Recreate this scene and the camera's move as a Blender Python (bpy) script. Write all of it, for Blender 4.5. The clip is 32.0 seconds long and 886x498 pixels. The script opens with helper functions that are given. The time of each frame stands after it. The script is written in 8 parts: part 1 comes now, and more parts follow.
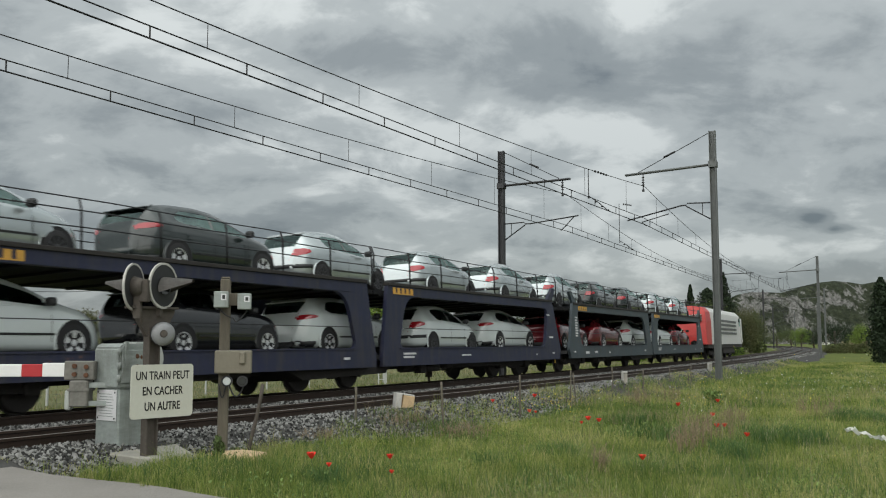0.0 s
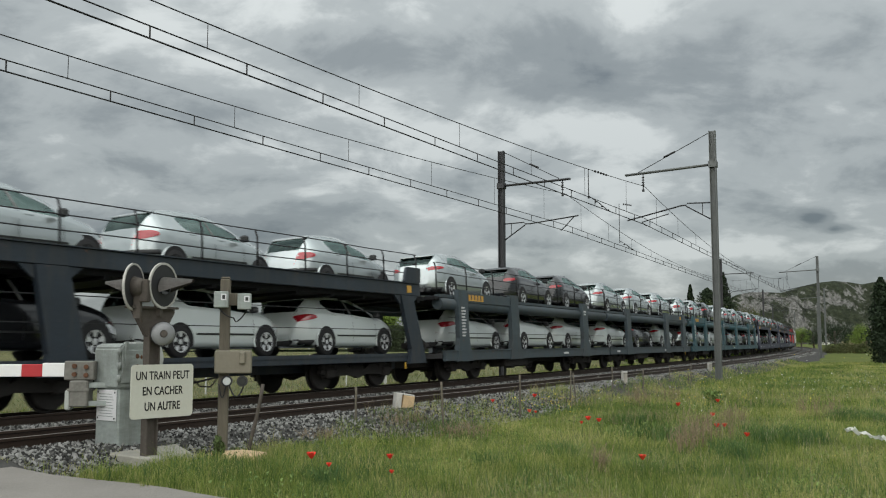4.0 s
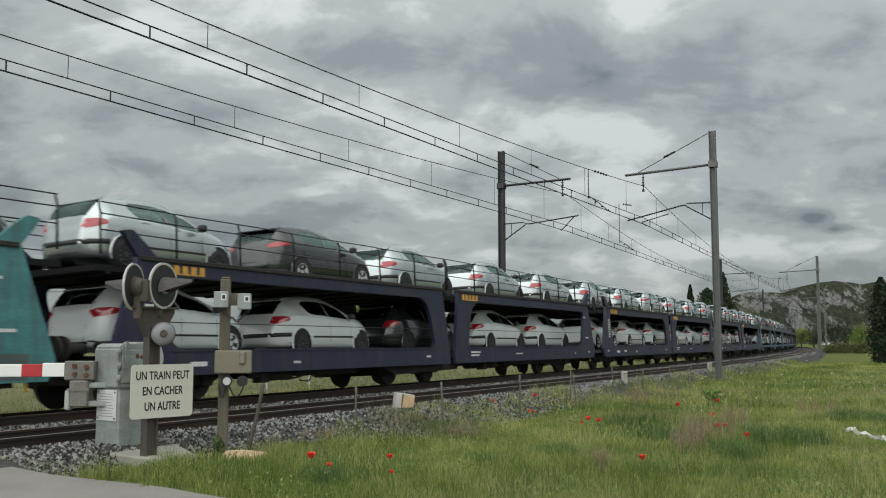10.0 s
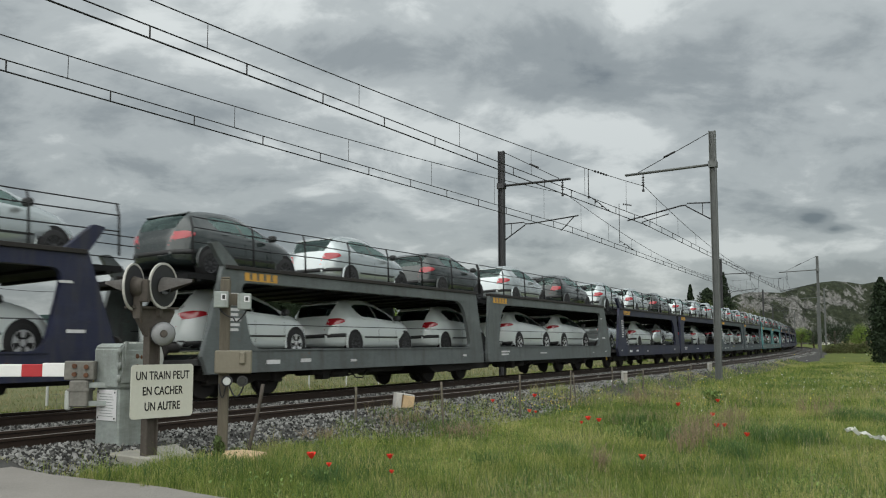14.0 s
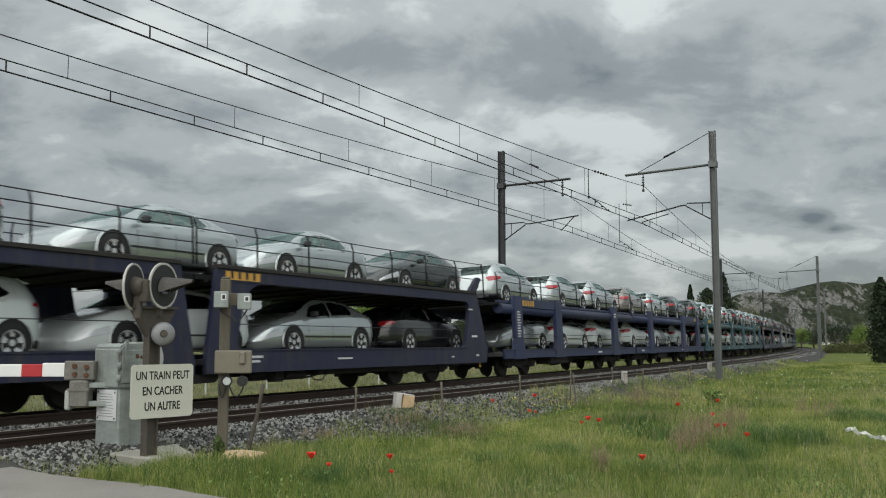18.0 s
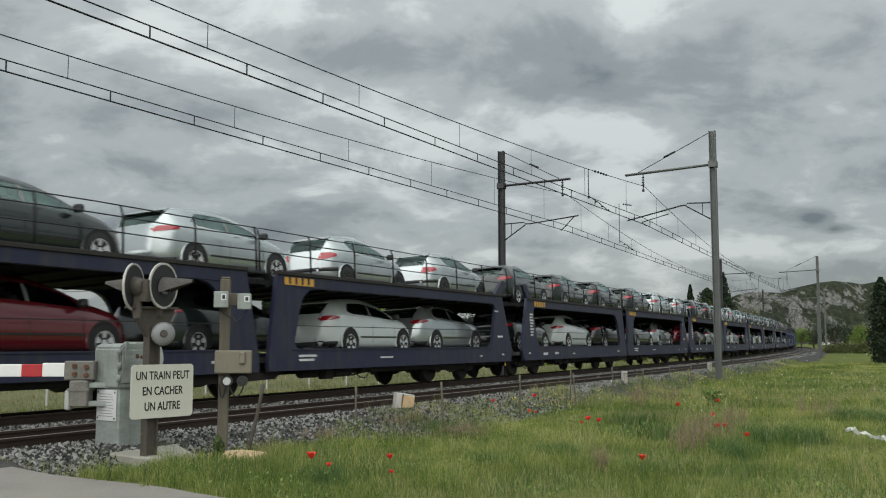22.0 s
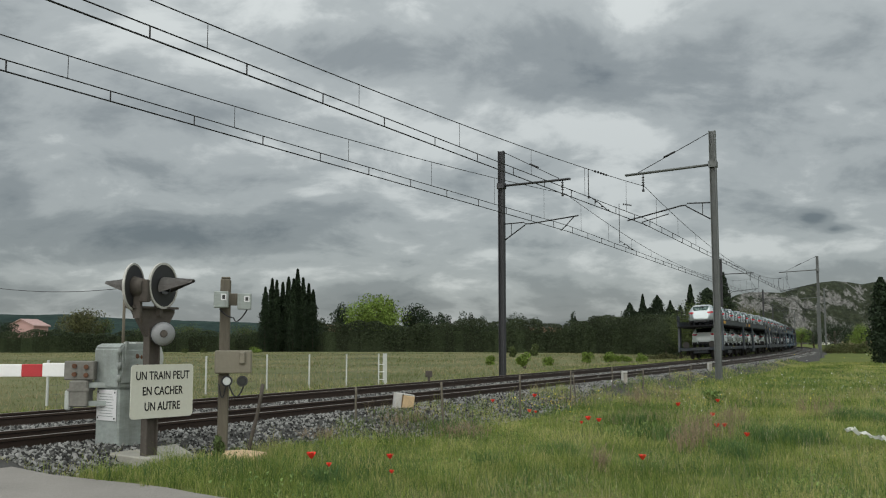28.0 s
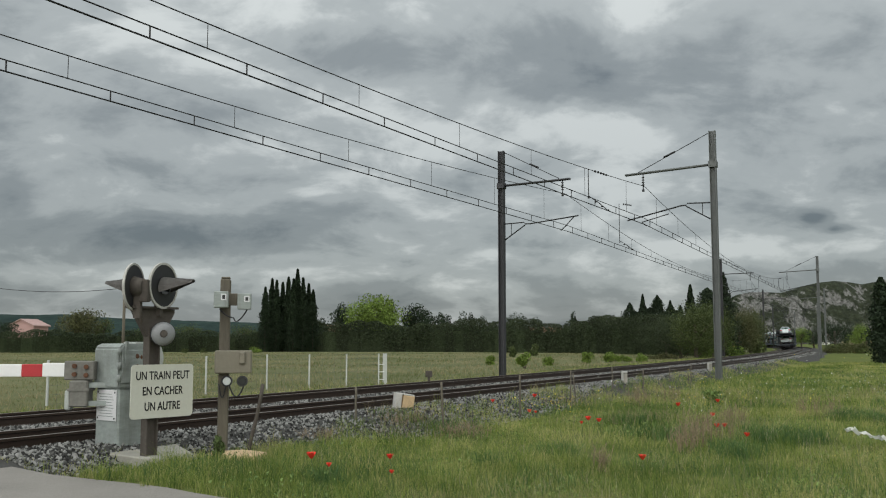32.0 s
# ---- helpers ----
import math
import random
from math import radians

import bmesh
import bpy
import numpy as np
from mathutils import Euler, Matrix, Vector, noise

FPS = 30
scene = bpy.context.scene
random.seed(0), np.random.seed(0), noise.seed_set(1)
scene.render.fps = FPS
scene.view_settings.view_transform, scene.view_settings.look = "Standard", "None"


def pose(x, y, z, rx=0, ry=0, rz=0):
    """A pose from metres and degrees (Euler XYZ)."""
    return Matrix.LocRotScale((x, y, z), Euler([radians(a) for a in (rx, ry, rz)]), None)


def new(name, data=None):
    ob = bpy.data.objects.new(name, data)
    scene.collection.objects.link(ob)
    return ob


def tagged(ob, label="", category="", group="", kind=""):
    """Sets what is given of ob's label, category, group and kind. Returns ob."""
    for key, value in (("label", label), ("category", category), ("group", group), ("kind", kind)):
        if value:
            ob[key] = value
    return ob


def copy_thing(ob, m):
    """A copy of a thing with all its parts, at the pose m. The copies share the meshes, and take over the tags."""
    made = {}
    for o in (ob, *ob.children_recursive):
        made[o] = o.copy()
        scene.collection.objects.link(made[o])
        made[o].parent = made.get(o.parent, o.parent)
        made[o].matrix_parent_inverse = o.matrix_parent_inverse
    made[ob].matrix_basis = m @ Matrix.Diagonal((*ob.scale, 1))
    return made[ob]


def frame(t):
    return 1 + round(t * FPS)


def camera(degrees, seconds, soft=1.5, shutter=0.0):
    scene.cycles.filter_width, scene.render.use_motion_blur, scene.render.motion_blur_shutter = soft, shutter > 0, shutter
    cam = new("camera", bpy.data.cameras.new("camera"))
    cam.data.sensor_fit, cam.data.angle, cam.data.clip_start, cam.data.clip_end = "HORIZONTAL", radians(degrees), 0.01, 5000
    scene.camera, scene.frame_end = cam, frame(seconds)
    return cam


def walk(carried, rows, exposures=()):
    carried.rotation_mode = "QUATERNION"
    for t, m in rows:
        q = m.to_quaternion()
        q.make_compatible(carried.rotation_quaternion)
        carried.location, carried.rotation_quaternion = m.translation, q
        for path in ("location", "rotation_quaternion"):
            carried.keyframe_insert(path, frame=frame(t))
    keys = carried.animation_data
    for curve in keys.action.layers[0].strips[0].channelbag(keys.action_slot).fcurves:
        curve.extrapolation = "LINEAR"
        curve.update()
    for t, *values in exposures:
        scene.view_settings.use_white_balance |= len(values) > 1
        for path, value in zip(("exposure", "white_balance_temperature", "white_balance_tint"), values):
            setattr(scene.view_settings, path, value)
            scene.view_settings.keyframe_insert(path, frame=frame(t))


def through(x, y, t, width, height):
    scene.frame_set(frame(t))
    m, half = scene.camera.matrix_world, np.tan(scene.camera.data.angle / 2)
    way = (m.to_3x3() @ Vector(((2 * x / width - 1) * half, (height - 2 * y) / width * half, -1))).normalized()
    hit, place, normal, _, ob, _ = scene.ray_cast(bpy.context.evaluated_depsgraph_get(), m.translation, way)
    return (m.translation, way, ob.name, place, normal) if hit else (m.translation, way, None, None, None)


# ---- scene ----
H_EYE = 1.157
cam = camera(49.74, 32.0, soft=1.12, shutter=0.08)
walk(cam, [(0.0, pose(0, 0, H_EYE, 95.566, 0, 0)), (32.0, pose(0, 0, H_EYE, 95.566, 0, 0))], [(0.0, 0.28, 6450, 7.5), (25.5, 0.28, 6450, 7.5), (28.0, 0.18, 6450, 7.5), (32.0, 0.18, 6450, 7.5)])

# ---------------------------------------------------------------- light
SUN_EL, SUN_AZ = 38.0, 195.0


def node(nt, kind, **values):
    n = nt.nodes.new(kind)
    for k, v in values.items():
        n.inputs[k.replace("_", " ")].default_value = v
    return n


def make_world():
    w = bpy.data.worlds.new("overcast_sky")
    scene.world = w
    w.use_nodes = True
    nt = w.node_tree
    nt.nodes.clear()
    L = nt.links.new
    out = nt.nodes.new("ShaderNodeOutputWorld")
    bg = nt.nodes.new("ShaderNodeBackground")
    bg.inputs["Strength"].default_value = 0.1
    L(bg.outputs[0], out.inputs[0])
    sky = nt.nodes.new("ShaderNodeTexSky")
    sky.sky_type = "NISHITA"
    sky.sun_disc = False
    sky.sun_elevation, sky.sun_rotation = radians(SUN_EL), radians(SUN_AZ)
    tc = nt.nodes.new("ShaderNodeTexCoord")
    sep = nt.nodes.new("ShaderNodeSeparateXYZ")
    L(tc.outputs["Generated"], sep.inputs[0])

    def math_(op, a, b=None, c=None):
        n = nt.nodes.new("ShaderNodeMath")
        n.operation = op
        for i, v in enumerate((a, b, c)):
            if v is None:
                continue
            if isinstance(v, (int, float)):
                n.inputs[i].default_value = v
            else:
                L(v, n.inputs[i])
        return n.outputs[0]

    def ramp(v, stops):
        n = nt.nodes.new("ShaderNodeValToRGB")
        L(v, n.inputs[0])
        while len(n.color_ramp.elements) < len(stops):
            n.color_ramp.elements.new(0.5)
        for e, (p, c) in zip(n.color_ramp.elements, stops):
            e.position, e.color = p, (*c, 1)
        n.color_ramp.interpolation = "EASE"
        return n.outputs[0]

    # the cloud sheet lies at one height, so that it closes up towards the horizon
    zc = math_("ADD", math_("MAXIMUM", sep.outputs[2], 0.0), 0.36)
    comb = nt.nodes.new("ShaderNodeCombineXYZ")
    L(math_("DIVIDE", sep.outputs[0], zc), comb.inputs[0])
    L(math_("DIVIDE", sep.outputs[1], zc), comb.inputs[1])
    comb.inputs[2].default_value = 3.7

    def cloud(scale, detail, rough, shift):
        m = nt.nodes.new("ShaderNodeMapping")
        m.inputs["Location"].default_value = shift
        m.inputs["Scale"].default_value = (0.9, 1.0, 1)
        L(comb.outputs[0], m.inputs[0])
        n = nt.nodes.new("ShaderNodeTexNoise")
        n.inputs["Scale"].default_value, n.inputs["Detail"].default_value = scale, detail
        n.inputs["Roughness"].default_value, n.inputs["Distortion"].default_value = rough, 0.35
        L(m.outputs[0], n.inputs["Vector"])
        return n.outputs[0]

    big = cloud(1.3, 3, 0.5, (4.3, 1.2, 0))
    mid = cloud(3.7, 6, 0.55, (1.0, 7.7, 2))
    fine = cloud(9.5, 6, 0.62, (3.0, 2.0, 5))
    v = math_("MULTIPLY_ADD", mid, 1.05, math_("MULTIPLY", big, 0.40))
    v = math_("MULTIPLY_ADD", fine, 0.34, v)
    v = math_("SUBTRACT", v, 0.075)

    # openings in the cloud and heavier banks, by direction
    def spot(px, py, wide, tall, amount):
        f, p = 1690.77, 0.09714
        a, b = (px - 784) / f, (441 - py) / f
        x, y, z = a, math.cos(p) - b * math.sin(p), math.sin(p) + b * math.cos(p)
        dx = math_("SUBTRACT", math_("DIVIDE", sep.outputs[0], math_("MAXIMUM", sep.outputs[1], 0.05)), x / y)
        dz = math_("SUBTRACT", math_("DIVIDE", sep.outputs[2], math_("MAXIMUM", sep.outputs[1], 0.05)), z / y)
        qx = math_("POWER", math_("ABSOLUTE", math_("DIVIDE", dx, wide / f)), 2.0)
        qz = math_("POWER", math_("ABSOLUTE", math_("DIVIDE", dz, tall / f)), 2.0)
        g = math_("POWER", 2.718, math_("MULTIPLY", math_("ADD", qx, qz), -1.0))
        return math_("MULTIPLY", g, amount)

    for s in ((330, 262, 260, 46, 0.22), (1075, 232, 180, 50, 0.24), (560, 310, 120, 50, 0.06), (1400, 440, 320, 22, 0.18), (1500, 330, 120, 60, 0.10),
              (820, 470, 320, 30, 0.08), (960, 400, 260, 60, 0.10), (1100, 350, 170, 60, 0.09), (60, 560, 300, 16, 0.10), (560, 300, 260, 60, 0.06), (1448, 384, 32, 15, -0.34), (1432, 390, 20, 9, -0.16), (1492, 404, 26, 7, -0.24), (1474, 408, 14, 7, -0.16), (700, 90, 330, 45, -0.12), (1350, 130, 260, 60, -0.08), (220, 292, 120, 28, -0.16),
              (20, 345, 40, 40, -0.18), (300, 480, 420, 18, 0.12), (250, 420, 400, 34, -0.14), (640, 400, 260, 40, -0.10), (560, 345, 40, 12, 0.16), (520, 375, 70, 16, 0.10), (870, 445, 40, 10, 0.14),
              (1040, 120, 130, 45, -0.10), (560, 30, 400, 40, 0.05), (300, 555, 500, 34, -0.10), (820, 560, 330, 26, 0.06), (1210, 515, 60, 10, 0.10), (1450, 60, 260, 70, -0.10), (90, 40, 200, 60, -0.06)):
        v = math_("ADD", v, spot(*s))
    low = math_("POWER", math_("ABSOLUTE", math_("DIVIDE", math_("SUBTRACT", sep.outputs[2], 0.035), 0.075)), 2.0)
    v = math_("ADD", v, math_("MULTIPLY", math_("POWER", 2.718, math_("MULTIPLY", low, -1.0)), -0.11))
    col = ramp(v, ((0.42, (1.28, 1.47, 1.60)), (0.66, (2.3, 2.50, 2.58)), (0.84, (3.5, 3.72, 3.75)), (1.0, (5.4, 5.6, 5.55))))
    # an overcast sky is brightest overhead
    up = nt.nodes.new("ShaderNodeVectorMath")
    up.operation = "SCALE"
    L(col, up.inputs[0])
    L(math_("MULTIPLY_ADD", math_("POWER", math_("MAXIMUM", sep.outputs[2], 0.0), 1.7), 1.75, 0.86), up.inputs["Scale"])
    col = up.outputs[0]
    mix = nt.nodes.new("ShaderNodeMix")
    mix.data_type = "RGBA"
    mix.inputs[0].default_value = 0.93
    L(sky.outputs[0], mix.inputs[6])
    L(col, mix.inputs[7])
    L(mix.outputs[2], bg.inputs["Color"])


make_world()
sun = new("sun", bpy.data.lights.new("sun", "SUN"))
sun.data.energy, sun.data.angle, sun.data.color = 2.2, radians(105), (1.0, 0.97, 0.92)
sun.rotation_euler = (radians(90 - SUN_EL), 0, radians(-SUN_AZ + 180))


# ---------------------------------------------------------------- materials
def material(name, color, rough=0.7, metal=0.0, vary=0.25, scale=3.0, fine=40.0, bump=0.15, tint=None, coat=0.0, spec=0.5, per_object=0.0, per_island=0.0, use_object=True, stretch=(1, 1, 1)):
    """Base colour with two scales of variation, roughness change and fine relief."""
    m = bpy.data.materials.new(name)
    m.use_nodes = True
    nt = m.node_tree
    L = nt.links.new
    b = nt.nodes["Principled BSDF"]
    b.inputs["Metallic"].default_value = metal
    b.inputs["Coat Weight"].default_value = coat
    b.inputs["Coat Roughness"].default_value = 0.08
    b.inputs["Specular IOR Level"].default_value = spec
    tc = nt.nodes.new("ShaderNodeTexCoord")
    mp = nt.nodes.new("ShaderNodeMapping")
    mp.inputs["Scale"].default_value = stretch
    L(tc.outputs["Object" if use_object else "Generated"], mp.inputs[0])
    n1 = node(nt, "ShaderNodeTexNoise", Scale=scale, Detail=5.0, Roughness=0.6)
    n2 = node(nt, "ShaderNodeTexNoise", Scale=fine, Detail=3.0, Roughness=0.6)
    L(mp.outputs[0], n1.inputs["Vector"])
    L(mp.outputs[0], n2.inputs["Vector"])
    add = nt.nodes.new("ShaderNodeMath")
    add.operation = "MULTIPLY_ADD"
    add.inputs[1].default_value = 0.6
    L(n1.outputs[0], add.inputs[0])
    half = nt.nodes.new("ShaderNodeMath")
    half.operation = "MULTIPLY"
    half.inputs[1].default_value = 0.4
    L(n2.outputs[0], half.inputs[0])
    L(half.outputs[0], add.inputs[2])
    src = add.outputs[0]
    if per_object or per_island:
        info = nt.nodes.new("ShaderNodeObjectInfo" if per_object else "ShaderNodeNewGeometry")
        o = nt.nodes.new("ShaderNodeMath")
        o.operation = "MULTIPLY_ADD"
        o.inputs[1].default_value = per_object or per_island
        L(info.outputs["Random" if per_object else "Random Per Island"], o.inputs[0])
        L(src, o.inputs[2])
        s = nt.nodes.new("ShaderNodeMath")
        s.operation = "SUBTRACT"
        s.inputs[1].default_value = (per_object or per_island) / 2
        L(o.outputs[0], s.inputs[0])
        src = s.outputs[0]
    r = nt.nodes.new("ShaderNodeValToRGB")
    dark = tint or tuple(c * (1 - vary) for c in color)
    light = tuple(min(1, c * (1 + vary)) for c in color)
    r.color_ramp.elements[0].position, r.color_ramp.elements[0].color = 0.28, (*dark, 1)
    r.color_ramp.elements[1].position, r.color_ramp.elements[1].color = 0.72, (*light, 1)
    L(src, r.inputs[0])
    L(r.outputs[0], b.inputs["Base Color"])
    mr = nt.nodes.new("ShaderNodeMapRange")
    mr.inputs["To Min"].default_value, mr.inputs["To Max"].default_value = max(0.02, rough - 0.12), min(1, rough + 0.12)
    L(n1.outputs[0], mr.inputs[0])
    L(mr.outputs[0], b.inputs["Roughness"])
    if bump:
        bp = node(nt, "ShaderNodeBump", Strength=bump, Distance=0.02)
        L(n2.outputs[0], bp.inputs["Height"])
        L(bp.outputs[0], b.inputs["Normal"])
    return m


def paint(name, color, metal=0.0):
    return material(name, color, rough=0.20, metal=metal, vary=0.03, scale=0.8, fine=6, bump=0.0, coat=0.8)


def weathered(name, color, dirt=(0.05, 0.045, 0.038)):
    """Old wagon paint: faded in patches, with run-down grime and a few rust blooms."""
    m = material(name, color, rough=0.55, vary=0.3, scale=1.6, fine=18, bump=0.06, stretch=(0.5, 1, 1.6))
    nt = m.node_tree
    L = nt.links.new
    b = nt.nodes["Principled BSDF"]
    base = b.inputs["Base Color"].links[0].from_socket
    tc = nt.nodes.new("ShaderNodeTexCoord")
    for scale, stretch, lo, hi, most, tone in ((2.2, (2.2, 1, 0.35), 0.46, 0.74, 0.65, dirt), (1.1, (0.8, 1, 2.0), 0.55, 0.72, 0.45, tuple(c * 1.6 + 0.012 for c in color)), (3.4, (1, 1, 1), 0.66, 0.72, 0.8, (0.16, 0.07, 0.035))):
        mp = nt.nodes.new("ShaderNodeMapping")
        mp.inputs["Scale"].default_value = stretch
        mp.inputs["Location"].default_value = (scale * 3, 0, scale)
        L(tc.outputs["Object"], mp.inputs[0])
        n = node(nt, "ShaderNodeTexNoise", Scale=scale, Detail=6.0, Roughness=0.65)
        L(mp.outputs[0], n.inputs["Vector"])
        mr = nt.nodes.new("ShaderNodeMapRange")
        mr.inputs["From Min"].default_value, mr.inputs["From Max"].default_value, mr.inputs["To Max"].default_value = lo, hi, most
        L(n.outputs[0], mr.inputs[0])
        mix = nt.nodes.new("ShaderNodeMix")
        mix.data_type = "RGBA"
        L(mr.outputs[0], mix.inputs[0])
        L(base, mix.inputs[6])
        mix.inputs[7].default_value = (*tone, 1)
        base = mix.outputs[2]
    L(base, b.inputs["Base Color"])
    return m


M = {}
M["navy"] = weathered("navy_paint", (0.011, 0.014, 0.040))
M["blue"] = weathered("blue_paint", (0.018, 0.027, 0.075))
M["teal"] = weathered("teal_paint", (0.024, 0.070, 0.085))
M["green"] = weathered("sea_green_paint", (0.055, 0.19, 0.19))
M["sill_green"] = weathered("sooty_green_sill", (0.075, 0.105, 0.10))
M["slate"] = weathered("slate_paint", (0.038, 0.054, 0.064))
M["grey"] = weathered("faded_grey_paint", (0.10, 0.115, 0.115))
M["petrol"] = weathered("petrol_blue_paint", (0.044, 0.086, 0.118))
M["ink"] = weathered("ink_blue_paint", (0.016, 0.024, 0.034))
M["deck"] = material("deck_steel", (0.055, 0.055, 0.056), 0.65, 0.3, 0.3, 2, 25, 0.2)
M["under"] = material("brake_dust_iron", (0.028, 0.025, 0.023), 0.8, 0.2, 0.4, 4, 30, 0.3)
# upper decks: the dimness of their undersides is put into this near-black colour
M["deck_shade"] = material("shade_black_deck_steel", (0.011, 0.011, 0.012), 0.85, 0.0, 0.4, 3, 30, 0.2, spec=0.2)
M["yellow"] = material("ochre_lettering", (0.55, 0.30, 0.05), 0.6, 0, 0.2, 5, 40, 0.02)
M["white_mark"] = material("white_marking", (0.55, 0.55, 0.55), 0.6, 0, 0.25, 6, 50, 0.02)
M["tap_yellow"] = material("yellow_tap_enamel", (0.50, 0.32, 0.03), 0.5, 0, 0.15, 6, 50, 0.02)
M["wire"] = material("dark_wire", (0.03, 0.03, 0.032), 0.6, 0.5, 0.2, 5, 50, 0)
M["c_white"] = paint("white_car_paint", (0.61, 0.66, 0.655))
M["c_silver"] = paint("silver_car_paint", (0.45, 0.495, 0.50), 0.6)
M["c_grey"] = paint("graphite_car_paint", (0.022, 0.030, 0.029), 0.25)
M["c_black"] = paint("black_car_paint", (0.012, 0.013, 0.015), 0.1)
M["c_red"] = paint("wine_car_paint", (0.13, 0.012, 0.018), 0.2)
M["c_taupe"] = paint("taupe_car_paint", (0.22, 0.20, 0.19), 0.4)


def pane_glass(name, tint, ior=2.5):
    """Thin tinted glass: clear with a reflection that grows at a slant."""
    m = bpy.data.materials.new(name)
    m.use_nodes = True
    nt = m.node_tree
    L = nt.links.new
    out = nt.nodes["Material Output"]
    nt.nodes.remove(nt.nodes["Principled BSDF"])
    clear = nt.nodes.new("ShaderNodeBsdfTransparent")
    clear.inputs[0].default_value = (*tint, 1)
    gloss = nt.nodes.new("ShaderNodeBsdfGlossy")
    gloss.inputs["Roughness"].default_value = 0.03
    gloss.inputs[0].default_value = (0.74, 0.96, 0.90, 1)
    fr = nt.nodes.new("ShaderNodeFresnel")
    fr.inputs[0].default_value = ior
    mix = nt.nodes.new("ShaderNodeMixShader")
    L(fr.outputs[0], mix.inputs[0])
    L(clear.outputs[0], mix.inputs[1])
    L(gloss.outputs[0], mix.inputs[2])
    L(mix.outputs[0], out.inputs[0])
    return m


M["glass"] = pane_glass("tinted_car_glass", (0.74, 0.93, 0.88))
M["rear_glass"] = pane_glass("dark_rear_glass", (0.30, 0.38, 0.37), 1.7)
M["lamp_red"] = material("red_lamp_lens", (0.34, 0.016, 0.024), 0.12, 0, 0.1, 8, 60, 0, coat=1)
M["lamp_clear"] = material("clear_lamp_lens", (0.6, 0.62, 0.64), 0.1, 0.3, 0.1, 8, 60, 0, coat=1)
M["cabin"] = material("pale_grey_upholstery", (0.20, 0.21, 0.205), 0.8, 0, 0.2, 6, 40, 0.05)
M["tyre"] = material("tyre_rubber", (0.015, 0.015, 0.016), 0.85, 0, 0.2, 8, 60, 0.1)
M["rim"] = material("alloy_rim", (0.62, 0.63, 0.64), 0.35, 0.4, 0.1, 8, 60, 0)
M["hubcap"] = material("dark_steel_rim", (0.045, 0.045, 0.048), 0.55, 0.2, 0.1, 8, 60, 0)
M["plastic"] = material("dark_bumper_plastic", (0.02, 0.021, 0.022), 0.6, 0, 0.15, 8, 60, 0.02)
M["rail"] = material("worn_rail_steel", (0.055, 0.038, 0.029), 0.6, 0.6, 0.3, 3, 30, 0.1, use_object=True)
M["railtop"] = material("polished_rail_head", (0.24, 0.21, 0.185), 0.5, 0.6, 0.2, 1, 10, 0)
M["sleeper"] = material("oiled_timber_sleeper", (0.085, 0.07, 0.06), 0.9, 0, 0.35, 3, 25, 0.5, per_object=0.3, stretch=(6, 1, 1))
M["ballast"] = material("ballast_stone", (0.145, 0.145, 0.138), 0.95, 0, 0.75, 2.2, 14, 0.9, per_island=1.2, spec=0.15)
# bed under the loose stones, with the shade between them put into its colour
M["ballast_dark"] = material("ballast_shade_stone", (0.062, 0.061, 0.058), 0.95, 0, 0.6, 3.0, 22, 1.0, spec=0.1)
M["earth"] = material("meadow_turf", (0.10, 0.12, 0.036), 0.95, 0, 0.4, 0.3, 5, 0.6, spec=0.05)
M["asphalt"] = material("old_asphalt", (0.22, 0.205, 0.185), 0.9, 0, 0.28, 0.9, 45, 0.6)
M["concrete"] = material("weathered_concrete", (0.33, 0.31, 0.27), 0.9, 0, 0.3, 2.5, 30, 0.4)
M["concrete_tan"] = material("sandy_concrete_cover", (0.50, 0.36, 0.21), 0.9, 0, 0.2, 3, 30, 0.3)
M["pole"] = material("galvanised_pole_steel", (0.125, 0.132, 0.13), 0.6, 0.3, 0.3, 1.5, 20, 0.1)
M["pole_dark"] = material("dark_pole_steel", (0.05, 0.05, 0.055), 0.65, 0.3, 0.3, 1.5, 20, 0.1)


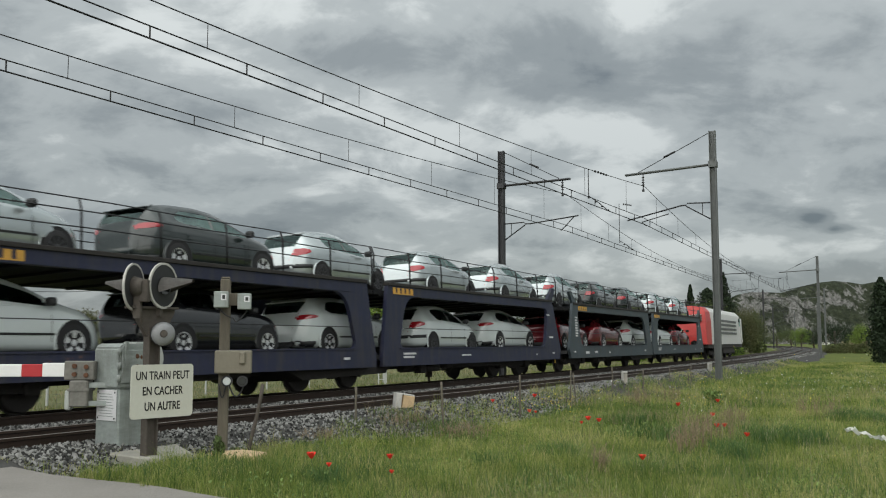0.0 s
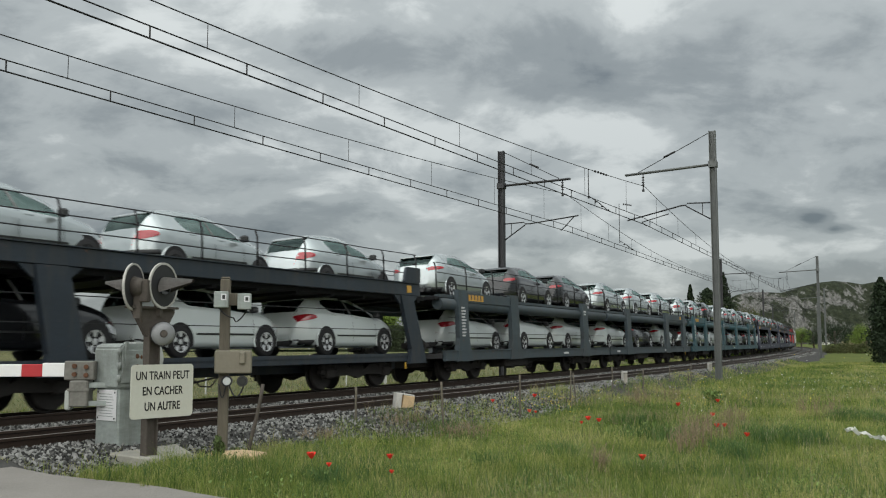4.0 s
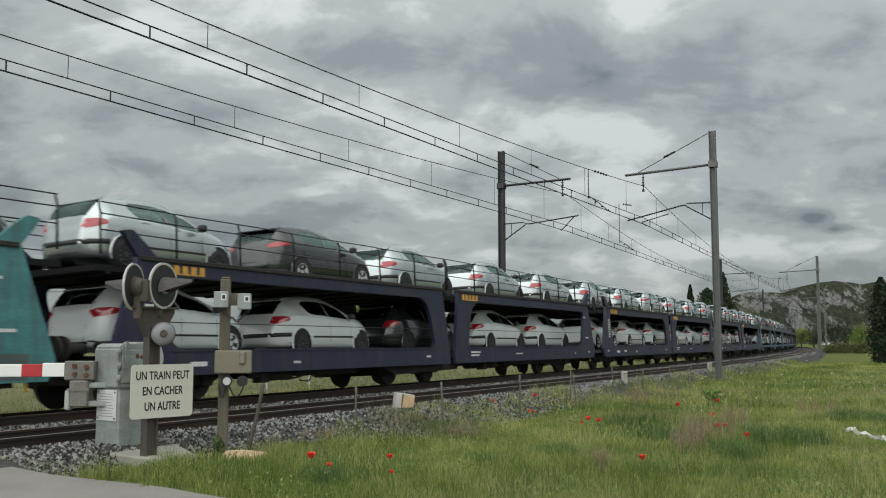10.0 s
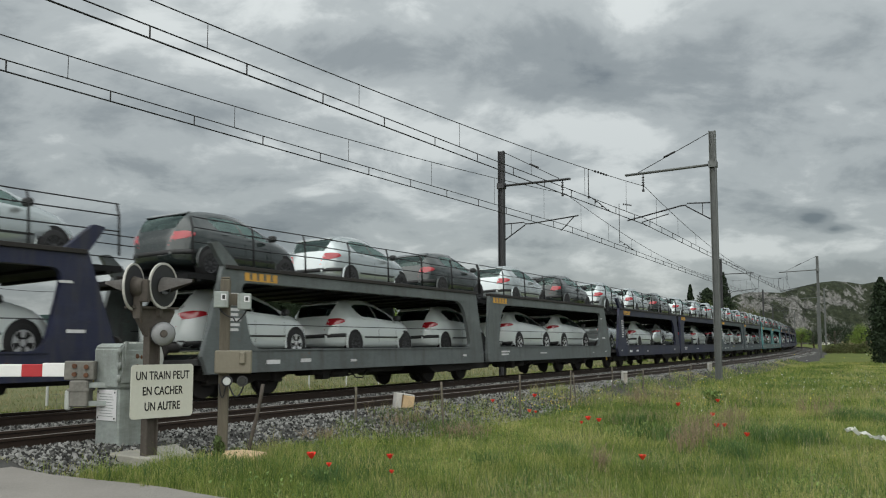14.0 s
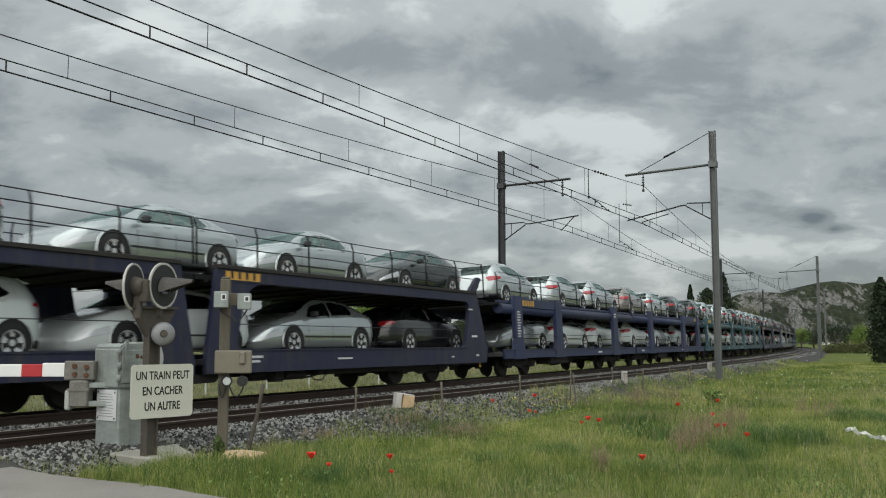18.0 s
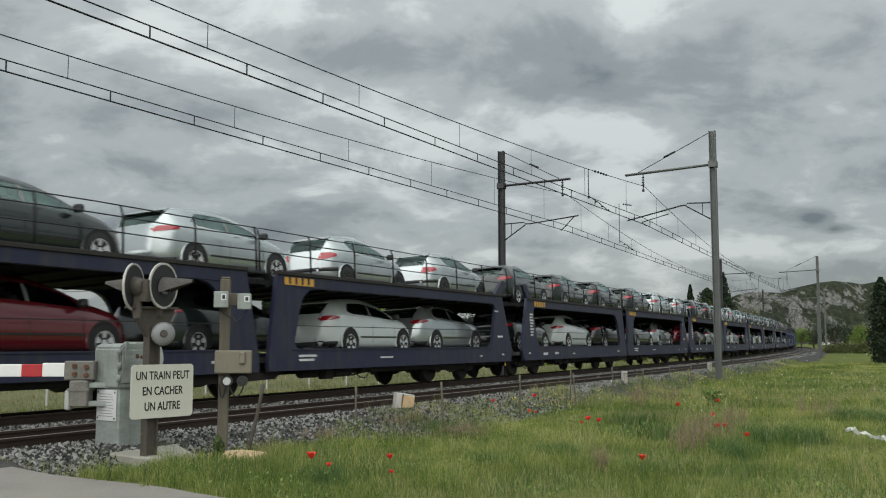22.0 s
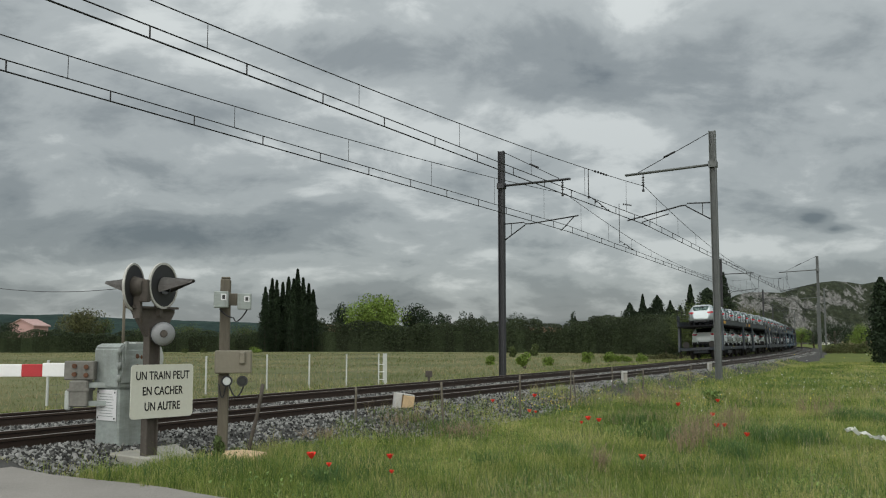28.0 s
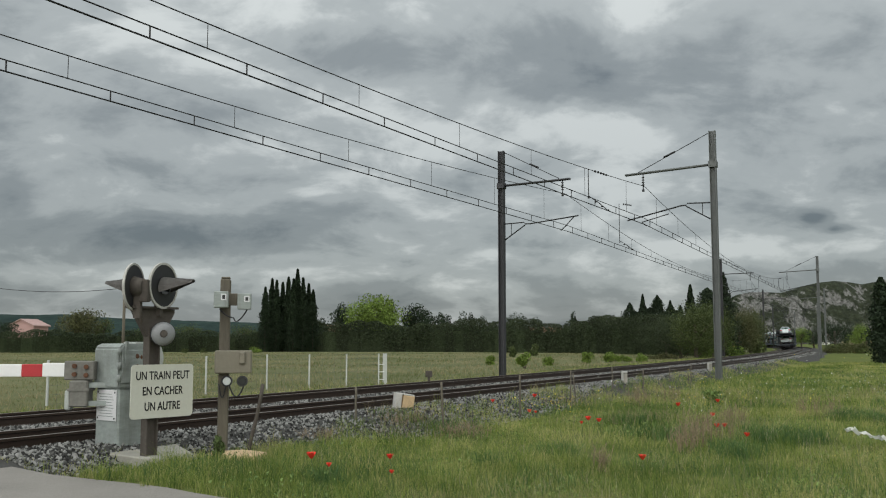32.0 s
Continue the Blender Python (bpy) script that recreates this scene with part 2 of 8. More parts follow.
def grass_material(name, stops, patch=0.35, through=0.35):
    """Blades that let some light through; the colour drifts over the meadow and from blade to blade."""
    m = bpy.data.materials.new(name)
    m.use_nodes = True
    nt = m.node_tree
    L = nt.links.new
    b = nt.nodes["Principled BSDF"]
    b.inputs["Roughness"].default_value = 0.7
    b.inputs["Specular IOR Level"].default_value = 0.25
    tc = nt.nodes.new("ShaderNodeTexCoord")
    n1 = node(nt, "ShaderNodeTexNoise", Scale=patch, Detail=4.0, Roughness=0.6)
    n2 = node(nt, "ShaderNodeTexNoise", Scale=patch * 5, Detail=3.0, Roughness=0.6)
    g = nt.nodes.new("ShaderNodeNewGeometry")
    L(tc.outputs["Object"], n1.inputs["Vector"])
    L(tc.outputs["Object"], n2.inputs["Vector"])
    v = None
    for out, k in ((n1.outputs[0], 2.6), (n2.outputs[0], 1.3), (g.outputs["Random Per Island"], 0.75)):
        a = nt.nodes.new("ShaderNodeMath")
        a.operation = "MULTIPLY_ADD"
        L(out, a.inputs[0])
        a.inputs[1].default_value = k
        a.inputs[2].default_value = -1.81
        if v:
            L(v, a.inputs[2])
        v = a.outputs[0]
    r = nt.nodes.new("ShaderNodeValToRGB")
    e = r.color_ramp.elements
    while len(e) < len(stops):
        e.new(0.5)
    for x, (p, c) in zip(e, stops):
        x.position, x.color = p, (*c, 1)
    L(v, r.inputs[0])
    L(r.outputs[0], b.inputs["Base Color"])
    t = nt.nodes.new("ShaderNodeBsdfTranslucent")
    L(r.outputs[0], t.inputs[0])
    mix = nt.nodes.new("ShaderNodeMixShader")
    mix.inputs[0].default_value = through
    L(b.outputs[0], mix.inputs[1])
    L(t.outputs[0], mix.inputs[2])
    L(mix.outputs[0], nt.nodes["Material Output"].inputs[0])
    return m


M["grass"] = grass_material("meadow_grass", ((0.08, (0.062, 0.108, 0.024)), (0.34, (0.145, 0.21, 0.042)), (0.64, (0.25, 0.30, 0.070)), (0.95, (0.46, 0.42, 0.18))))
M["verge"] = grass_material("verge_grass", ((0.15, (0.10, 0.15, 0.036)), (0.5, (0.21, 0.26, 0.065)), (0.85, (0.38, 0.36, 0.15))), 0.8)
M["lush"] = grass_material("lush_grass", ((0.3, (0.06, 0.12, 0.04)), (0.7, (0.13, 0.20, 0.06))), 0.8)
M["fallow_grass"] = grass_material("fallow_grass", ((0.1, (0.10, 0.125, 0.04)), (0.5, (0.185, 0.19, 0.085)), (0.9, (0.33, 0.28, 0.17))), 0.12, 0.25)
M["seed_head"] = grass_material("seeding_grass", ((0.2, (0.20, 0.20, 0.09)), (0.8, (0.36, 0.29, 0.19))), 0.9, 0.3)
M["straw"] = grass_material("dry_straw", ((0.3, (0.30, 0.25, 0.16)), (0.7, (0.50, 0.45, 0.30))), 1.0, 0.2)


# ---------------------------------------------------------------- mesh helpers
def part(name, bm, mat, parent=None, label="", smooth=False, loc=None):
    me = bpy.data.meshes.new(name)
    bm.to_mesh(me)
    bm.free()
    for m in (mat if isinstance(mat, (list, tuple)) else [mat]):
        me.materials.append(m)
    if smooth:
        me.polygons.foreach_set("use_smooth", [True] * len(me.polygons))
    ob = new(name, me)
    if parent is not None:
        ob.parent = parent
    if loc is not None:
        ob.matrix_basis = loc
    if label:
        tagged(ob, label)
    return ob


def shared(name, data, parent, m, label=""):
    ob = new(name, data)
    ob.parent = parent
    ob.matrix_basis = m
    if label:
        tagged(ob, label)
    return ob


def empty(name, m=None):
    ob = new(name)
    ob.empty_display_size = 0.3
    if m is not None:
        ob.matrix_basis = m
    return ob


def box(bm, x0, x1, y0, y1, z0, z1, bevel=0.0, mi=0, m=None):
    vs = [bm.verts.new((x, y, z)) for x in (x0, x1) for y in (y0, y1) for z in (z0, z1)]
    fs = [bm.faces.new([vs[i] for i in q]) for q in ((0, 1, 3, 2), (4, 6, 7, 5), (0, 4, 5, 1), (2, 3, 7, 6), (0, 2, 6, 4), (1, 5, 7, 3))]
    for f in fs:
        f.material_index = mi
    if bevel:
        es = list({e for f in fs for e in f.edges})
        r = bmesh.ops.bevel(bm, geom=es, offset=bevel, segments=1, affect="EDGES", profile=0.5)
        vs = list({v for f in r["faces"] for v in f.verts} | {v for v in vs if v.is_valid})
    if m is not None:
        bmesh.ops.transform(bm, matrix=m, verts=[v for v in vs if v.is_valid])
    return vs


def tube(bm, a, b, r0, r1=None, n=8, mi=0, caps=True):
    a, b = Vector(a), Vector(b)
    r1 = r0 if r1 is None else r1
    d = (b - a).normalized()
    u = d.orthogonal().normalized()
    w = d.cross(u)
    rings = []
    for p, r in ((a, r0), (b, r1)):
        rings.append([bm.verts.new(p + (u * math.cos(2 * math.pi * i / n) + w * math.sin(2 * math.pi * i / n)) * r) for i in range(n)])
    for i in range(n):
        f = bm.faces.new((rings[0][i], rings[0][(i + 1) % n], rings[1][(i + 1) % n], rings[1][i]))
        f.material_index, f.smooth = mi, n > 5
    if caps:
        for ring in (rings[0][::-1], rings[1]):
            bm.faces.new(ring).material_index = mi


def pipe(bm, pts, r, n=6, mi=0):
    """A bent tube along points."""
    pts = [Vector(p) for p in pts]
    rings = []
    for i, p in enumerate(pts):
        d = (pts[min(i + 1, len(pts) - 1)] - pts[max(i - 1, 0)]).normalized()
        u = (Vector((0, 0, 1)) if abs(d.z) < 0.95 else Vector((1, 0, 0))).cross(d).normalized()
        w = d.cross(u)
        rings.append([bm.verts.new(p + (u * math.cos(2 * math.pi * k / n) + w * math.sin(2 * math.pi * k / n)) * r) for k in range(n)])
    for a, b in zip(rings, rings[1:]):
        for k in range(n):
            f = bm.faces.new((a[k], a[(k + 1) % n], b[(k + 1) % n], b[k]))
            f.material_index, f.smooth = mi, n > 4
    bm.faces.new(rings[0][::-1]).material_index = mi
    bm.faces.new(rings[-1]).material_index = mi


def plate(bm, outline, y0, y1, mi=0):
    """A flat plate: an outline of (x, z) drawn out from y0 to y1."""
    a = [bm.verts.new((x, y0, z)) for x, z in outline]
    b = [bm.verts.new((x, y1, z)) for x, z in outline]
    n = len(outline)
    for ring in (a, b[::-1]):
        bm.faces.new(ring).material_index = mi
    for i in range(n):
        bm.faces.new((a[(i + 1) % n], a[i], b[i], b[(i + 1) % n])).material_index = mi


def disc(bm, c, axis, r, t, n=20, mi=0, dish=0.0):
    a = Vector(c)
    d = Vector(axis).normalized()
    tube(bm, a - d * t / 2, a + d * t / 2, r, r * (1 - dish), n, mi)


# ---------------------------------------------------------------- the line: a left-hand curve, s along it, o to its left
STEP = 0.5
S_TAB = np.arange(-820, 1090, STEP)
K_TAB = np.interp(S_TAB, [-60, 0, 60, 140, 250, 420], [0.000803, 0.000803, 0.001014, 0.00028, 0.0020, 0.0022])
TH_TAB = -np.cumsum(K_TAB) * STEP
TH_TAB += 0.48247 - np.interp(0, S_TAB, TH_TAB)
X_TAB, Y_TAB = np.cumsum(np.sin(TH_TAB)) * STEP, np.cumsum(np.cos(TH_TAB)) * STEP
X_TAB += -1.9123 - np.interp(0, S_TAB, X_TAB)
Y_TAB += 19.0247 - np.interp(0, S_TAB, Y_TAB)
EV, CANT, DZ = 3.371, 0.0716, -0.047
TILT = CANT / 1.505


def at(s, o=0.0, z=0.0):
    th = np.interp(s, S_TAB, TH_TAB)
    return Vector((np.interp(s, S_TAB, X_TAB) - o * math.cos(th), np.interp(s, S_TAB, Y_TAB) + o * math.sin(th), z))


def line_pose(s, o=0.0, z=0.0, tilt=0.0):
    """x forward along the line, y to its left, z up."""
    th = float(np.interp(s, S_TAB, TH_TAB))
    return Matrix.Translation(at(s, o, z)) @ Matrix.Rotation(math.pi / 2 - th, 4, "Z") @ Matrix.Rotation(-tilt, 4, "X")


def sweep(bm, prof, o, z, s0, s1, ds, tilt=0.0, mi=0, closed=True):
    """Draws a profile of (to the left, up) along the line."""
    rings = []
    for s in np.linspace(s0, s1, max(2, int((s1 - s0) / ds) + 1)):
        m = line_pose(s, o, z, tilt)
        rings.append([bm.verts.new(m @ Vector((0, a, b))) for a, b in prof])
    n = len(prof)
    for p, q in zip(rings, rings[1:]):
        for i in range(n if closed else n - 1):
            f = bm.faces.new((p[i], q[i], q[(i + 1) % n], p[(i + 1) % n]))
            f.material_index = mi
    return rings


# ---------------------------------------------------------------- ground, road and track
def smooth01(t):
    t = np.clip(t, 0, 1)
    return t * t * (3 - 2 * t)


LINE_S = S_TAB[::3]
LINE_X, LINE_Y, LINE_T = X_TAB[::3], Y_TAB[::3], TH_TAB[::3]


def beside(x, y):
    """How far to the left of the near track's centre the points lie."""
    x, y = np.atleast_1d(x).astype(float), np.atleast_1d(y).astype(float)
    o = np.empty(len(x))
    for i in range(0, len(x), 4000):
        dx, dy = x[i:i + 4000, None] - LINE_X, y[i:i + 4000, None] - LINE_Y
        j = np.argmin(dx * dx + dy * dy, axis=1)
        k = np.arange(len(j))
        o[i:i + 4000] = -(dx[k, j] * np.cos(LINE_T[j]) - dy[k, j] * np.sin(LINE_T[j]))
    return o


def ground_z(x, y):
    x, y = np.atleast_1d(x).astype(float), np.atleast_1d(y).astype(float)
    o = beside(x, y)
    near = -0.37 + 0.225 * smooth01(1 - (np.hypot(x + 6.0, y - 9.0) - 3.2) / 6.5)
    far = -0.62
    z = np.where(o > EV / 2, far + (-0.36 - far) * smooth01(1 - (o - EV - 2.6) / 4.0), near)
    bed = smooth01(1 - (np.abs(o - EV / 2) - (EV / 2 + 2.3)) / 0.8)
    z = z * (1 - bed) + np.minimum(z, -0.34) * bed
    r = np.hypot(x, y)
    return z + 0.05 * np.sin(x * 0.31 + 1.3) * np.cos(y * 0.23) * smooth01((r - 14) / 10) * (1 - bed)


def make_ground():
    a = np.concatenate([-np.geomspace(3600, 75, 14), np.arange(-72, 100, 1.5), np.geomspace(103, 3600, 15)])
    b = np.concatenate([-np.geomspace(3000, 12, 8), np.arange(-10, 60, 1.0), np.arange(61, 180, 4), np.geomspace(185, 3800, 14)])
    gx, gy = np.meshgrid(a, b)
    z = ground_z(gx.ravel(), gy.ravel())
    n = len(a)
    v = np.column_stack([gx.ravel(), gy.ravel(), z])
    f = [(j * n + i, j * n + i + 1, (j + 1) * n + i + 1, (j + 1) * n + i) for j in range(len(b) - 1) for i in range(n - 1)]
    me = bpy.data.meshes.new("ground")
    me.from_pydata(v.tolist(), [], f)
    me.polygons.foreach_set("use_smooth", [True] * len(f))
    me.materials.append(M["earth"])
    tagged(new("ground", me), "rough meadow ground with short green and dry grass", "ground", kind="structure")


make_ground()

ROAD_DIR = Vector((-0.815, 0.58, 0)).normalized()
ROAD_IN = Vector((-0.58, -0.815, 0)).normalized()
ROAD_P = Vector((-3.09, 9.1, 0))


def make_road():
    bm = bmesh.new()
    rows = []
    rng = random.Random(3)
    for i in range(176):
        k = -60 + i * 0.4
        wob = 0.10 * noise.noise(Vector((k * 0.8, 0, 0))) + 0.05 * noise.noise(Vector((k * 3.1, 4, 0)))
        row = []
        for w, z in ((wob, -0.16), (wob + 0.06, -0.125), (1.2, -0.115), (3.4, -0.10), (6.0, -0.12), (6.6, -0.2)):
            p = ROAD_P + ROAD_DIR * k + ROAD_IN * w
            row.append(bm.verts.new((p.x, p.y, z)))
        rows.append(row)
    for p, q in zip(rows, rows[1:]):
        for i in range(len(p) - 1):
            bm.faces.new((p[i], p[i + 1], q[i + 1], q[i]))
    bmesh.ops.recalc_face_normals(bm, faces=bm.faces)
    part("road", bm, M["asphalt"])
    tagged(bpy.data.objects["road"], "pale worn asphalt road with a crumbling edge", "road", kind="structure")


make_road()

RAIL_PROF = [(-0.07, -0.172), (-0.07, -0.160), (-0.012, -0.135), (-0.012, -0.045), (-0.036, -0.035), (-0.036, -0.004), (0.036, -0.004), (0.036, -0.035), (0.012, -0.045), (0.012, -0.135), (0.07, -0.160), (0.07, -0.172)]


def make_tracks():
    for o, z in ((0.0, 0.0), (EV, DZ)):
        track = tagged(empty("railway_track"), "curved railway track of rusty rails on timber sleepers", "railway track", "the two tracks", "structure")
        for side in (-1, 1):
            bm = bmesh.new()
            prof = [(a + side * 0.7525, b) for a, b in RAIL_PROF]
            sweep(bm, prof, o, z, -60, 460, 1.5, TILT)
            bmesh.ops.recalc_face_normals(bm, faces=bm.faces)
            rail = part("rail", bm, M["rail"], track)
            bm = bmesh.new()
            sweep(bm, [(side * 0.7525 - 0.03, -0.004), (side * 0.7525 - 0.026, 0.0), (side * 0.7525 + 0.026, 0.0), (side * 0.7525 + 0.03, -0.004)], o, z, -60, 460, 1.5, TILT)
            bmesh.ops.recalc_face_normals(bm, faces=bm.faces)
            part("rail_head", bm, M["railtop"], rail, "polished running surface")
        bm = bmesh.new()
        box(bm, -0.12, 0.12, -1.3, 1.3, -0.31, -0.19, 0.015)
        me = bpy.data.meshes.new("sleeper")
        bm.to_mesh(me)
        bm.free()
        me.materials.append(M["sleeper"])
        for i in range(140):
            shared("sleeper", me, track, line_pose(-10 + i * 0.6, o, z, TILT))


make_tracks()


def make_ballast():
    bm = bmesh.new()
    prof = [(-3.2, -0.50), (-2.5, -0.36), (-1.75, -0.115), (-0.92, -0.105), (-0.60, -0.195), (0.60, -0.195), (0.92, -0.10), (EV / 2, -0.055), (EV - 0.92, -0.125), (EV + 0.95, -0.24), (EV + 1.75, -0.25), (EV + 2.6, -0.46), (EV + 3.2, -0.6)]
    sweep(bm, prof, 0, 0, -60, 460, 1.5, TILT * 0.55, closed=False)
    bmesh.ops.recalc_face_normals(bm, faces=bm.faces)
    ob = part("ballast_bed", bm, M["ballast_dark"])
    tagged(ob, "grey crushed-stone ballast bed with sloping shoulders", "ballast", kind="structure")
    # loose stones on its face
    rng = np.random.default_rng(5)
    base = np.array([(1, 0, 0), (-1, 0, 0), (0, 1, 0), (0, -1, 0), (0, 0, 1), (0, 0, -1)], float)
    tri = np.array([(0, 2, 4), (2, 1, 4), (1, 3, 4), (3, 0, 4), (2, 0, 5), (1, 2, 5), (3, 1, 5), (0, 3, 5)])
    po, pz = [a for a, b in prof], [b for a, b in prof]
    V, F = [], []
    count = 62000
    s = np.where(rng.random(count) < 0.75, -9 + 46 * rng.random(count) ** 1.4, 35 + 70 * rng.random(count))
    lane = rng.random(count)
    reach = 2.2 - 1.15 * smooth01((s - 2) / 9)
    o = np.where(lane < 0.55, -0.9 - reach * rng.random(count), np.where(lane < 0.88, 0.95 + (EV - 1.9) * rng.random(count), -0.6 + 1.2 * rng.random(count)))
    for i in range(count):
        m = line_pose(float(s[i]), float(o[i]), 0)
        z = np.interp(o[i], po, pz) + TILT * 0.55 * -o[i]
        q = rng.normal(size=(3, 3))
        q, _ = np.linalg.qr(q)
        size = rng.uniform(0.014, 0.036) * (1 if s[i] < 35 else 1.6)
        p = (base * (1 + 0.45 * rng.uniform(-1, 1, (6, 1))) * rng.uniform(0.6, 1.2, 3)) @ q * size
        V.append(p + np.array([m.translation.x, m.translation.y, z + size * 0.25]))
        F.append(tri + 6 * i)
    me = bpy.data.meshes.new("ballast_stones")
    me.from_pydata(np.concatenate(V).tolist(), [], np.concatenate(F).tolist())
    me.materials.append(M["ballast"])
    tagged(new("ballast_stones", me), "loose grey crushed stones on the track bed", "ballast", kind="stuff")


make_ballast()


def make_field():
    bm = bmesh.new()
    sweep(bm, [(EV + 4.6, -0.60), (EV + 6.5, -0.555), (EV + 40, -0.53), (EV + 190, -0.53)], 0, 0, -140, 210, 5, closed=False)
    bmesh.ops.recalc_face_normals(bm, faces=bm.faces)
    tagged(part("field", bm, M["fallow"]), "pale fallow field beyond the railway", "field", kind="structure")


M["fallow"] = material("fallow_field", (0.125, 0.122, 0.066), 0.95, 0, 0.5, 0.06, 0.8, 0.4, tint=(0.062, 0.078, 0.030), spec=0.05)
make_field()


# ---------------------------------------------------------------- cars
def curve_fn(pts, soft=0.11):
    """A smooth line through points: a moving mean of straight pieces, narrower towards the first and last point."""
    xs, ys = [p[0] for p in pts], [p[1] for p in pts]

    def f(x):
        d = soft * max(0.12, min(1.0, (x - xs[0]) / 0.35, (xs[-1] - x) / 0.35))
        return sum(float(np.interp(x + d * k / 3, xs, ys)) for k in range(-3, 4)) / 7
    return f


CARS = {
    # length, width, height; side line of the roof and bonnet, belt line, rear and front glass, side opening (low edge, high edge), tail lamp
    "small_hatchback": dict(L=4.03, W=1.74, H=1.47, wb=(0.70, 3.24), r=0.30,
        top=[(0, 0.50), (0.03, 0.72), (0.08, 0.92), (0.16, 1.07), (0.27, 1.24), (0.42, 1.365), (0.62, 1.42), (1.0, 1.46), (1.55, 1.475), (2.0, 1.43), (2.4, 1.30), (2.85, 1.07), (3.0, 0.995), (3.4, 0.90), (3.75, 0.76), (3.95, 0.60), (4.03, 0.44)],
        belt=[(0, 0.46), (0.05, 0.78), (0.16, 0.90), (0.5, 0.985), (1.0, 0.985), (2.9, 0.88), (3.4, 0.79), (3.8, 0.64), (4.03, 0.40)],
        rear=(0.13, 0.40), front=(2.08, 2.92), low=(0.98, 2.72), high=(0.86, 2.62), lamp=(0.74, 0.95, 0.34), lip=0.04),
    "family_hatchback": dict(L=4.28, W=1.80, H=1.50, wb=(0.78, 3.39), r=0.315,
        top=[(0, 0.50), (0.03, 0.74), (0.07, 0.96), (0.14, 1.09), (0.26, 1.27), (0.42, 1.395), (0.62, 1.45), (1.05, 1.495), (1.65, 1.505), (2.15, 1.45), (2.6, 1.30), (3.1, 1.06), (3.25, 0.99), (3.65, 0.89), (3.98, 0.75), (4.18, 0.60), (4.28, 0.44)],
        belt=[(0, 0.46), (0.05, 0.80), (0.16, 0.94), (0.5, 1.02), (1.1, 1.01), (3.1, 0.90), (3.65, 0.79), (4.05, 0.63), (4.28, 0.40)],
        rear=(0.12, 0.40), front=(2.20, 3.16), low=(0.92, 2.95), high=(0.78, 2.85), lamp=(0.78, 0.98, 0.44), lip=0.04),
    "sporty_hatchback": dict(L=4.33, W=1.79, H=1.49, wb=(0.82, 3.43), r=0.325,
        top=[(0, 0.52), (0.03, 0.78), (0.07, 0.98), (0.15, 1.12), (0.26, 1.26), (0.39, 1.385), (0.60, 1.43), (0.95, 1.47), (1.6, 1.49), (2.15, 1.44), (2.6, 1.30), (3.1, 1.06), (3.25, 1.0), (3.7, 0.90), (4.05, 0.76), (4.25, 0.60), (4.33, 0.44)],
        belt=[(0, 0.46), (0.05, 0.84), (0.16, 0.99), (0.5, 1.05), (1.1, 1.03), (3.1, 0.91), (3.7, 0.80), (4.1, 0.63), (4.33, 0.40)],
        rear=(0.12, 0.36), front=(2.20, 3.16), low=(0.80, 2.95), high=(0.96, 2.85), lamp=(0.86, 1.0, 0.42), lip=0.11),
    "saloon": dict(L=4.78, W=1.84, H=1.46, wb=(0.98, 3.79), r=0.335,
        top=[(0, 0.50), (0.03, 0.76), (0.08, 0.97), (0.22, 1.03), (0.55, 1.07), (0.9, 1.20), (1.35, 1.38), (1.85, 1.455), (2.35, 1.45), (2.8, 1.34), (3.3, 1.11), (3.5, 1.0), (3.95, 0.91), (4.4, 0.78), (4.68, 0.60), (4.78, 0.44)],
        belt=[(0, 0.46), (0.05, 0.80), (0.16, 0.92), (0.8, 1.0), (1.6, 0.99), (3.4, 0.90), (4.0, 0.81), (4.5, 0.65), (4.78, 0.40)],
        rear=(0.62, 1.34), front=(2.55, 3.42), low=(1.25, 3.2), high=(1.35, 3.05), lamp=(0.76, 0.93, 0.34), lip=0.0),
}


